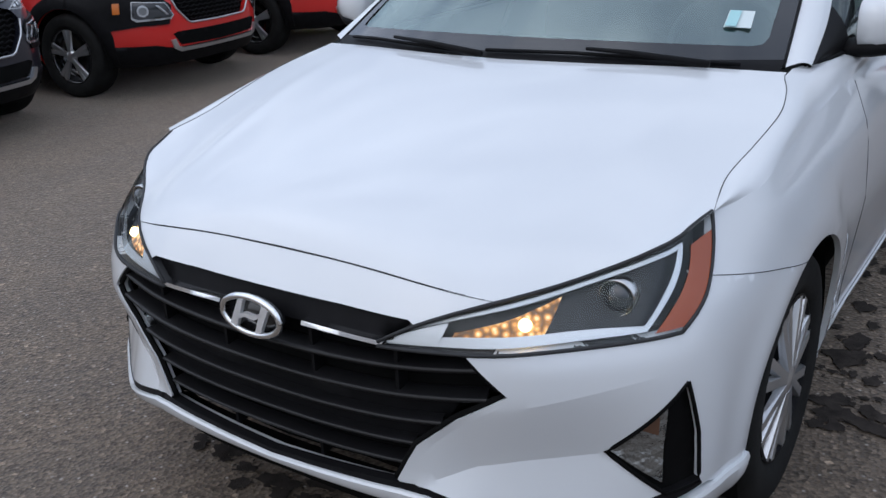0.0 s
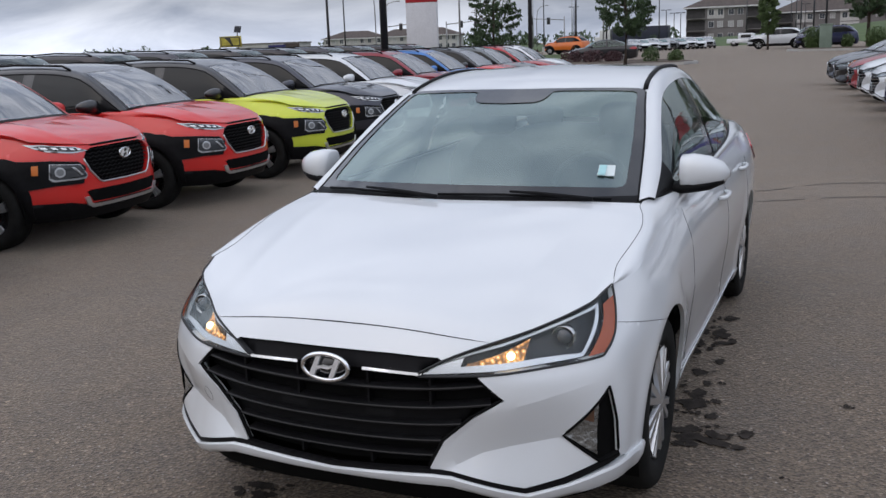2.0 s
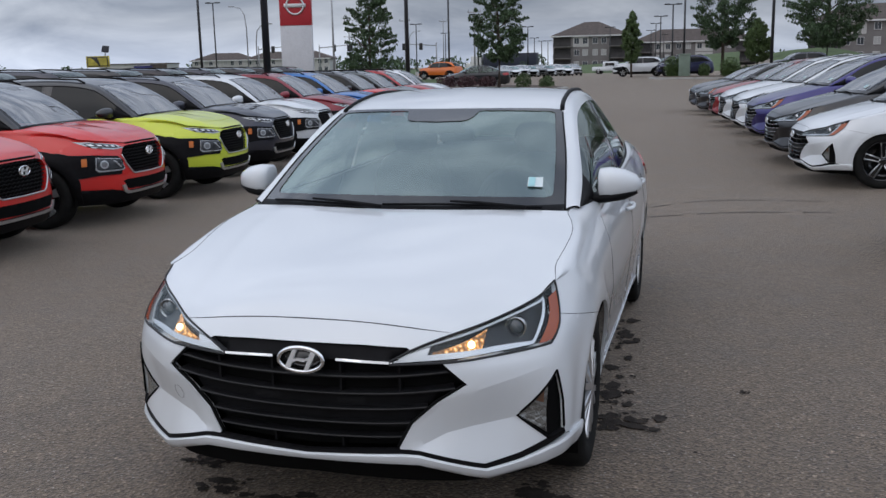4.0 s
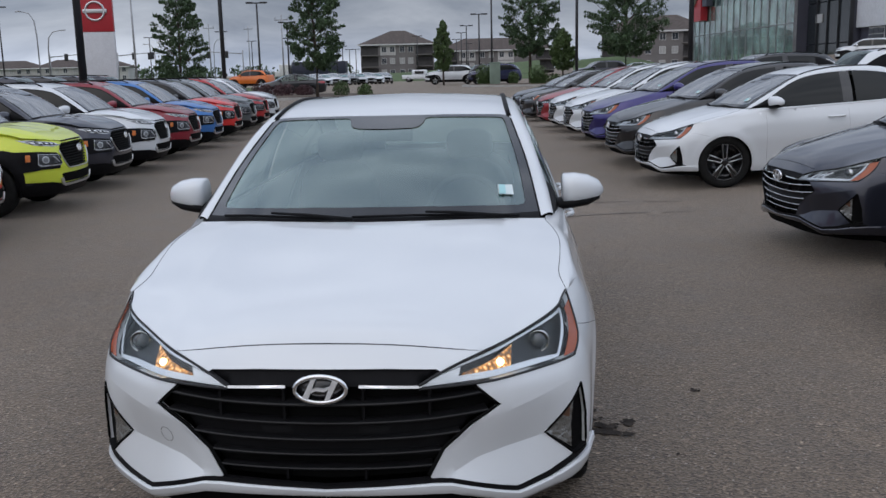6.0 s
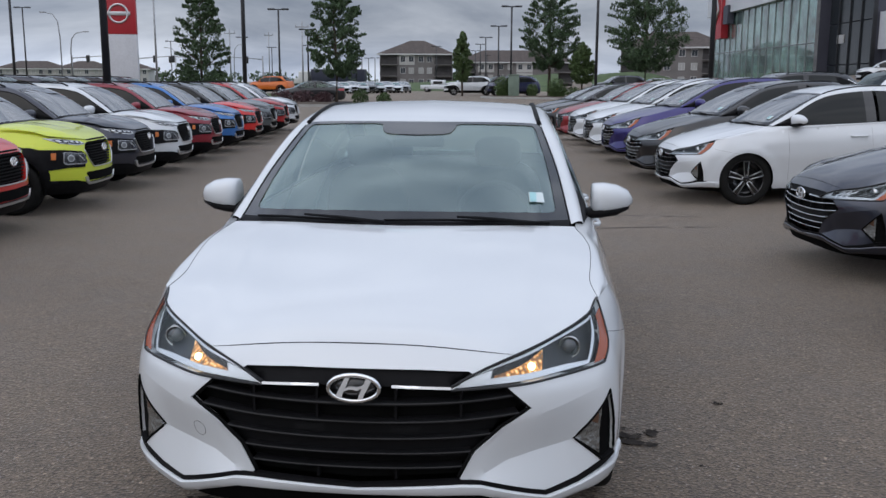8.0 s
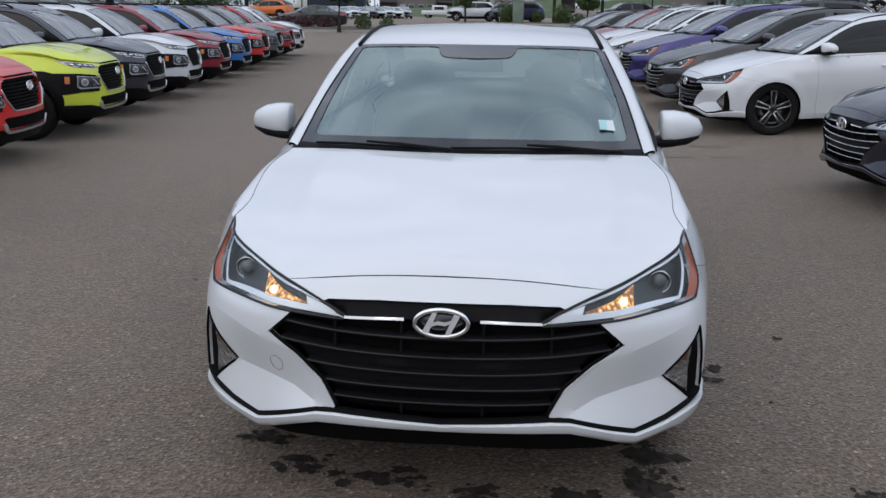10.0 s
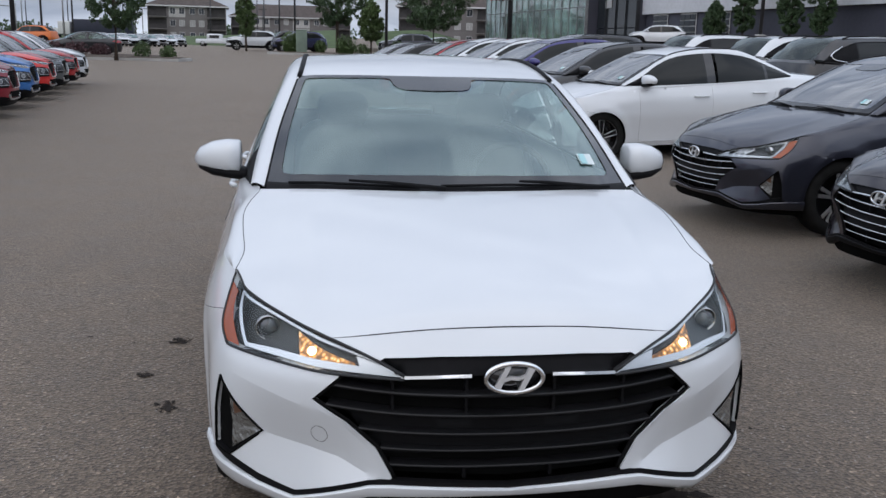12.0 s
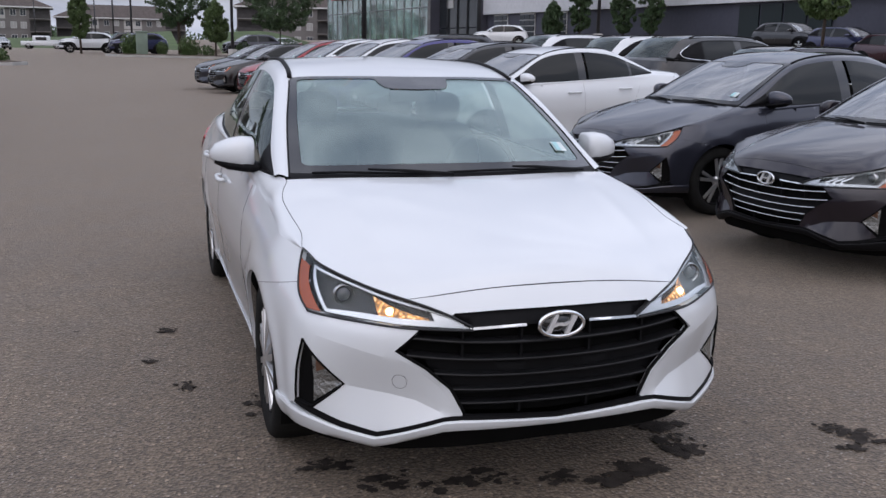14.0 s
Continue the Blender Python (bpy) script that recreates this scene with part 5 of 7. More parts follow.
    def grille_x(z):
        pts = grille[3:8]
        for (u1, z1), (u2, z2) in zip(pts, pts[1:]):
            if min(z1, z2) <= z <= max(z1, z2) and z1 != z2:
                return u1 + (u2 - u1) * (z - z1) / (z2 - z1)
        return pts[0][0]
    for z0, deep, half in ((0.594, 0.006, 0.0080), (0.535, 0.006, 0.0075), (0.481, 0.007, 0.0070), (0.432, 0.008, 0.0065), (0.384, 0.010, 0.0060)):
        bm = bmesh.new()
        camber = 0.031 if z0 > 0.45 else 0.027
        um = 0.01
        for _ in range(3):
            um = grille_x(z0 + camber * (um / 0.55) ** 2) if z0 < 0.59 else 0.525
        rows = []
        n = 24
        for i in range(-n, n + 1):
            u = um * 0.975 * i / n
            z = z0 + camber * (u / 0.55) ** 2
            rows.append([bm.verts.new(sk.point(u, z + dz, -dp)) for dz, dp in ((half * 1.3, 0.05), (half * 0.8, deep + 0.006), (half * 0.35, deep), (-half * 0.35, deep + 0.003), (-half * 0.6, 0.05))])
        for a, b in zip(rows, rows[1:]):
            for j in range(4):
                bm.faces.new((a[j], a[j + 1], b[j + 1], b[j]))
        bmesh.ops.recalc_face_normals(bm, faces=bm.faces)
        part("grille_bar", bm, M_GRILLEBAR, g)
    bm = bmesh.new()
    skin_panel(bm, sk, [(0, 0.528), F(0.47, 0.56), F(0.40, 0.45), F(0.35, 0.42), (0, 0.420)], step=0.05, proud=-0.038, depth=0.0, mirror=True)
    part("grille_plate", bm, M_TRIM, g, "smooth black plate behind the grille bars")
    for x in (-0.33, -0.125, 0.125, 0.33):
        for za, zb in ((0.60, 0.645), (0.541, 0.594), (0.345, 0.382)):
            if abs(x) > 0.3 and za < 0.4:
                continue
            bm = bmesh.new()
            c = 0.031 * (x / 0.55) ** 2 if za > 0.4 else 0.02 * (x / 0.55) ** 2
            box(bm, (x - 0.004, 0.03 + 0.05 * abs(x), za + c), (x + 0.004, 0.06 + 0.05 * abs(x), zb + (c if za < 0.6 else 0)))
            part("grille_rib", bm, M_TRIM, g, smooth=False)
    # chrome strips beside the badge
    for s in (1, -1):
        bm = bmesh.new()
        skin_panel(bm, sk, [(s * 0.115, 0.6515), (s * 0.308, 0.6478), (s * 0.312, 0.6560), (s * 0.115, 0.6600)][::s], step=0.05, proud=0.001, depth=0.02)
        part("chrome_strip", bm, M_CHROME, g)

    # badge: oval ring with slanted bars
    badge = new("badge"); badge.parent = root
    bm = bmesh.new()
    ringp = [(0.080 * math.cos(a), 0.0, 0.655 + 0.0415 * math.sin(a)) for a in (2 * math.pi * k / 40 for k in range(41))]
    tube(bm, ringp, 0.0075, 8, cap=False)
    part("badge_ring", bm, M_CHROME, badge)
    bm = bmesh.new()
    prism(bm, [(0.082 * math.cos(a), 0.655 + 0.043 * math.sin(a)) for a in (2 * math.pi * k / 40 for k in range(40))], 0.004, 0.016, 1)
    part("badge_plate", bm, M_GLOSSBLACK, badge)
    for lp in ([(-0.056, -0.025), (-0.039, -0.031), (-0.012, 0.034), (-0.027, 0.033)], [(0.056, 0.025), (0.039, 0.031), (0.012, -0.034), (0.027, -0.033)],
               [(-0.036, -0.012), (-0.012, -0.003), (0.012, -0.006), (0.036, 0.006), (0.036, 0.012), (0.012, 0.003), (-0.012, 0.006), (-0.034, -0.002)]):
        lp = [(a, 0.655 + c) for a, c in lp]
        bm = prism(bmesh.new(), lp, -0.006, 0.006, 1)
        part("badge_bar", bm, M_BADGE, badge, smooth=False)

    # headlamps
    def lamp_uv(a, b):
        def ev(c, t):
            k = t * (len(c) - 1)
            i = min(int(k), len(c) - 2)
            return tuple(c[i][j] + (c[i + 1][j] - c[i][j]) * (k - i) for j in (0, 1))
        p, q = ev(head_low_s, a), ev(head_top_s, a)
        bow = 0.026 * (1 - a) ** 4 * math.sin(math.pi * b)
        return (p[0] + (q[0] - p[0]) * b + bow, p[1] + (q[1] - p[1]) * b)

    def lamp_patch(bm, a0, a1, b0, b1, proud, s, n=14, m=5, b0e=None, b1e=None):
        rows = []
        for i in range(n + 1):
            f = i / n
            a = a0 + (a1 - a0) * f
            lo = b0 + ((b0e if b0e is not None else b0) - b0) * f
            hi = b1 + ((b1e if b1e is not None else b1) - b1) * f
            row = []
            for j in range(m + 1):
                u, z = lamp_uv(a, lo + (hi - lo) * j / m)
                p = sk.point(u, z, proud)
                p.x *= s
                row.append(bm.verts.new(p))
            rows.append(row)
        for r0, r1 in zip(rows, rows[1:]):
            for j in range(m):
                q = (r0[j], r0[j + 1], r1[j + 1], r1[j])
                bm.faces.new(q if s > 0 else q[::-1])
        return bm
    LAMP_PATCH.append(lamp_patch)
    for s in (1, -1):
        h = new("headlight"); h.parent = root
        h["label"] = "swept headlight with lit amber bulb"
        part("housing", lamp_patch(bmesh.new(), 0, 1, 0, 1, -0.045, s, m=14), M_HOUSING, h)
        # walls between housing and surface
        bm = bmesh.new()
        for edge in ([(a / 20, 0) for a in range(21)], [(a / 20, 1) for a in range(21)], [(0, b / 14) for b in range(15)]):
            pts = [lamp_uv(a, b) for a, b in edge]
            def wall(q, proud):
                p = sk.point(q[0], q[1], proud); p.x *= s
                return bm.verts.new(p)
            ra = [wall(q, 0.002) for q in pts]; rb = [wall(q, -0.048) for q in pts]
            for i in range(len(pts) - 1):
                bm.faces.new((ra[i], ra[i + 1], rb[i + 1], rb[i]))
            seam(bm, [Vector(v.co) for v in ra], 0.0042, mirror=False)
        part("lamp_seal", bm, M_GAP, h)
        part("bezel", lamp_patch(lamp_patch(lamp_patch(bmesh.new(), 0.122, 0.93, 0.82, 0.87, -0.012, s, b0e=0.74, b1e=0.84), 0.130, 0.98, 0.045, 0.105, -0.012, s, b0e=0.08, b1e=0.40),
             0.122, 0.146, 0.05, 0.85, -0.011, s, n=3, m=14), M_BEZEL, h, "bright silver lamp bezel")
        part("bezel_tip", lamp_patch(bmesh.new(), 0.80, 0.955, 0.12, 0.72, -0.010, s, b0e=0.3, b1e=0.7), M_BEZEL, h)
        part("reflector", lamp_patch(bmesh.new(), 0.008, 0.108, 0.05, 0.84, 0.002, s, n=4, m=14), M_AMBER, h, "amber side reflector")
        # projector
        u, z = lamp_uv(0.275, 0.44)
        c = sk.point(u, z, -0.028); c.x *= s
        bm = bmesh.new()
        lathe(bm, [(0.038, 0.020), (0.037, -0.004), (0.0345, -0.006), (0.033, 0.02)], 28, "y", c)
        part("projector_ring", bm, M_REFLECTOR, h)
        bm = bmesh.new()
        bmesh.ops.create_uvsphere(bm, u_segments=20, v_segments=12, radius=0.033, matrix=Matrix.Translation((c.x, c.y + 0.012, c.z)))
        part("projector", bm, M_PROJ, h, "dark glass projector")
        part("indicator", lamp_patch(bmesh.new(), 0.455, 0.77, 0.14, 0.66, -0.030, s, b0e=0.16, b1e=0.34), M_GLOW, h, "lit amber indicator reflector")
        u, z = lamp_uv(0.55, 0.38)
        c = sk.point(u, z, -0.024); c.x *= s
        bm = bmesh.new()
        bmesh.ops.create_uvsphere(bm, u_segments=12, v_segments=8, radius=0.013, matrix=Matrix.Translation(c))
        part("bulb", bm, M_BULB, h, "glowing warm bulb")
        ln = part("lens", lamp_patch(bmesh.new(), 0, 1, 0, 1, 0.0, s, n=30, m=14), M_LENS, h)
        ln.visible_shadow = False
        # fog lamp pocket
        f = new("fog_lamp"); f.parent = root
        bm = bmesh.new()
        lp = fog_loop if s > 0 else [(-u, z) for u, z in fog_loop]
        skin_panel(bm, sk, lp, step=0.03, proud=-0.014, depth=0.0)
        part("fog_pocket", bm, M_UNDER, f)
        part("fog_edging", tube(bmesh.new(), [sk.point(u, z, 0.0) for u, z in polyline(lp + [lp[0]], 0.02)], 0.0045, 5), M_UNDER, f)
        bm = bmesh.new()
        tri = [F(0.792, 0.560), F(0.695, 0.438), F(0.787, 0.362)]
        skin_panel(bm, sk, [(s * u, z) for u, z in tri], step=0.02, proud=-0.008, depth=0.004)
        part("fog_lens", bm, M_FOG, f, "clear grey fog lamp lens")
        bm = bmesh.new()
        tri = [F(0.780, 0.530), F(0.748, 0.486), F(0.778, 0.470)]
        skin_panel(bm, sk, [(s * u, z) for u, z in tri], step=0.02, proud=-0.006, depth=0.003)
        part("fog_insert", bm, M_FOGAMBER, f)

    # flanks
    bottom = 0.205
    shut1, shut2, shut3 = 1.42, 2.50, 3.33
    arch_r1 = arc(3.58, 0.325, 0.352, 197, 152)
    arch_r2 = arc(3.58, 0.325, 0.352, 152, -17)
    for s in (1, -1):
        M = lambda lp: [(s * u, z) for u, z in lp]
        fend = ([F(0.806, 0.755, 0.38), *US(arch_b), S(1.24, bottom), S(shut1, bottom)] + [S(shut1, z) for z in (0.5, 0.8)] + crest_at(0.51, shut1)[::-1] + [T, head_out[1]])
        part("fender", skin_panel(bmesh.new(), sk, M(fend), step=0.045, depth=0.015), paint_mat, root)
        d1 = [S(shut1, 0.27), S(shut2, 0.27), S(shut2, 0.6), S(shut2 + 0.02, 0.9)] + crest_at(shut1, shut2 + 0.02)[::-1] + [S(shut1, 0.8)]
        door = part("door", skin_panel(bmesh.new(), sk, M(d1), step=0.06, depth=0.015), paint_mat, root)
        d2 = [S(shut2, 0.27), S(3.23, 0.27), *US(arch_r1), S(shut3 + 0.06, 0.72), S(shut3 + 0.16, 0.9)] + crest_at(shut2 + 0.02, shut3 + 0.16)[::-1] + [S(shut2 + 0.02, 0.9), S(shut2, 0.6)]
        door2 = part("rear_door", skin_panel(bmesh.new(), sk, M(d2), step=0.06, depth=0.015), paint_mat, root)
        q = [*US(arch_r2), S(4.02, 0.24), S(4.08, 0.6), S(4.12, 0.72), S(4.2, 1.0)] + crest_at(shut3 + 0.16, 4.19)[::-1] + [S(shut3 + 0.16, 0.9), S(shut3 + 0.06, 0.72)]
        part("quarter_panel", skin_panel(bmesh.new(), sk, M(q), step=0.06, depth=0.015), paint_mat, root)
        sill = [S(1.24, bottom), S(3.22, bottom), S(3.23, 0.27), S(shut1, 0.27), S(shut1, bottom + 0.002)]
        part("sill", skin_panel(bmesh.new(), sk, M(sill), step=0.06, proud=0.008, depth=0.03), paint_mat, root)
        # shut lines
        bm = bmesh.new()
        for line in ([S(shut1, z) for z in np.linspace(0.25, 0.935, 14)], [S(shut2, z) for z in np.linspace(0.27, 0.965, 14)],
                     [S(y, 0.27) for y in np.linspace(shut1, 3.22, 30)], polyline(d2[2 + len(arch_r1) - 1:2 + len(arch_r1) + 2], 0.05),
                     polyline([F(0.806, 0.755, 0.38), seam_pt], 0.03)):
            seam(bm, [sk.point(s * u, z, 0.0004) for u, z in line], 0.0009, mirror=False)
        part("shut_line", bm, M_GAP, root)
        for yy, dd in ((2.33, door), (3.22, door2)):
            bm = bmesh.new()
            pts = [sk.point(s * S(yy + o, 0)[0], 0.845 + 0.025 * (yy > 3), pr) for o, pr in ((-0.11, 0.004), (-0.08, 0.028), (0.0, 0.034), (0.08, 0.028), (0.11, 0.004))]
            tube(bm, [tuple(p) for p in spline([tuple(p) for p in pts], 14)], [0.010] + [0.0125] * 12 + [0.010], 8)
            part("door_handle", bm, paint_mat, dd)
        # tail lamp
        tail = [S(3.98, 0.90), S(4.17, 0.80), (S(4.2, 0)[0] + 0.45, 0.80), (S(4.2, 0)[0] + 0.45, 0.95), S(4.2, 0.965)]
        part("tail_lamp", skin_panel(bmesh.new(), sk, M(tail), step=0.04, proud=0.008, depth=0.02), M_REDLENS, root)
    rb0 = sk.side_u(4.05)
    bm = bmesh.new()
    skin_panel(bm, sk, [(rb0 - 0.02, 0.24), (sk.length, 0.24), (sk.length, 0.99), (rb0 + 0.14, 0.99), (rb0 + 0.03, 0.6)], step=0.06, depth=0.02, mirror=True)
    part("rear_bumper", bm, paint_mat, root)

    # top: shoulder, bonnet, roof, glass
    cr = np.array([tuple(sk.point(u, z)) for u, z in crest_uz])
    ys = crest[:, 0]
    inner = spline([(0.777, 0.502, 0.846), (0.757, 0.63, 0.876), (0.768, 0.78, 0.910), (0.774, 0.94, 0.944), (0.755, 1.055, 0.970), (0.725, 1.17, 0.995), (0.775, 1.35, 0.998), (0.800, 1.6, 0.996), (0.805, 2.1, 1.0), (0.803, 2.7, 1.012),
                    (0.785, 3.3, 1.035), (0.735, 3.75, 1.065), (0.68, 4.1, 1.065), (0.66, 4.3, 1.05)], 400)
    inn = np.stack([np.interp(ys, inner[:, 1], inner[:, j]) for j in range(3)], 1)
    inn[:, 1] = ys
    part("shoulder", strip(bmesh.new(), cr, inn, 5, 0.012, (0.7, 0, 0.7)), paint_mat, root)
    # bonnet
    front_edge = [tuple(sk.point(u, z)) for u, z in hood_uz]
    lamp_edge = [tuple(sk.point(u, z + 0.006)) for u, z in [p for p in head_top_s[::-1] if p[0] > head_top[4][0] + 0.02][::3] + [T]]
    fe = np.vstack([np.array(front_edge), spline([front_edge[-1], *lamp_edge], 16)[1:]])
    seam_c = inner[(inner[:, 1] >= 0.502) & (inner[:, 1] <= 1.17)]
    back = spline([(0, 1.015, 1.008), (0.25, 1.03, 1.010), (0.5, 1.085, 1.008), (0.725, 1.17, 0.995)], 30)
    mid = spline([tuple(fe[0]), (0, 0.16, 0.815), (0, 0.30, 0.868), (0, 0.52, 0.921), (0, 0.80, 0.975), (0, 1.015, 1.008)], 30)

    # bonnet surface: a crowned sheet, eased on to the outline so that no wave of the outline runs inwards
    hn, hm = 40, 30
    hood_at = coons_at(fe, back, mid, seam_c, lambda u, v: (0, 0, 0))
    hp = np.array([[hood_at(i / hn, j / hm) for i in range(hn + 1)] for j in range(hm + 1)])
    slope = (mid[-1][2] - mid[-4][2]) / (mid[-1][1] - mid[-4][1])
    zm = np.interp(hp[..., 1], mid[:, 1], mid[:, 2]) + np.maximum(0, hp[..., 1] - mid[-1][1]) * slope * 0.7
    crown = zm - (0.130 - 0.05 * (hp[..., 1] - 0.3)) * hp[..., 0] ** 2
    ease = hp[..., 2] - crown
    ease[1:-1, 0:-1] = 0
    for _ in range(1500):
        left = np.concatenate([ease[1:-1, 1:2], ease[1:-1, 0:-2]], 1)
        ease[1:-1, 0:-1] = 0.25 * (left + ease[1:-1, 1:] + ease[2:, 0:-1] + ease[:-2, 0:-1])
    hp[..., 2] = crown + ease
    for j in range(1, hm):
        for i in range(hn):
            hp[j, i, 2] += 0.0035 * math.exp(-((i / hn - (0.62 + 0.10 * j / hm)) / 0.05) ** 2) * math.sin(math.pi * j / hm)
    bm = bmesh.new()
    for sgn in (1, -1):
        vv = [[bm.verts.new((sgn * p[0], p[1], p[2])) for p in row] for row in hp]
        outward([bm.faces.new((vv[j][i], vv[j][i + 1], vv[j + 1][i + 1], vv[j + 1][i])) for j in range(hm) for i in range(hn)], (0, 0, 1))
    bmesh.ops.remove_doubles(bm, verts=bm.verts, dist=0.0004)
    part("bonnet", bm, paint_mat, root)
    part("bonnet_gap", tube(bmesh.new(), [(-p[0], p[1] + 0.001, p[2] - 0.003) for p in fe[23:0:-2]] + [(p[0], p[1] + 0.001, p[2] - 0.003) for p in fe[0:24:2]], 0.0030, 5), M_GAP, root)
    for s in (1, -1):
        part("fender_gap", tube(bmesh.new(), [(s * p[0], p[1], p[2] - 0.0002) for p in seam_c[::3]], 0.0014, 5), M_GAP, root)
    # glasshouse curves
    ws_low = spline([(0, 1.03, 1.006), (0.3, 1.05, 1.006), (0.55, 1.11, 1.002), (0.705, 1.19, 0.996)], 30)
    ws_top = spline([(0, 1.865, 1.392), (0.3, 1.885, 1.391), (0.50, 1.925, 1.386), (0.580, 1.955, 1.378)], 30)
    rail = spline([(0.705, 1.19, 0.996), (0.655, 1.55, 1.19), (0.580, 1.955, 1.378), (0.556, 2.3, 1.445), (0.548, 2.65, 1.458), (0.535, 3.05, 1.43), (0.56, 3.45, 1.285), (0.60, 3.85, 1.10)], 240)
    cut1 = int(np.argmin(abs(rail[:, 1] - 1.955)))
    cut2 = int(np.argmin(abs(rail[:, 1] - 3.08)))
    upper = spline([(0.765, 1.24, 1.0), (0.745, 1.47, 1.10), (0.690, 1.75, 1.262), (0.652, 2.0, 1.355), (0.638, 2.35, 1.397), (0.632, 2.75, 1.395), (0.635, 3.15, 1.335), (0.665, 3.5, 1.205), (0.708, 3.82, 1.075)], 240)
    lower = np.stack([np.interp(np.linspace(1.24, 3.82, 240), inner[:, 1], inner[:, j]) for j in range(3)], 1)
    lower[:, 1] = np.linspace(1.24, 3.82, 240)
    mid_ws = spline([(0, 1.03, 1.006), (0, 1.40, 1.195), (0, 1.865, 1.392)], 30)
    ws_lift = lambda u, v: (0, -0.012 * (1 - u * u) * math.sin(math.pi * v), 0.022 * math.sin(math.pi * v) * (1 - u ** 2))
    wsg = part("windscreen", coons(bmesh.new(), ws_low, ws_top, mid_ws, rail[:cut1 + 1], 40, 40, ws_lift), M_WSHIELD, root, "tinted windscreen reflecting grey cloud")
    wsg.visible_shadow = False
    # black band, a few millimetres proud of the glass
    ws_at = coons_at(ws_low, ws_top, mid_ws, rail[:cut1 + 1], lambda u, v: tuple(np.array(ws_lift(u, v)) + np.array((0, -0.0015, 0.003))))
    clear = [(0, 0.095), (0.88, 0.095), (0.915, 0.105), (0.930, 0.135), (0.945, 0.90), (0.940, 0.945), (0.915, 0.960), (0.345, 0.966), (0.305, 0.952), (0.285, 0.885), (0.255, 0.838), (0.205, 0.818), (0, 0.810)]
    part("windscreen_band", sheet(bmesh.new(), ws_at, [(0, 0), (1, 0), (1, 1), (0, 1)] + clear[::-1]), M_GLOSSBLACK, wsg, "black band round the windscreen")
    # pillars and roof edge
    rs = np.array([rail[int(round(k))] for k in np.linspace(0, len(rail) - 1, 120)])
    us = np.array([upper[int(round(k))] for k in np.linspace(0, len(upper) - 1, 120)])
    # match by y
    part("pillar", strip(bmesh.new(), us, np.stack([np.interp(np.linspace(1.19, 3.85, 120), rail[:, 1], rail[:, j]) for j in range(3)], 1), 5, 0.014, (0.6, 0, 0.8)), paint_mat, root)
    roof_rear = spline([(0, 3.16, 1.428), (0.3, 3.13, 1.43), (0.535, 3.08, 1.424)], 20)
    roof_mid = spline([(0, 1.865, 1.392), (0, 2.05, 1.44), (0, 2.35, 1.478), (0, 2.7, 1.480), (0, 3.16, 1.428)], 30)
    bm = coons(bmesh.new(), ws_top, roof_rear, roof_mid, rail[cut1:cut2 + 1], 20, 24)
    part("roof", bm, paint_mat, root)
    for s in (1, -1):
        part("roof_molding", tube(bmesh.new(), [(s * p[0], p[1], p[2] + 0.002) for p in rail[cut1:cut2:5]], 0.012, 6), M_TRIM, root, "black roof ditch molding")
        part("windscreen_molding", tube(bmesh.new(), [(s * (p[0] + 0.004), p[1], p[2] + 0.002) for p in rail[:cut1:5]], 0.004, 6), M_TRIM, root)
    part("sticker", strip(bmesh.new(), [(0.535, 1.245, 1.084), (0.600, 1.264, 1.081)], [(0.530, 1.307, 1.119), (0.592, 1.324, 1.116)], 1, mirror=False), M_STICKER, root, "small pale window sticker", smooth=False)
    part("sticker_print", strip(bmesh.new(), [(0.539, 1.242, 1.0885), (0.566, 1.250, 1.0867)], [(0.535, 1.300, 1.1205), (0.562, 1.308, 1.1187)], 1, mirror=False), M_STICKERBLUE, root, "teal print on the sticker", smooth=False)
    rg_low = spline([(0, 3.98, 1.095), (0.3, 3.95, 1.098), (0.60, 3.85, 1.10)], 20)
    rg_mid = spline([(0, 3.16, 1.428), (0, 3.6, 1.29), (0, 3.98, 1.095)], 20)
    rg = part("rear_window", coons(bmesh.new(), roof_rear, rg_low, rg_mid, rail[cut2:], 14, 14), M_SIDEGLASS, root)
    rg.visible_shadow = False
    # side glass in panes
    n = 240
    yv = lower[:, 1]
    def pane(a, b, inset=0.0, m=6):
        k = [i for i in range(0, n, 4) if a <= yv[i] <= b]
        lo = lower[k].copy(); up = np.array([[np.interp(yv[i], upper[:, 1], upper[:, j]) for j in range(3)] for i in k])
        return lo + (up - lo) * 0.0, up
    for nm, a, b, mt in (("mirror_sail", 1.24, 1.50, M_TRIM), ("side_window", 1.50, 2.46, M_SIDEGLASS), ("door_post", 2.45, 2.60, M_GLOSSBLACK), ("rear_side_window", 2.60, 3.36, M_SIDEGLASS), ("quarter_post", 3.35, 3.41, M_GLOSSBLACK), ("quarter_window", 3.41, 3.83, M_SIDEGLASS)):
        for s in (1, -1):
            lo, up = pane(a - 0.012, b + 0.012)
            ob = part(nm, strip(bmesh.new(), lo, up, 6, 0.016, (1, 0, 0.2), sides=(s,)), mt, root)
            ob.visible_shadow = mt is not M_SIDEGLASS
    bm = bmesh.new()
    seam(bm, [tuple(p) for p in lower[::6]], 0.008)
    seam(bm, [(p[0] - 0.006, p[1], p[2] - 0.004) for p in upper[::6]], 0.004)
    part("window_trim", bm, M_TRIM, root)
    # boot lid
    deck = spline([(0, 4.56, 1.055), (0.35, 4.53, 1.05), (0.66, 4.30, 1.05)], 20)
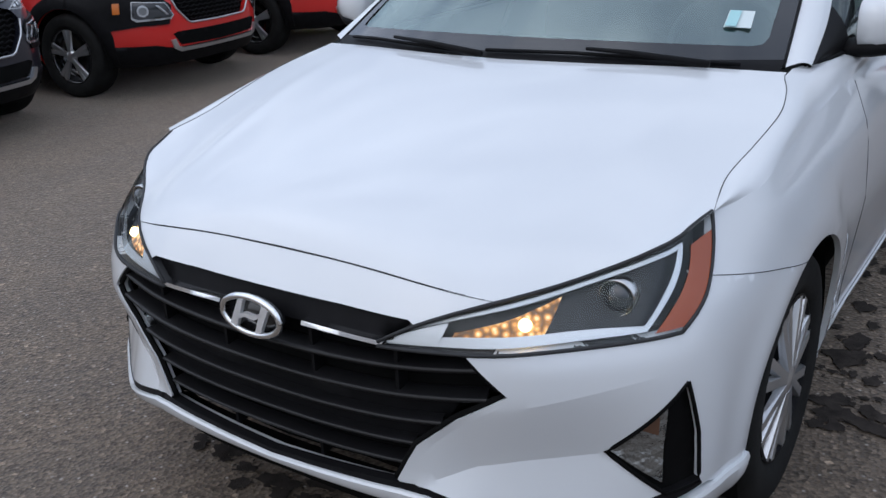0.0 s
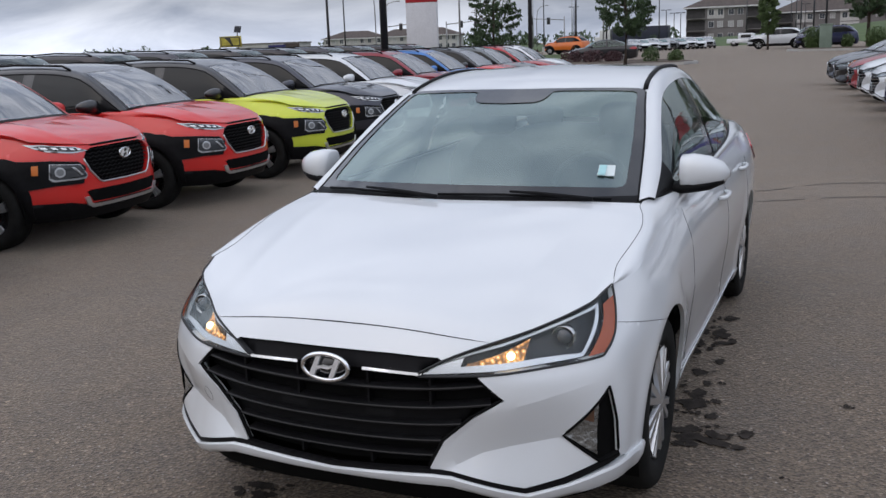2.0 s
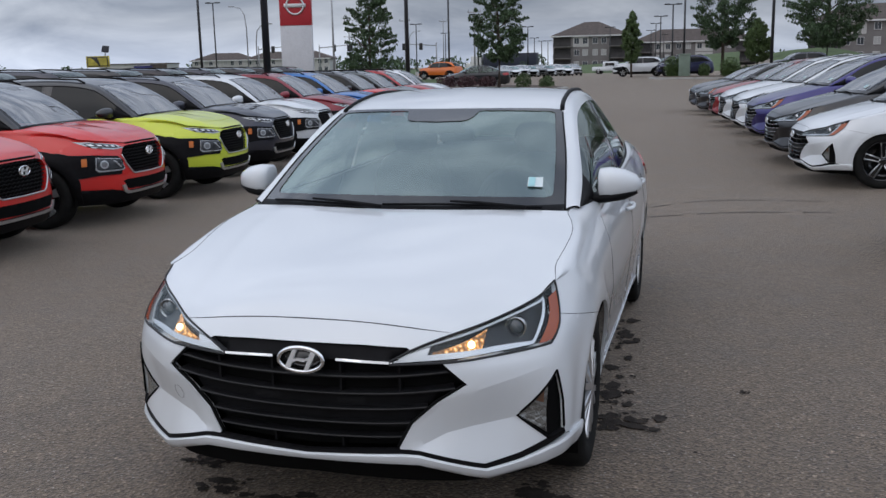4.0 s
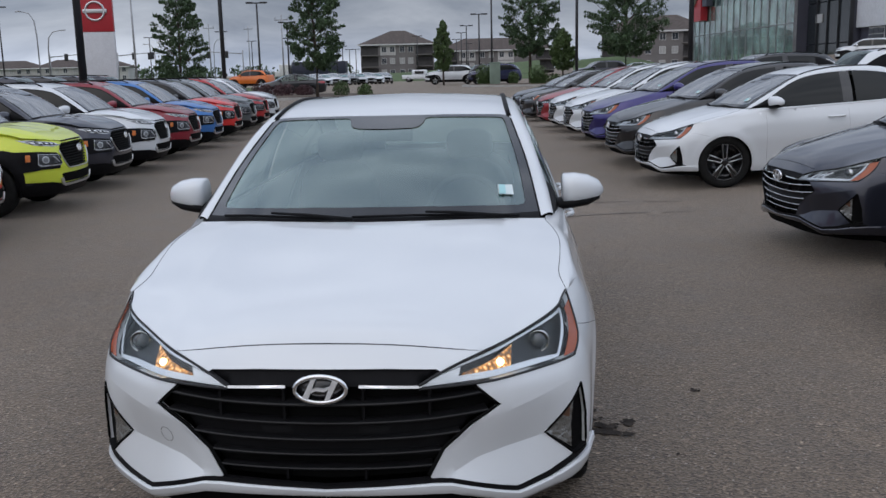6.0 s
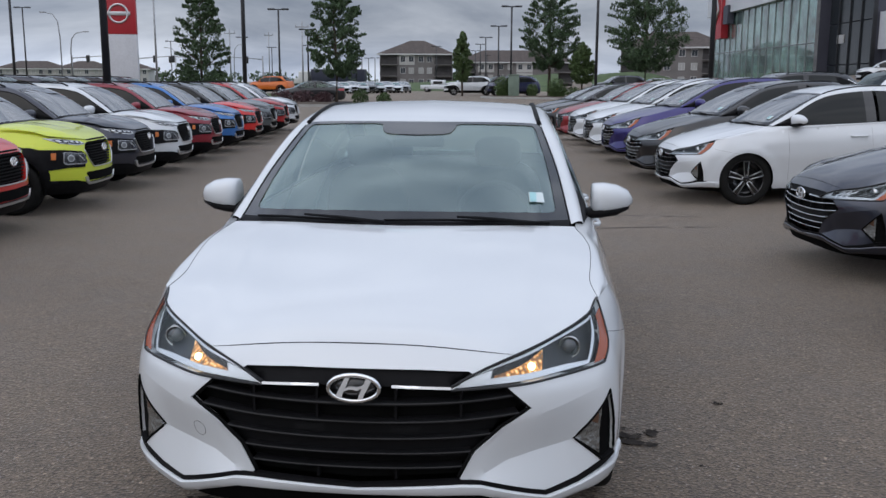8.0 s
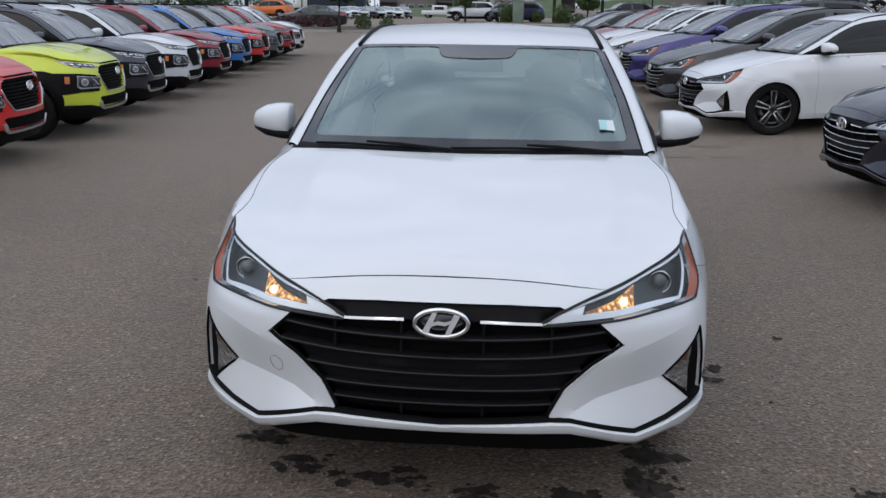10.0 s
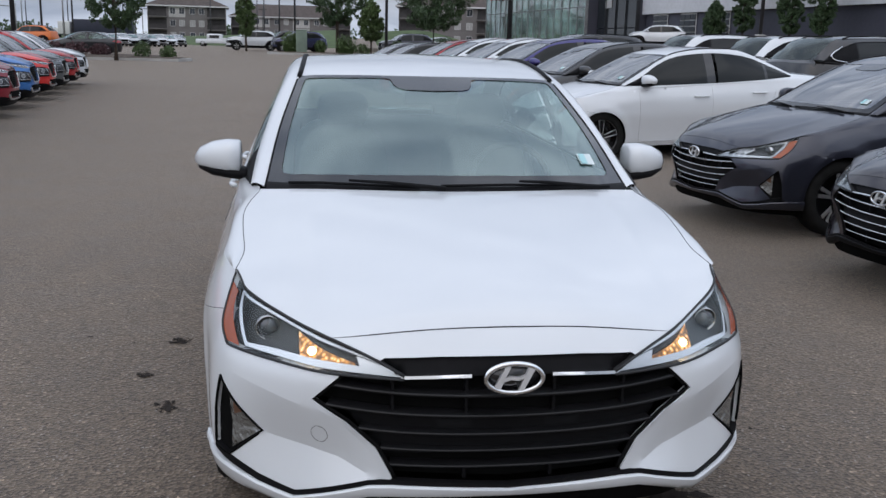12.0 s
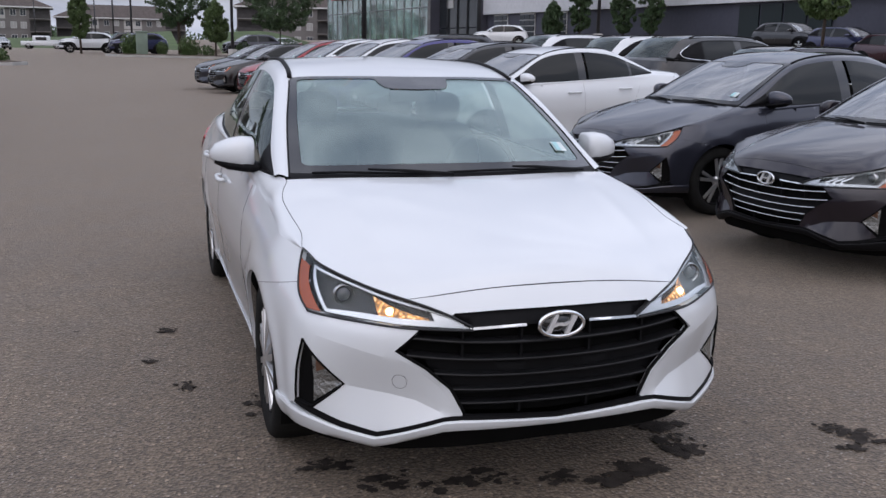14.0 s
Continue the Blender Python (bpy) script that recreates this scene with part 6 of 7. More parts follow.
    bm = coons(bmesh.new(), rg_low, deck, spline([(0, 3.98, 1.095), (0, 4.3, 1.09), (0, 4.56, 1.055)], 10), spline([(0.60, 3.85, 1.10), (0.665, 4.05, 1.075), (0.66, 4.30, 1.05)], 10), 12, 10)
    part("boot_lid", bm, paint_mat, root)
    bm = bmesh.new()
    tail_edge = [(0, 4.56, 1.055), (0.35, 4.53, 1.05), (0.66, 4.30, 1.05)]
    strip(bm, spline(tail_edge, 20), [tuple(sk.point(u, 0.985)) for u in np.linspace(sk.length, rb0 + 0.14, 20)], 3)
    strip(bm, [(0.66, 4.30, 1.05), (0.68, 4.1, 1.065), (0.735, 3.75, 1.065)], [(0.66, 4.30, 1.05), (0.665, 4.05, 1.08), (0.60, 3.85, 1.10)], 2)
    part("boot_edge", bm, paint_mat, root)

    # mirrors
    for s in (1, -1):
        mr = new("door_mirror"); mr.parent = root
        bm = loft_x(bmesh.new(), [(s * 0.815, 1.53, 1.075, 0.055, 0.052, 3.0), (s * 0.822, 1.525, 1.073, 0.075, 0.066, 3.0), (s * 0.87, 1.52, 1.073, 0.080, 0.070, 2.6), (s * 0.93, 1.535, 1.070, 0.072, 0.062, 2.4),
                                  (s * 0.980, 1.555, 1.063, 0.052, 0.044, 2.2), (s * 1.004, 1.57, 1.058, 0.02, 0.014, 2.0)])
        part("mirror_cap", bm, paint_mat, mr)
        bm = loft_x(bmesh.new(), [(s * 0.765, 1.50, 0.995, 0.06, 0.025, 2.4), (s * 0.815, 1.52, 1.006, 0.057, 0.028, 2.2), (s * 0.86, 1.525, 1.012, 0.075, 0.028, 2.6), (s * 0.93, 1.54, 1.020, 0.070, 0.026, 2.4), (s * 0.985, 1.56, 1.034, 0.045, 0.016, 2.2)])
        part("mirror_base", bm, M_TRIM, mr)
        bm = bmesh.new()
        box(bm, (s * 0.835, 1.585, 1.030), (s * 0.945, 1.598, 1.112), 0.006)
        part("mirror_glass", bm, M_REFLECTOR, mr)

    # wipers and cowl
    bm = bmesh.new()
    strip(bm, ws_low + np.array((0, -0.02, -0.006)), ws_low + np.array((0, 0.035, 0.020)), 3, 0.004, (0, 0, 1))
    part("cowl", bm, M_TRIM, root)

    def on_glass(x, v):
        p = np.array([np.interp(abs(x), ws_low[:, 0], ws_low[:, j]) for j in range(3)])
        q = np.array([np.interp(abs(x) * 0.82, ws_top[:, 0], ws_top[:, j]) for j in range(3)])
        r = p + (q - p) * v
        return (x, r[1] - 0.008, r[2] + 0.014)
    for pts, arm in (([(0.62, -0.003), (0.45, 0.012), (0.20, 0.024), (-0.06, 0.016)], [(0.56, -0.03), (0.35, 0.014), (0.24, 0.024)]),
                     ([(-0.14, 0.002), (-0.35, 0.018), (-0.50, 0.026), (-0.62, 0.020)], [(-0.05, -0.03), (-0.25, 0.008), (-0.40, 0.022)])):
        wp = new("wiper"); wp.parent = root
        tb = bmesh.new()
        tube(tb, [on_glass(x, v) for x, v in pts], 0.0055, 6)
        part("wiper_blade", tb, M_TRIM, wp)
        tb = bmesh.new()
        tube(tb, [tuple(np.array(on_glass(x, v)) + np.array((0, -0.006, 0.014))) for x, v in arm], [0.010, 0.007, 0.005], 6)
        part("wiper_arm", tb, M_TRIM, wp)

    # cabin
    cab = new("cabin"); cab.parent = root
    part("dashboard", coons(bmesh.new(), spline([(0, 1.06, 0.985), (0.66, 1.2, 0.97)], 6), spline([(0, 1.72, 0.93), (0.70, 1.70, 0.92)], 6), spline([(0, 1.06, 0.985), (0, 1.45, 1.005), (0, 1.72, 0.93)], 10), spline([(0.66, 1.2, 0.97), (0.7, 1.5, 0.985), (0.70, 1.70, 0.92)], 10), 8, 8), M_INTERIOR, cab)
    for x in (0.36, -0.36):
        part("seat_back", ellipsoid_shell(bmesh.new(), (x, 2.42, 0.80), (0.23, 0.10, 0.33), 3.2), M_FABRIC, cab)
        part("head_rest", ellipsoid_shell(bmesh.new(), (x, 2.50, 1.20), (0.13, 0.06, 0.09), 3.0), M_FABRIC, cab)
        part("seat_cushion", ellipsoid_shell(bmesh.new(), (x, 2.15, 0.50), (0.24, 0.28, 0.09), 3.2), M_FABRIC, cab)
    part("rear_bench", ellipsoid_shell(bmesh.new(), (0, 3.28, 0.78), (0.62, 0.14, 0.34), 4.0), M_FABRIC, cab)
    for x in (0.34, -0.34):
        part("rear_head_rest", ellipsoid_shell(bmesh.new(), (x, 3.38, 1.15), (0.12, 0.05, 0.07), 3.0), M_FABRIC, cab)
    bm = bmesh.new()
    ring = [Vector((0.37 + 0.18 * math.cos(a), 1.78 + 0.05 * math.sin(a), 0.93 + 0.17 * math.sin(a))) for a in (2 * math.pi * k / 24 for k in range(25))]
    tube(bm, ring, 0.015, 6, cap=False)
    part("steering_wheel", bm, M_INTERIOR, cab)
    part("rear_view_mirror", boxes(((-0.12, 1.78, 1.275), (0.12, 1.81, 1.335), 0.012)), M_TRIM, cab)
    part("floor_pan", boxes(((-0.72, 1.0, 0.19), (0.72, 4.3, 0.30), 0.02), ((-0.55, 0.18, 0.235), (0.55, 1.12, 0.70), 0.05), ((-0.60, 3.6, 0.30), (0.60, 4.35, 0.88), 0.05)), M_UNDER, root)
    # wheel wells
    for s in (1, -1):
        for cy in (0.88, 3.58):
            bm = bmesh.new()
            lathe(bm, [(0.02, s * 0.56), (0.365, s * 0.56), (0.365, s * 0.855)], 28, "x", (0, cy, 0.33))
            for v in list(bm.verts):
                if v.co.z < 0.16:
                    bm.verts.remove(v)
            part("wheel_well", bm, M_UNDER, root)
    return root


M_STICKER = material("pale_sticker", (0.62, 0.70, 0.70), 0.5)
M_BADGE = material("badge_silver", (0.80, 0.81, 0.82), 0.35, 0.5)
M_STICKERBLUE = material("teal_print", (0.36, 0.62, 0.64), 0.5)
M_GRILLEBAR = mottled("dark_grey_bar", (0.010, 0.010, 0.011), 0.36, scale=15, amount=0.15, bumps=0.02)
M_BEZEL = material("lamp_bezel", (0.70, 0.71, 0.72), 0.25, 0.6)
M_PROJ = material("projector_glass", (0.03, 0.035, 0.04), 0.03, 0, 1.0)
M_FOG = material("fog_glass", (0.22, 0.22, 0.21), 0.15, 0.6, 0.8)
M_FOGAMBER = material("fog_amber", (0.10, 0.05, 0.03), 0.2, 0, 0.5)
bump(M_FOG, noise_tex(M_FOG, 60.0, 3), 0.6, 0.02)
M_BULB = material("bulb", (1, 0.8, 0.5), 0.3)
bsdf(M_GRILLEBAR).inputs["Specular IOR Level"].default_value = 0.3
bsdf(M_BULB).inputs["Emission Color"].default_value = (1.0, 0.72, 0.32, 1)
bsdf(M_BULB).inputs["Emission Strength"].default_value = 6.0

sedan = build_sedan(M_WHITE)
for s in (1, -1):
    for cy in (0.88, 3.61):
        wheel(sedan, s * 0.768, cy, 0.318, "cover")

# ---- small crossover ----
def glasshouse(root, G, paint_mat, roof_mat):
    """Windscreen, roof, pillars, side panes and rear window from a table of curves."""
    ws_low, ws_top, rail, upper, inner = (spline(G[k], 240 if k in ("rail", "upper", "inner") else 30) for k in ("ws_low", "ws_top", "rail", "upper", "inner"))
    y0, y1 = G["upper"][0][1], G["upper"][-1][1]
    cut1 = int(np.argmin(abs(rail[:, 1] - G["ws_top"][-1][1])))
    cut2 = int(np.argmin(abs(rail[:, 1] - G["roof_rear"][-1][1])))
    mid = spline([G["ws_low"][0], tuple((np.array(G["ws_low"][0]) + np.array(G["ws_top"][0])) / 2 + np.array((0, -0.01, 0.02))), G["ws_top"][0]], 20)
    edge = lambda u, v: u > 0.94 or v < 0.06 or v > 0.96 or (u < 0.2 and v > 0.87)
    lift = lambda u, v: (0, -0.012 * (1 - u * u) * math.sin(math.pi * v), 0.02 * math.sin(math.pi * v) * (1 - u * u))
    g = part("windscreen", coons(bmesh.new(), ws_low, ws_top, mid, rail[:cut1 + 1], 20, 24, lift, skip=edge), M_BRIGHTSHIELD, root)
    g.visible_shadow = False
    part("windscreen_band", coons(bmesh.new(), ws_low, ws_top, mid, rail[:cut1 + 1], 20, 24, lift, skip=lambda u, v: not edge(u, v)), M_GLOSSBLACK, g)
    ya = np.linspace(y0, y1, 60)
    at = lambda c, yy: np.stack([np.interp(yy, c[:, 1], c[:, j]) for j in range(3)], 1)
    up = at(upper, ya)
    part("pillar", strip(bmesh.new(), up, at(rail, np.linspace(G["rail"][0][1], G["rail"][-1][1], 60)), 4, 0.012, (0.6, 0, 0.8)), roof_mat, root)
    rear = spline(G["roof_rear"], 16)
    part("roof", coons(bmesh.new(), ws_top, rear, spline(G["roof_mid"], 20), rail[cut1:cut2 + 1], 14, 16), roof_mat, root)
    low = spline(G["rg_low"], 16)
    rgm = spline([G["roof_rear"][0], tuple((np.array(G["roof_rear"][0]) + np.array(G["rg_low"][0])) / 2 + np.array((0, 0.05, 0.03))), G["rg_low"][0]], 12)
    r = part("rear_window", coons(bmesh.new(), rear, low, rgm, rail[cut2:], 10, 10), M_SIDEGLASS, root)
    r.visible_shadow = False
    lower = at(inner, ya)
    lower[:, 1] = ya
    for nm, a, b, mt in G["panes"]:
        yy = np.linspace(a - 0.01, b + 0.01, 14)
        lo = at(inner, yy); lo[:, 1] = yy
        for s in (1, -1):
            ob = part(nm, strip(bmesh.new(), lo, at(upper, yy), 5, 0.015, (1, 0, 0.2), sides=(s,)), mt, root)
            ob.visible_shadow = mt is not M_SIDEGLASS
    part("window_trim", seam(seam(bmesh.new(), [tuple(p) for p in lower[::3]], 0.009), [tuple(p) for p in up[::3]], 0.008), M_TRIM, root)
    part("cowl", strip(bmesh.new(), ws_low + np.array((0, -0.02, -0.006)), ws_low + np.array((0, 0.04, 0.022)), 2, 0.004, (0, 0, 1)), M_TRIM, root)
    return dict(ws_low=ws_low, inner=inner)


def cabin(root, y_dash, y_seat, y_bench, zb):
    cab = new("cabin"); cab.parent = root
    part("dashboard", boxes(((-0.66, y_dash, zb - 0.25), (0.66, y_dash + 0.55, zb - 0.02), 0.08)), M_INTERIOR, cab)
    for x in (0.36, -0.36):
        part("seat_back", ellipsoid_shell(bmesh.new(), (x, y_seat, zb - 0.18), (0.23, 0.10, 0.33), 3.2, 14, 8), M_FABRIC, cab)
        part("head_rest", ellipsoid_shell(bmesh.new(), (x, y_seat + 0.07, zb + 0.21), (0.13, 0.06, 0.09), 3.0, 12, 8), M_FABRIC, cab)
    part("rear_bench", ellipsoid_shell(bmesh.new(), (0, y_bench, zb - 0.16), (0.60, 0.13, 0.34), 4.0, 14, 8), M_FABRIC, cab)
    part("steering_wheel", tube(bmesh.new(), [Vector((0.37 + 0.18 * math.cos(a), y_dash + 0.62 + 0.05 * math.sin(a), zb - 0.05 + 0.17 * math.sin(a))) for a in (2 * math.pi * k / 18 for k in range(19))], 0.015, 5, cap=False), M_INTERIOR, cab)
    part("rear_view_mirror", boxes(((-0.12, y_dash + 0.68, zb + 0.29), (0.12, y_dash + 0.71, zb + 0.35), 0.012)), M_TRIM, cab)


def door_mirrors(root, x0, y, z, paint_mat):
    for s in (1, -1):
        mr = new("door_mirror"); mr.parent = root
        part("mirror_cap", loft_x(bmesh.new(), [(s * (x0 + dx), y + dy, z + dz, hy, hz, pw) for dx, dy, dz, hy, hz, pw in (
            (0.0, 0.0, 0.0, 0.055, 0.052, 3.0), (0.008, -0.005, 0, 0.078, 0.066, 3.0), (0.07, -0.01, 0, 0.082, 0.070, 2.6), (0.14, 0.005, -0.004, 0.07, 0.060, 2.4), (0.19, 0.025, -0.008, 0.05, 0.042, 2.2), (0.205, 0.035, -0.01, 0.02, 0.012, 2.0))]), paint_mat, mr)
        part("mirror_base", loft_x(bmesh.new(), [(s * (x0 - 0.05), y - 0.03, z - 0.08, 0.06, 0.025, 2.4), (s * (x0 + 0.02), y, z - 0.064, 0.06, 0.02, 2.4), (s * (x0 + 0.15), y + 0.01, z - 0.052, 0.06, 0.016, 2.4)]), M_TRIM, mr)


def badge(root, x, y, z, k=1.0):
    b = new("badge"); b.parent = root
    part("badge_ring", tube(bmesh.new(), [(x + 0.080 * k * math.cos(a), y, z + 0.0415 * k * math.sin(a)) for a in (2 * math.pi * i / 28 for i in range(29))], 0.0075 * k, 6, cap=False), M_CHROME, b)
    for lp in ([(-0.056, -0.025), (-0.039, -0.031), (-0.012, 0.034), (-0.027, 0.033)], [(0.056, 0.025), (0.039, 0.031), (0.012, -0.034), (0.027, -0.033)], [(-0.036, -0.008), (0.034, 0.001), (0.036, 0.010), (-0.034, 0.0)]):
        part("badge_bar", prism(bmesh.new(), [(x + k * a, z + k * c) for a, c in lp], y - 0.008, y + 0.006, 1), M_BADGE, b, smooth=False)


def wheel_wells(root, ys, r, xin, xout, zc):
    for s in (1, -1):
        for cy in ys:
            bm = lathe(bmesh.new(), [(0.02, s * xin), (r, s * xin), (r, s * xout)], 24, "x", (0, cy, zc))
            for v in list(bm.verts):
                if v.co.z < 0.16:
                    bm.verts.remove(v)
            part("wheel_well", bm, M_UNDER, root)


def build_crossover(paint_mat, roof_mat):
    root = thing("crossover", "small crossover with black wheel arch cladding", "car")
    plan = [(0, 0.02), (0.2, 0.024), (0.38, 0.045), (0.52, 0.085), (0.64, 0.16), (0.74, 0.27), (0.81, 0.40), (0.855, 0.58), (0.88, 0.85), (0.892, 1.3), (0.898, 2.0), (0.895, 2.7), (0.885, 3.2), (0.85, 3.65), (0.76, 3.95), (0.6, 4.08), (0.3, 4.15), (0, 4.165)]
    front = [(0.18, 0.12), (0.28, 0.05), (0.36, 0.01), (0.45, 0.0), (0.55, 0.0), (0.70, 0.012), (0.80, 0.035), (0.86, 0.065), (0.90, 0.105), (0.95, 0.18)]
    corner = [(0.18, 0.12), (0.30, 0.04), (0.42, 0.01), (0.52, 0.0), (0.70, 0.01), (0.78, 0.03), (0.86, 0.07), (0.93, 0.12), (1.0, 0.18)]
    side = [(0.18, 0.12), (0.26, 0.06), (0.40, 0.035), (0.55, 0.01), (0.70, 0.0), (0.80, 0.01), (0.90, 0.03), (1.0, 0.07), (1.1, 0.11)]
    rear = [(0.18, 0.14), (0.30, 0.05), (0.45, 0.0), (0.60, 0.0), (0.80, 0.05), (1.0, 0.10), (1.1, 0.14)]

    def extra(x, y, z):
        d = 0.0
        for cy in (0.83, 3.43):
            if x > 0.72:
                d -= 0.020 * math.exp(-((math.hypot(y - cy, z - 0.335) - 0.40) / 0.07) ** 2)
        return d
    sk = Skin(plan, [(0, front), (0.45, front), (1.0, corner), (2.0, side), (3.9, side), (4.9, rear), (6, rear)], extra)
    F = lambda x, z, y=None: (sk.find(x, y, z), z)
    S = lambda y, z: (sk.side_u(y), z)
    T = F(0.735, 0.930, 0.42)
    grille = [(0, 0.850), F(0.35, 0.846), F(0.425, 0.825), F(0.475, 0.760), F(0.44, 0.660), F(0.355, 0.560), F(0.32, 0.545), (0, 0.54)]
    crest = spline([(0.42, 0.930), (0.55, 0.95), (0.8, 0.975), (1.1, 0.99), (1.5, 1.0), (2.2, 1.01), (3.0, 1.035), (3.6, 1.06), (3.9, 1.07)], 40)
    crest_uz = [(T[0] + (sk.side_u(max(y, 0.58)) - T[0]) * min(1, (y - 0.42) / 0.16), z) for y, z in crest]
    crest_at = lambda a, b: ([C(a)] if a > 0.6 else []) + [p for p, (y, z) in zip(crest_uz, crest) if a + 0.01 < y < b - 0.01] + [C(b)]
    C = lambda y: S(y, float(np.interp(y, crest[:, 0], crest[:, 1])))
    US = lambda pts: [S(y, z) for y, z in pts]
    af = arc(0.83, 0.335, 0.365, 195, 100)
    ab = arc(0.83, 0.335, 0.365, 100, -15)
    ar = arc(3.43, 0.335, 0.365, 195, -15, 24)
    hood_front = [(0, 0.872), F(0.30, 0.872), F(0.42, 0.882), F(0.58, 0.905), T]
    seam_u = sk.side_u(0.60)
    bm = skin_panel(bmesh.new(), sk, [(0, 0.36), F(0.5, 0.36), F(0.7, 0.38), S(0.50, 0.40)] + US(af)[4:] + [(seam_u + 0.06, 0.80), T] + hood_front[::-1][1:] + grille, step=0.045, depth=0.04, mirror=True, edge_step=0.03)
    part("front_bumper", bm, paint_mat, root)
    g = part("grille", skin_panel(bmesh.new(), sk, grille, step=0.06, proud=-0.05, depth=0.0, mirror=True), M_UNDER, root)
    # lattice of the grille
    for k in range(9):
        z = 0.565 + 0.033 * k
        bm = bmesh.new()
        um = 0.32 + 0.15 * min(1, max(0, (z - 0.56) / 0.17)) - max(0, z - 0.78) * 0.7
        tube(bm, [sk.point(u, z + 0.006 * (1 if i % 2 else -1), -0.02) for i, u in enumerate(np.linspace(-um, um, 25))], 0.006, 5)
        part("grille_bar", bm, M_TRIM, g)
    low = [F(0.475, 0.760), F(0.44, 0.660), F(0.355, 0.560), F(0.32, 0.545), (0, 0.54)]
    part("grille_frame", seam(bmesh.new(), [sk.point(u, z, 0.004) for u, z in polyline(low, 0.04)], 0.008), M_SATIN, g, "silver lower grille frame")
    part("bonnet_slot", skin_panel(bmesh.new(), sk, [(0, 0.862), F(0.34, 0.860), F(0.36, 0.872), (0, 0.874)], step=0.05, proud=0.003, depth=0.01, mirror=True), M_UNDER, root)
    badge(root, 0, 0.008, 0.765, 1.0)
    # lower intake and skid plate
    part("intake", skin_panel(bmesh.new(), sk, [(0, 0.375), F(0.44, 0.385), F(0.50, 0.475), F(0.46, 0.49), (0, 0.485)], step=0.05, proud=0.004, depth=0.01, mirror=True), M_UNDER, root)
    part("skid_plate", skin_panel(bmesh.new(), sk, [(0, 0.332), F(0.44, 0.332), F(0.50, 0.362), F(0.525, 0.43), F(0.49, 0.437), F(0.465, 0.378), F(0.43, 0.362), (0, 0.358)], step=0.04, proud=0.02, depth=0.03, mirror=True), M_SATIN, root, "silver skid plate under the bumper")
    part("undertray", skin_panel(bmesh.new(), sk, [(0, 0.24), (0.75, 0.235), S(0.48, 0.24), S(0.48, 0.41), F(0.62, 0.40), F(0.50, 0.37), (0, 0.37)], step=0.06, proud=0.007, depth=0.03, mirror=True), M_TRIM, root)
    for s in (1, -1):
        M = lambda lp: [(s * u, z) for u, z in lp]
        # upper running light
        h = new("running_light"); h.parent = root
        drl = [F(0.405, 0.826), F(0.50, 0.868), F(0.70, 0.902, 0.33), F(0.785, 0.908, 0.48), F(0.70, 0.842, 0.29), F(0.54, 0.815)]
        part("lamp_body", skin_panel(bmesh.new(), sk, M(drl), step=0.03, proud=0.006, depth=0.02), M_LAMPGREY, h)
        inn = [F(0.43, 0.832), F(0.51, 0.863), F(0.70, 0.895, 0.33), F(0.735, 0.892, 0.40), F(0.69, 0.856, 0.29), F(0.54, 0.829)]
        part("lamp_lens", skin_panel(bmesh.new(), sk, M(inn), step=0.03, proud=0.009, depth=0.004), M_LAMPDARK, h)
        bm = bmesh.new()
        for x0 in (0.48, 0.53, 0.58, 0.63, 0.68):
            zc = 0.845 + (x0 - 0.48) * 0.14
            skin_panel(bm, sk, M([F(x0 - 0.016, zc - 0.010), F(x0 + 0.012, zc - 0.006), F(x0 + 0.018, zc + 0.011), F(x0 - 0.010, zc + 0.007)]), step=0.03, proud=0.0115, depth=0.002)
        part("lamp_strip", bm, M_BEZEL, h)
        # cladding with the main lamp in it
        c = part("lamp_cladding", skin_panel(bmesh.new(), sk, M([F(0.478, 0.695), F(0.53, 0.745), F(0.70, 0.768), S(0.46, 0.775), S(0.60, 0.800)] + US(arc(0.83, 0.335, 0.49, 108, 90, 3)) + US(arc(0.83, 0.335, 0.368, 95, 190, 10)) + [(u - 0.11, z) for u, z in US(arc(0.83, 0.335, 0.368, 190, 148, 5))] + [F(0.70, 0.555), F(0.52, 0.555)]), step=0.04, proud=0.010, depth=0.02), M_TRIM, root, "black plastic cladding round the lamp")
        hl = new("headlight"); hl.parent = root
        q = [F(0.52, 0.720), F(0.71, 0.742), F(0.73, 0.615), F(0.71, 0.590), F(0.50, 0.592), F(0.475, 0.620)]
        part("lamp_frame", skin_panel(bmesh.new(), sk, M(q), step=0.03, proud=0.014, depth=0.01), M_LAMPGREY, hl, "grey lamp frame")
        q2 = [F(0.525, 0.716), F(0.706, 0.738), F(0.724, 0.626), F(0.70, 0.606), F(0.505, 0.607), F(0.485, 0.624)]
        part("lamp_body", skin_panel(bmesh.new(), sk, M(q2), step=0.03, proud=0.017, depth=0.004), M_LAMPDARK, hl)
        u, z = F(0.668, 0.668)
        rim, eye = ([(s * (u + r * math.cos(a)), z + r * math.sin(a)) for a in (2 * math.pi * k / 16 for k in range(16))] for r in (0.044, 0.030))
        part("reflector_bowl", skin_panel(bmesh.new(), sk, rim, [eye], step=0.02, proud=0.021, depth=0.004), M_LAMPGREY, hl)
        part("lamp_lens", skin_panel(bmesh.new(), sk, eye, step=0.02, proud=0.020, depth=0.002), M_LAMPSMOKE, hl)
        part("lamp_strip", skin_panel(bmesh.new(), sk, M([F(0.515, 0.63), F(0.535, 0.63), F(0.592, 0.705), F(0.570, 0.703)]), step=0.03, proud=0.021, depth=0.003), M_LAMPGREY, hl)
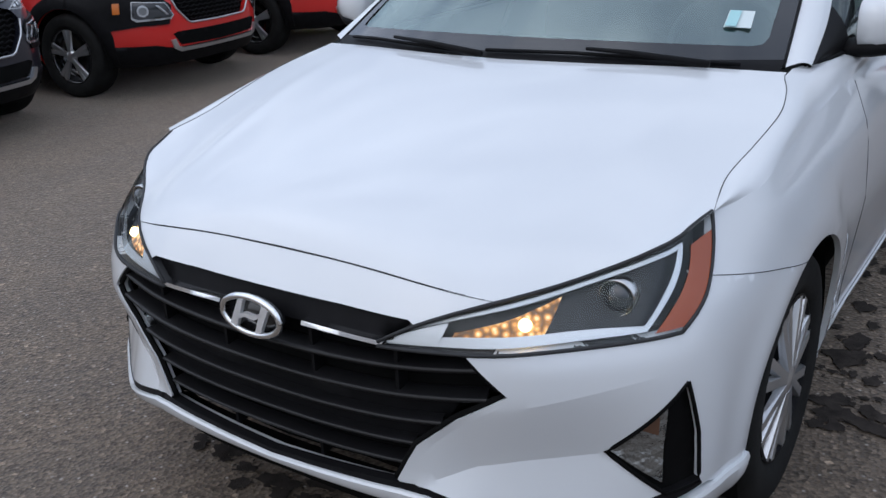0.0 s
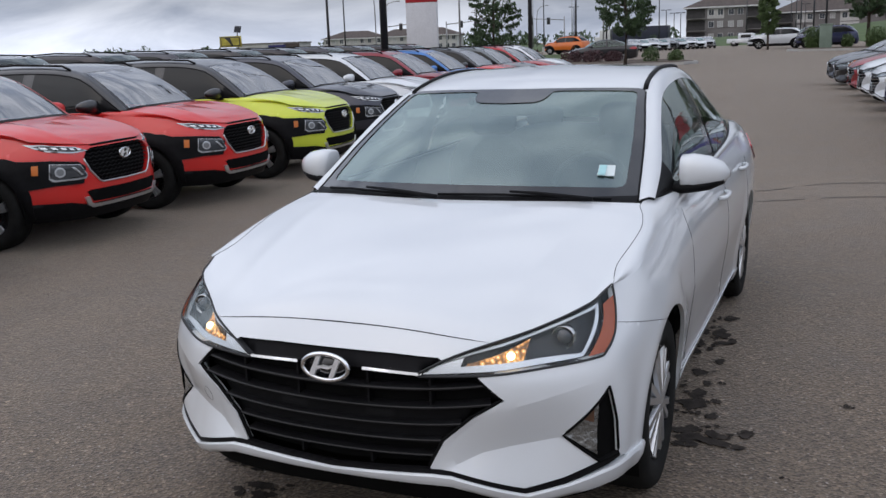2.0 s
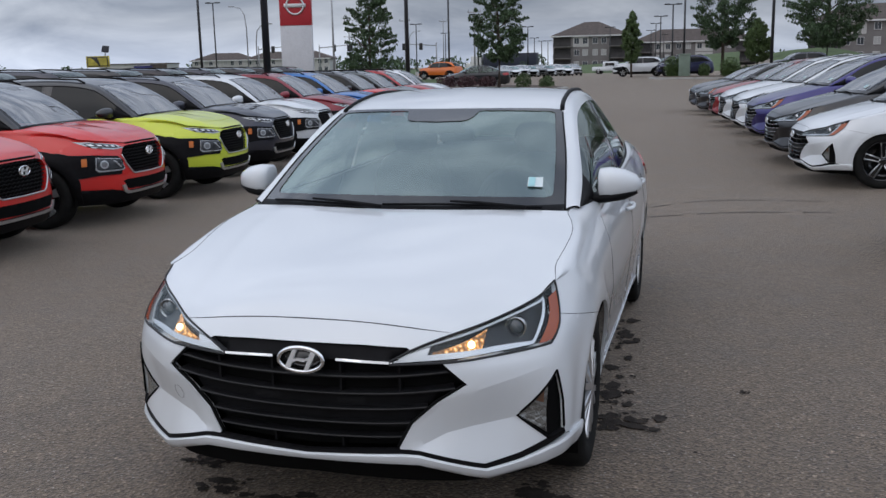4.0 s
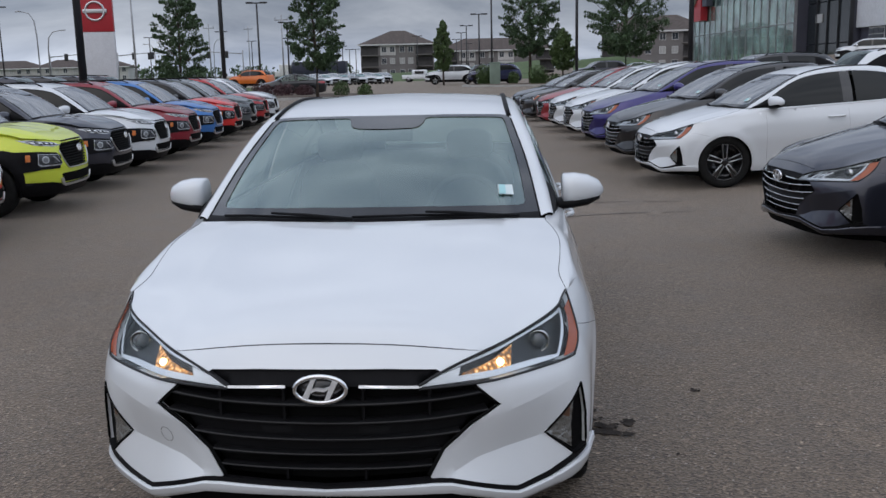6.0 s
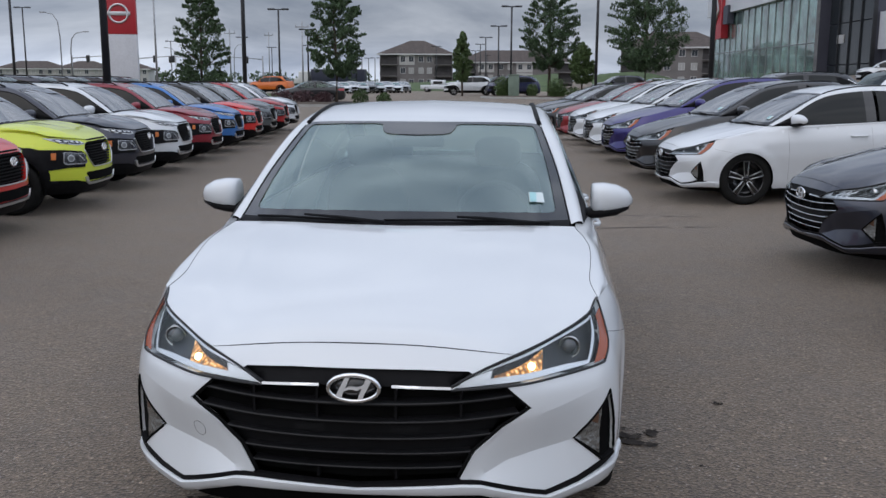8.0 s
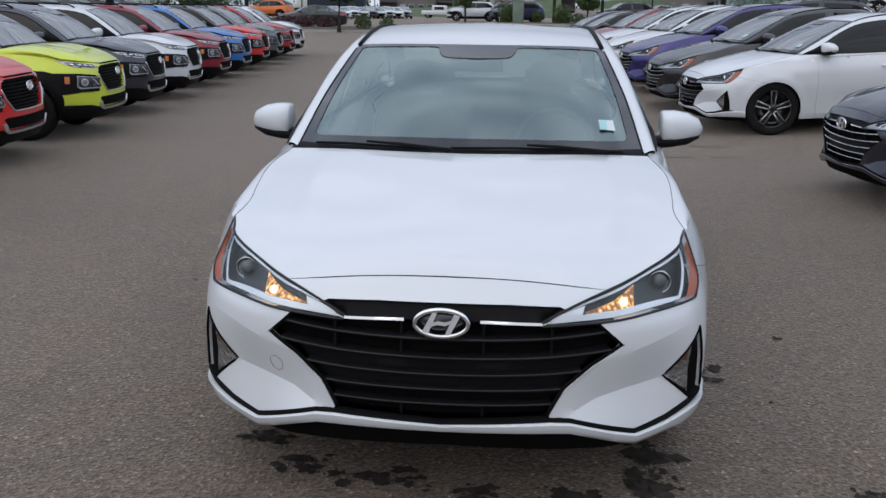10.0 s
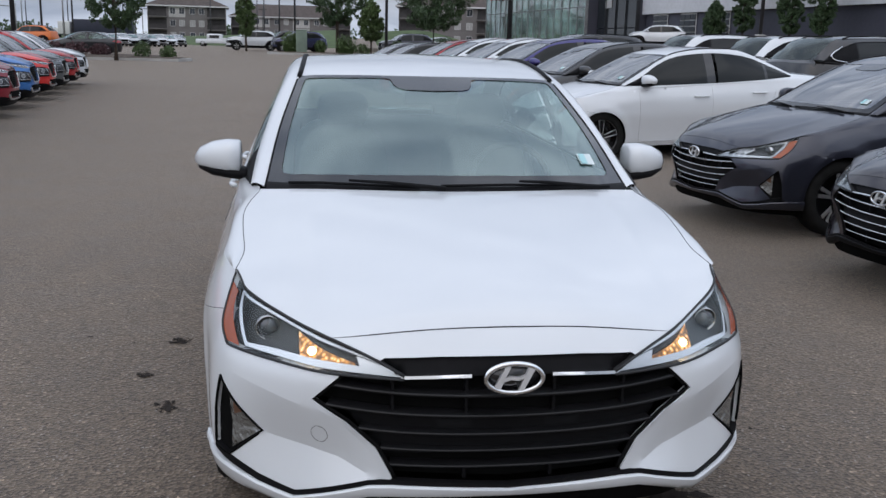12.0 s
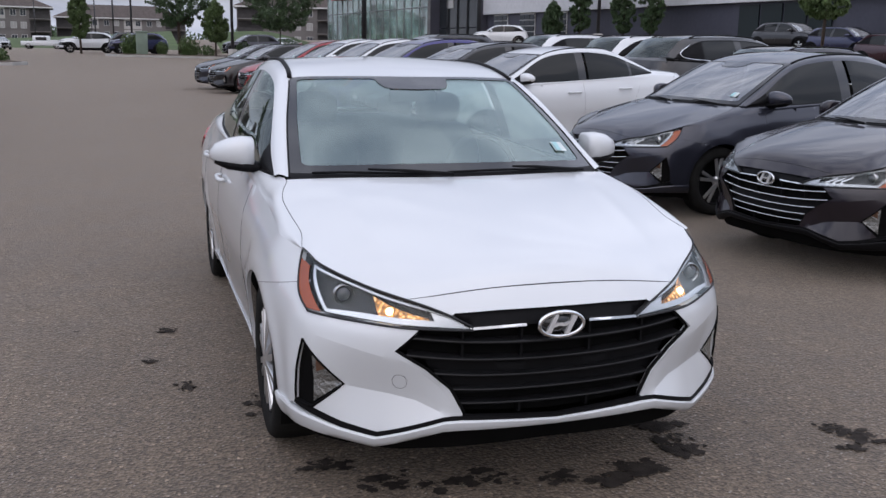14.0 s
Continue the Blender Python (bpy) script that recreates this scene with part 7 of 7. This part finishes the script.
        part("side_marker", skin_panel(bmesh.new(), sk, M([F(0.768, 0.735, 0.33), F(0.79, 0.735, 0.38), F(0.795, 0.655, 0.38), F(0.775, 0.655, 0.33)]), step=0.03, proud=0.014, depth=0.004), M_MARKER, hl, "amber side marker")
        fend = [(seam_u + 0.06, 0.80), *US(af)[-3:], *US(ab)[1:], S(1.20, 0.22), S(1.32, 0.22), S(1.32, 0.6)] + crest_at(0.43, 1.32)[::-1] + [T]
        part("fender", skin_panel(bmesh.new(), sk, M(fend), step=0.06, depth=0.015), paint_mat, root)
        d1 = [S(1.32, 0.30), S(2.32, 0.30), S(2.34, 0.9)] + crest_at(1.32, 2.34)[::-1] + [S(1.32, 0.6)]
        part("door", skin_panel(bmesh.new(), sk, M(d1), step=0.08, depth=0.015), paint_mat, root)
        d2 = [S(2.32, 0.30), S(3.05, 0.30), *US(arc(3.43, 0.335, 0.365, 180, 140, 6)), S(3.22, 0.8), S(3.25, 1.0)] + crest_at(2.34, 3.25)[::-1] + [S(2.34, 0.9)]
        part("rear_door", skin_panel(bmesh.new(), sk, M(d2), step=0.08, depth=0.015), paint_mat, root)
        qd = US(arc(3.43, 0.335, 0.365, 140, -15, 12)) + [S(3.85, 0.24), S(3.88, 1.0)] + crest_at(3.25, 3.88)[::-1] + [S(3.25, 1.0), S(3.22, 0.8)]
        part("quarter_panel", skin_panel(bmesh.new(), sk, M(qd), step=0.08, depth=0.015), paint_mat, root)
        part("arch_cladding", skin_panel(bmesh.new(), sk, M(US(arc(0.83, 0.335, 0.368, 97, -15, 10)) + [S(1.20, 0.20), S(3.05, 0.20)] + US(arc(3.43, 0.335, 0.368, 195, -15, 20)) + [S(3.83, 0.25)] + US(arc(3.43, 0.335, 0.47, 0, 170, 16)) + [S(2.95, 0.40), S(1.32, 0.40)] + US(arc(0.83, 0.335, 0.47, 8, 97, 10))), step=0.06, proud=0.014, depth=0.03), M_TRIM, root, "black wheel arch and sill cladding")
        bm = bmesh.new()
        for line in ([S(1.32, z) for z in np.linspace(0.42, 1.0, 10)], [S(2.33, z) for z in np.linspace(0.42, 1.0, 10)]):
            seam(bm, [sk.point(s * u, z, 0.001) for u, z in line], 0.0025, mirror=False)
        part("shut_line", bm, M_GAP, root)
    rb0 = sk.side_u(3.86)
    part("rear_bumper", skin_panel(bmesh.new(), sk, [(rb0 - 0.02, 0.24), (sk.length, 0.24), (sk.length, 1.08), (rb0, 1.06)], step=0.08, depth=0.02, mirror=True), paint_mat, root)
    G = dict(
        ws_low=[(0, 0.95, 1.075), (0.3, 0.965, 1.074), (0.55, 1.02, 1.066), (0.69, 1.09, 1.05)], ws_top=[(0, 1.62, 1.475), (0.3, 1.635, 1.473), (0.56, 1.71, 1.455)],
        rail=[(0.69, 1.09, 1.05), (0.635, 1.38, 1.27), (0.56, 1.71, 1.455), (0.55, 2.1, 1.52), (0.548, 2.7, 1.53), (0.54, 3.40, 1.485), (0.56, 3.65, 1.32), (0.60, 3.85, 1.13)],
        upper=[(0.765, 1.14, 1.045), (0.735, 1.35, 1.19), (0.675, 1.62, 1.365), (0.645, 1.85, 1.425), (0.635, 2.2, 1.455), (0.632, 2.8, 1.455), (0.645, 3.2, 1.415), (0.70, 3.6, 1.22), (0.74, 3.75, 1.12)],
        inner=[(0.735, 0.424, 0.934), (0.745, 0.60, 0.985), (0.752, 0.85, 1.025), (0.735, 1.08, 1.045), (0.79, 1.3, 1.04), (0.81, 1.8, 1.035), (0.812, 2.4, 1.045), (0.80, 3.0, 1.07), (0.76, 3.6, 1.10), (0.70, 3.9, 1.11)],
        roof_rear=[(0, 3.52, 1.495), (0.3, 3.48, 1.495), (0.54, 3.40, 1.485)], roof_mid=[(0, 1.62, 1.475), (0, 1.9, 1.53), (0, 2.4, 1.555), (0, 3.0, 1.545), (0, 3.52, 1.495)],
        rg_low=[(0, 3.98, 1.12), (0.3, 3.95, 1.12), (0.60, 3.85, 1.13)],
        panes=(("mirror_sail", 1.14, 1.36, M_TRIM), ("side_window", 1.36, 2.28, M_DARKGLASS), ("door_post", 2.28, 2.40, M_GLOSSBLACK), ("rear_side_window", 2.40, 3.12, M_DARKGLASS), ("rear_post", 3.12, 3.75, M_TRIM)))
    c = glasshouse(root, G, paint_mat, roof_mat)
    cr = np.array([tuple(sk.point(u, z)) for u, z in crest_uz])
    ys = crest[:, 0]
    inn = np.stack([np.interp(ys, c["inner"][:, 1], c["inner"][:, j]) for j in range(3)], 1)
    inn[:, 1] = ys
    part("shoulder", strip(bmesh.new(), cr, inn, 4, 0.012, (0.7, 0, 0.7)), paint_mat, root)
    fe = np.vstack([spline([tuple(sk.point(u, z + 0.003)) for u, z in hood_front], 30)])
    sc = c["inner"][(c["inner"][:, 1] >= 0.424) & (c["inner"][:, 1] <= 1.08)]
    back = spline([(0, 0.945, 1.078), (0.3, 0.96, 1.076), (0.55, 1.01, 1.068), (0.735, 1.08, 1.045)], 20)
    mid = spline([tuple(fe[0]), (0, 0.17, 0.925), (0, 0.32, 0.975), (0, 0.6, 1.03), (0, 0.945, 1.078)], 20)
    part("bonnet", coons(bmesh.new(), fe, back, mid, sc, 24, 18, lambda u, v: (0, 0, 0.03 * 16 * u * (1 - u) * v * (1 - v) * 0.6 + 0.012 * math.exp(-((u - 0.62) / 0.07) ** 2) * math.sin(math.pi * v))), paint_mat, root)
    part("bonnet_gap", tube(bmesh.new(), [(-p[0], p[1], p[2]) for p in fe[::-2]] + [tuple(p) for p in fe[1::2]], 0.004, 5), M_GAP, root)
    deck = spline([tuple(sk.point(u, 1.07)) for u in np.linspace(sk.length, rb0, 14)], 14)
    part("tailgate", strip(bmesh.new(), spline(G["rg_low"], 14), deck, 3), paint_mat, root)
    for s in (1, -1):
        part("roof_rail", tube(bmesh.new(), [(s * 0.575, 1.85, 1.49), (s * 0.575, 1.95, 1.535), (s * 0.57, 2.6, 1.56), (s * 0.56, 3.2, 1.535), (s * 0.555, 3.32, 1.495)], 0.013, 6), M_TRIM, root, "black roof rail")
    door_mirrors(root, 0.83, 1.42, 1.11, paint_mat)
    cabin(root, 1.06, 2.22, 3.05, 1.05)
    part("floor_pan", boxes(((-0.70, 1.0, 0.22), (0.70, 3.9, 0.34), 0.02), ((-0.50, 0.14, 0.24), (0.50, 1.05, 0.82), 0.05), ((-0.60, 3.4, 0.30), (0.60, 3.95, 0.95), 0.05)), M_UNDER, root)
    wheel_wells(root, (0.83, 3.43), 0.38, 0.54, 0.86, 0.335)
    for s in (1, -1):
        for cy in (0.83, 3.43):
            wheel(root, s * 0.775, cy, 0.332, "dark", width=0.21)
    return root


M_LAMPDARK = material("lamp_glass", (0.022, 0.024, 0.027), 0.12, 0.0, 0.5)
M_LAMPSMOKE = material("smoked_lamp_lens", (0.16, 0.165, 0.17), 0.12, 0.4, 0.5)
M_MARKER = material("orange_marker_lens", (0.60, 0.16, 0.02), 0.25, 0, 0.4)
M_LAMPGREY = material("lamp_grey", (0.46, 0.47, 0.48), 0.25, 0.6, 0.5)


def repaint(root, swaps):
    """Gives a copy its own materials: {old: new}, object by object."""
    for o in root.children_recursive:
        if o.type != "MESH":
            continue
        for slot in o.material_slots:
            if slot.material in swaps:
                m = swaps[slot.material]
                slot.link = "OBJECT"
                slot.material = m
    return root

# ---- rows of parked cars ----
M_KRED = paint("coral_red_paint", (0.60, 0.020, 0.016), 0.0, 0.4, 0.9, 0.25)
M_KRED2 = paint("deep_red_paint", (0.36, 0.010, 0.012), 0.0, 0.4, 0.9, 0.25)
M_LIME = paint("lime_paint", (0.60, 0.68, 0.05), 0.1, 0.4, 0.9, 0.25)
M_GREY = paint("dark_grey_paint", (0.028, 0.030, 0.044), 0.5, 0.3, 1.0, 0.3)
M_MAROON = paint("maroon_paint", (0.22, 0.008, 0.020), 0.1, 0.4, 0.9, 0.25)
M_DKMAROON = paint("dark_maroon_paint", (0.035, 0.008, 0.014), 0.3, 0.3, 1.0, 0.3)
M_BLUE = paint("bright_blue_paint", (0.035, 0.16, 0.44), 0.3, 0.4, 0.9, 0.25)
M_SLATE = paint("slate_paint", (0.10, 0.115, 0.12), 0.4, 0.3, 1.0, 0.3)
M_BLACK = paint("black_paint", (0.010, 0.010, 0.012), 0.1, 0.3, 1.0, 0.3)
M_PURPLE = paint("violet_blue_paint", (0.024, 0.018, 0.14), 0.4, 0.3, 1.0, 0.3)
M_DKPLUM = paint("charcoal_plum_paint", (0.013, 0.009, 0.014), 0.1, 0.3, 1.0, 0.12)
M_CRIMSON = paint("crimson_paint", (0.28, 0.010, 0.016), 0.3, 0.4, 0.9, 0.25)
M_ORANGE = paint("orange_paint", (0.62, 0.14, 0.015), 0.1, 0.4, 0.9, 0.25)
M_SILVER = paint("silver_paint", (0.46, 0.47, 0.48), 0.6)
M_NAVY = paint("navy_paint", (0.020, 0.025, 0.075), 0.4, 0.3, 1.0, 0.3)

FAR_DROP = {"cabin", "tow_cover", "shut_line", "grille_rib", "grille_plate", "wheel_well", "window_trim", "bonnet_gap", "fender_gap", "badge", "projector_ring", "projector", "lamp_seal", "fog_insert", "bulb", "indicator", "bezel_tip", "reflector_bowl",
            "spoke_edge", "hub_cap", "mirror_base", "mirror_glass", "wiper", "chrome_strip", "bonnet_slot", "sticker", "sticker_print", "cowl", "windscreen_molding", "side_marker", "lamp_strip", "grille_bar", "door_handle", "fog_pocket", "lip_trim", "reflector", "housing"}


def thin_out(c):
    """Takes small hidden pieces off a car that stands far away."""
    gone = []
    for o in c.children_recursive:
        if o.name.split(".")[0] in FAR_DROP:
            gone += [o, *o.children_recursive]
    for o in set(gone):
        bpy.data.objects.remove(o)


KTURN = 97.0
cross = build_crossover(M_KRED, M_BLACK)
LEFT = [  # y of the badge, step out of line, body, roof, words
    (4.30, -0.15, M_KRED, M_KRED, "coral red"), (6.42, -0.02, M_KRED, M_BLACK, "coral red black-roofed"), (8.72, 0.12, M_LIME, M_BLACK, "lime green black-roofed"), (11.05, 0, M_GREY, M_GREY, "dark grey"),
    (13.4, 0, M_WHITE, M_WHITE, "white"), (15.9, 0, M_MAROON, M_MAROON, "maroon"), (18.2, 0, M_BLUE, M_BLUE, "bright blue"), (20.7, 0, M_KRED, M_BLACK, "red black-roofed"),
    (23.0, 0, M_SLATE, M_SLATE, "slate grey"), (25.4, 0, M_KRED2, M_KRED2, "deep red"), (27.6, 0, M_WHITE, M_WHITE, "white"), (2.05, -0.24, M_GREY, M_GREY, "dark grey"),
]
for i, (y, aside, body, roof, words) in enumerate(LEFT):
    m = pose(-4.42 - 0.105 * (y - 4) + aside, y, 0, 0, 0, KTURN)
    if i == 0:
        c = cross
        c.matrix_basis = m
        repaint(c, {M_BLACK: roof})
    else:
        c = copy_thing(cross, m)
        roofs = [o for o in c.children if o.name.split(".")[0] in ("roof", "pillar")]
        for o in c.children_recursive:
            if o.type == "MESH":
                for slot in o.material_slots:
                    if o in roofs:
                        slot.link = "OBJECT"; slot.material = roof
                    elif slot.material is M_KRED:
                        slot.link = "OBJECT"; slot.material = M_BLACK if roof is M_BLACK and o.name.startswith("mirror_cap") else body
    if y > 22:
        thin_out(c)
    tagged(c, words + " small crossover with black cladding, parked in a row", "car", "crossovers parked along the lot")

RTURN = -83.0
RIGHT = [  # y of the badge, body, wheels, grille bars, words
    (2.98, M_DKPLUM, "twin", M_CHROME, "charcoal"), (5.5, M_GREY, "twin", M_CHROME, "dark grey"), (10.3, M_WHITE, "sport", M_GLOSSBLACK, "white"), (12.5, M_BLACK, "twin", M_CHROME, "black"),
    (14.9, M_PURPLE, "twin", M_CHROME, "violet blue"), (17.2, M_WHITE, "twin", M_CHROME, "white"), (19.6, M_WHITE, "twin", M_CHROME, "white"), (22.0, M_CRIMSON, "twin", M_CHROME, "crimson"),
    (26.5, M_BLACK, "twin", M_CHROME, "black"), (29.2, M_GREY, "twin", M_CHROME, "dark grey"),
]
for y, body, wheels, bars, words in RIGHT:
    fx = 3.30 - 0.09 * y + (0.085 if 5 < y < 6 else 0)
    climb = math.atan2(rise(fx + 3.6, y + 0.4) - rise(fx + 0.9, y + 0.1), 2.7)
    m = pose(fx, y, rise(fx + 0.9, y + 0.1) - 0.9 * math.sin(climb), 0, 0, RTURN) @ Matrix.Rotation(climb, 4, "X")
    c = copy_thing(sedan, m)
    for o in list(c.children):
        if o.name.split(".")[0] == "wheel":
            for k in list(o.children):
                bpy.data.objects.remove(k)
            bpy.data.objects.remove(o)
    repaint(c, {M_WHITE: body, M_GRILLEBAR: bars, M_GLOW: M_HOUSING, M_BULB: M_REFLECTOR, M_BEZEL: M_LAMPGREY, M_SIDEGLASS: M_DARKGLASS, M_WSHIELD: M_BRIGHTSHIELD})
    for h in [o for o in c.children if o.name.startswith("headlight")]:
        h["label"] = "swept headlight, unlit"
        house = [o for o in h.children if o.name.startswith("housing")]
        if wheels == "sport" or y > 18 or not house:
            continue
        s = 1 if house[0].data.vertices[0].co.x > 0 else -1
        for a in (0.56, 0.64, 0.72):
            bm = LAMP_PATCH[0](bmesh.new(), a - 0.085, a, 0.62, 0.76, -0.006, s, n=3, m=1, b0e=0.30, b1e=0.44)
            LAMP_PATCH[0](bm, a - 0.05, a, 0.12, 0.22, -0.006, s, n=3, m=1, b0e=0.30, b1e=0.44)
            part("lamp_arrow", bm, M_BEZEL, h)
    if body is M_DKPLUM:
        for o in c.children:
            if o.name.startswith("bumper_lip"):
                o.material_slots[0].link = "OBJECT"; o.material_slots[0].material = M_TRIM
    for s in (1, -1):
        for cy in (0.88, 3.61):
            wheel(c, s * 0.765, cy, 0.34 if wheels == "sport" else 0.325, wheels)
    if y > 31:
        thin_out(c)
    tagged(c, words + " four-door sedan with a barred grille, parked in a row", "car", "sedans parked along the lot")


# ---- other parked cars ----
def park(source, x, y, turn, body, words, category="car", group="", size=(1, 1, 1), z=None, roof=None):
    """A copy of a car with its nose at (x, y), in its own paint."""
    m = pose(x, y, rise(x, y) if z is None else z, 0, 0, turn) @ Matrix.Diagonal((*size, 1))
    c = copy_thing(source, m)
    if y > 24 or x < -12:
        thin_out(c)
    for o in c.children_recursive:
        if o.type == "MESH":
            for slot in o.material_slots:
                if source is cross and (slot.material in (M_KRED, M_BLACK)):
                    slot.link = "OBJECT"; slot.material = body
                elif source is not cross and slot.material is M_WHITE:
                    slot.link = "OBJECT"; slot.material = body
                elif slot.material in (M_GLOW, M_BULB):
                    slot.link = "OBJECT"; slot.material = M_REFLECTOR
    return tagged(c, words, category, group)


def window_line(car):
    """Chrome moldings under and behind the side windows."""
    for s in (1, -1):
        part("window_molding", tube(bmesh.new(), spline([(s * 0.815, 1.3, 1.05), (s * 0.835, 2.2, 1.055), (s * 0.815, 3.1, 1.085), (s * 0.775, 3.55, 1.13), (s * 0.735, 3.62, 1.22), (s * 0.68, 3.4, 1.36)], 30), 0.011, 6), M_CHROME, car, "chrome window molding")


BIG = (1.04, 1.12, 1.10)
# row behind the sedans, backing on to them
for y, src, body, words, size in ((8.2, sedan, M_WHITE, "white sedan parked nose outward", (1, 1, 1.02)), (11.7, cross, M_DKPLUM, "charcoal hatchback parked nose outward", (1, 1, 0.94)), (14.0, cross, M_BLACK, "black sport utility parked nose outward", (1.02, 1.1, 1.0)),
                                  (16.4, cross, M_WHITE, "white hatchback parked nose outward", (1, 1, 0.99)), (19.5, cross, M_WHITE, "white hatchback parked nose outward", (1, 1, 1.0))):
    c = park(src, 8.6 - 0.09 * y + 4.9, y, 97, body, words, group="cars behind the sedan row", size=size)
    if body is M_BLACK:
        window_line(c)
long_suv = park(cross, 6.6, 30.2, -83, M_BLACK, "long black sport utility with chrome window line", size=(1.1, 1.32, 1.22))
park(cross, 21.6, 60.8, -112, M_WHITE, "white sport utility near the showroom", size=(0.95, 0.95, 0.95))
park(cross, 32.1, 37.3, 10, M_BLACK, "black sport utility by the dark building", size=(1.04, 1.08, 0.96), z=rise(32.1, 37.3) + 0.1)
park(cross, 32.7, 33.8, 10, M_NAVY, "dark navy sport utility by the dark building", size=(1.04, 1.08, 0.96), z=rise(32.7, 33.8) + 0.1)
park(cross, 31.6, 29.0, 10, M_DKMAROON, "dark maroon sport utility by the dark building", size=(1.04, 1.08, 1.0))
window_line(long_suv)
# far end of the lot
park(cross, -7.0, 82.0, -84, M_WHITE, "white crossover parked across the far end", size=BIG)
park(cross, -3.0, 77.5, -84, M_NAVY, "dark blue sport utility parked across the far end", size=BIG)
park(cross, 1.6, 80.5, 96, M_BLACK, "black sport utility parked across the far end", size=BIG)
park(sedan, 8.6, 96, -80, M_SILVER, "silver sedan at the far end", size=(1, 1, 1))
park(sedan, 11.5, 98, -80, M_WHITE, "white sedan at the far end", size=(1, 1, 1))
park(cross, 5.6, 74, -80, M_GREY, "dark grey sport utility at the far end", size=BIG)
park(cross, -26.5, 88.2, -105, M_ORANGE, "orange crossover on a small display mound", size=BIG, z=0.34)
park(sedan, -16.4, 60.5, -75, M_BLACK, "black sedan near the red shrubs")
for k in range(9):
    park(sedan if k % 2 else cross, -23.2 + 0.95 * k, 114 + 1.1 * k, 20, (M_SILVER, M_WHITE, M_WHITE, M_SILVER, M_SLATE)[k % 5], "pale car in a distant row", group="distant row of pale cars")
# mound under the orange car
bm = bmesh.new()
lathe(bm, [(6.5, 0.0), (5.0, 0.22), (3.6, 0.33), (0.01, 0.335)], 28, "z", (-25.0, 87.6, 0))
tagged(mesh_ob("display_mound", bm, M_GRASS), "low grassed display mound under the orange car", "mound", kind="structure")
# dark cars behind the crossovers
for k, y in enumerate((7.5, 10.0, 12.4, 14.9, 17.3, 19.8, 22.2, 24.7, 27)):
    park(cross, -4.42 - 0.105 * (y - 4) - 9.6, y + 1.0, -83, (M_BLACK, M_DKPLUM, M_GREY)[k % 3], "dark sport utility parked behind the crossovers", group="cars behind the crossover row", size=(1.0, 1.05, 1.10))


def pickup(x, y, turn):
    p = thing("pickup_truck", "white pickup truck crossing the far end", "car", at=(x, y, 0), turn=turn)
    part("body", boxes(((-0.92, 0, 0.45), (0.92, 5.6, 1.05), 0.10)), M_WHITE, p)
    part("cab", boxes(((-0.82, 1.5, 1.0), (0.82, 3.6, 1.78), 0.18)), M_WHITE, p)
    part("side_window", boxes(((-0.84, 1.9, 1.18), (0.84, 3.3, 1.62), 0.05)), M_GLOSSBLACK, p)
    part("bed_wall", boxes(((-0.92, 3.6, 1.0), (0.92, 5.6, 1.25), 0.04)), M_WHITE, p)
    for s in (1, -1):
        for cy in (0.95, 4.5):
            wheel(p, s * 0.80, cy, 0.39, "twin", width=0.24)


pickup(-15.2, 138, -95)
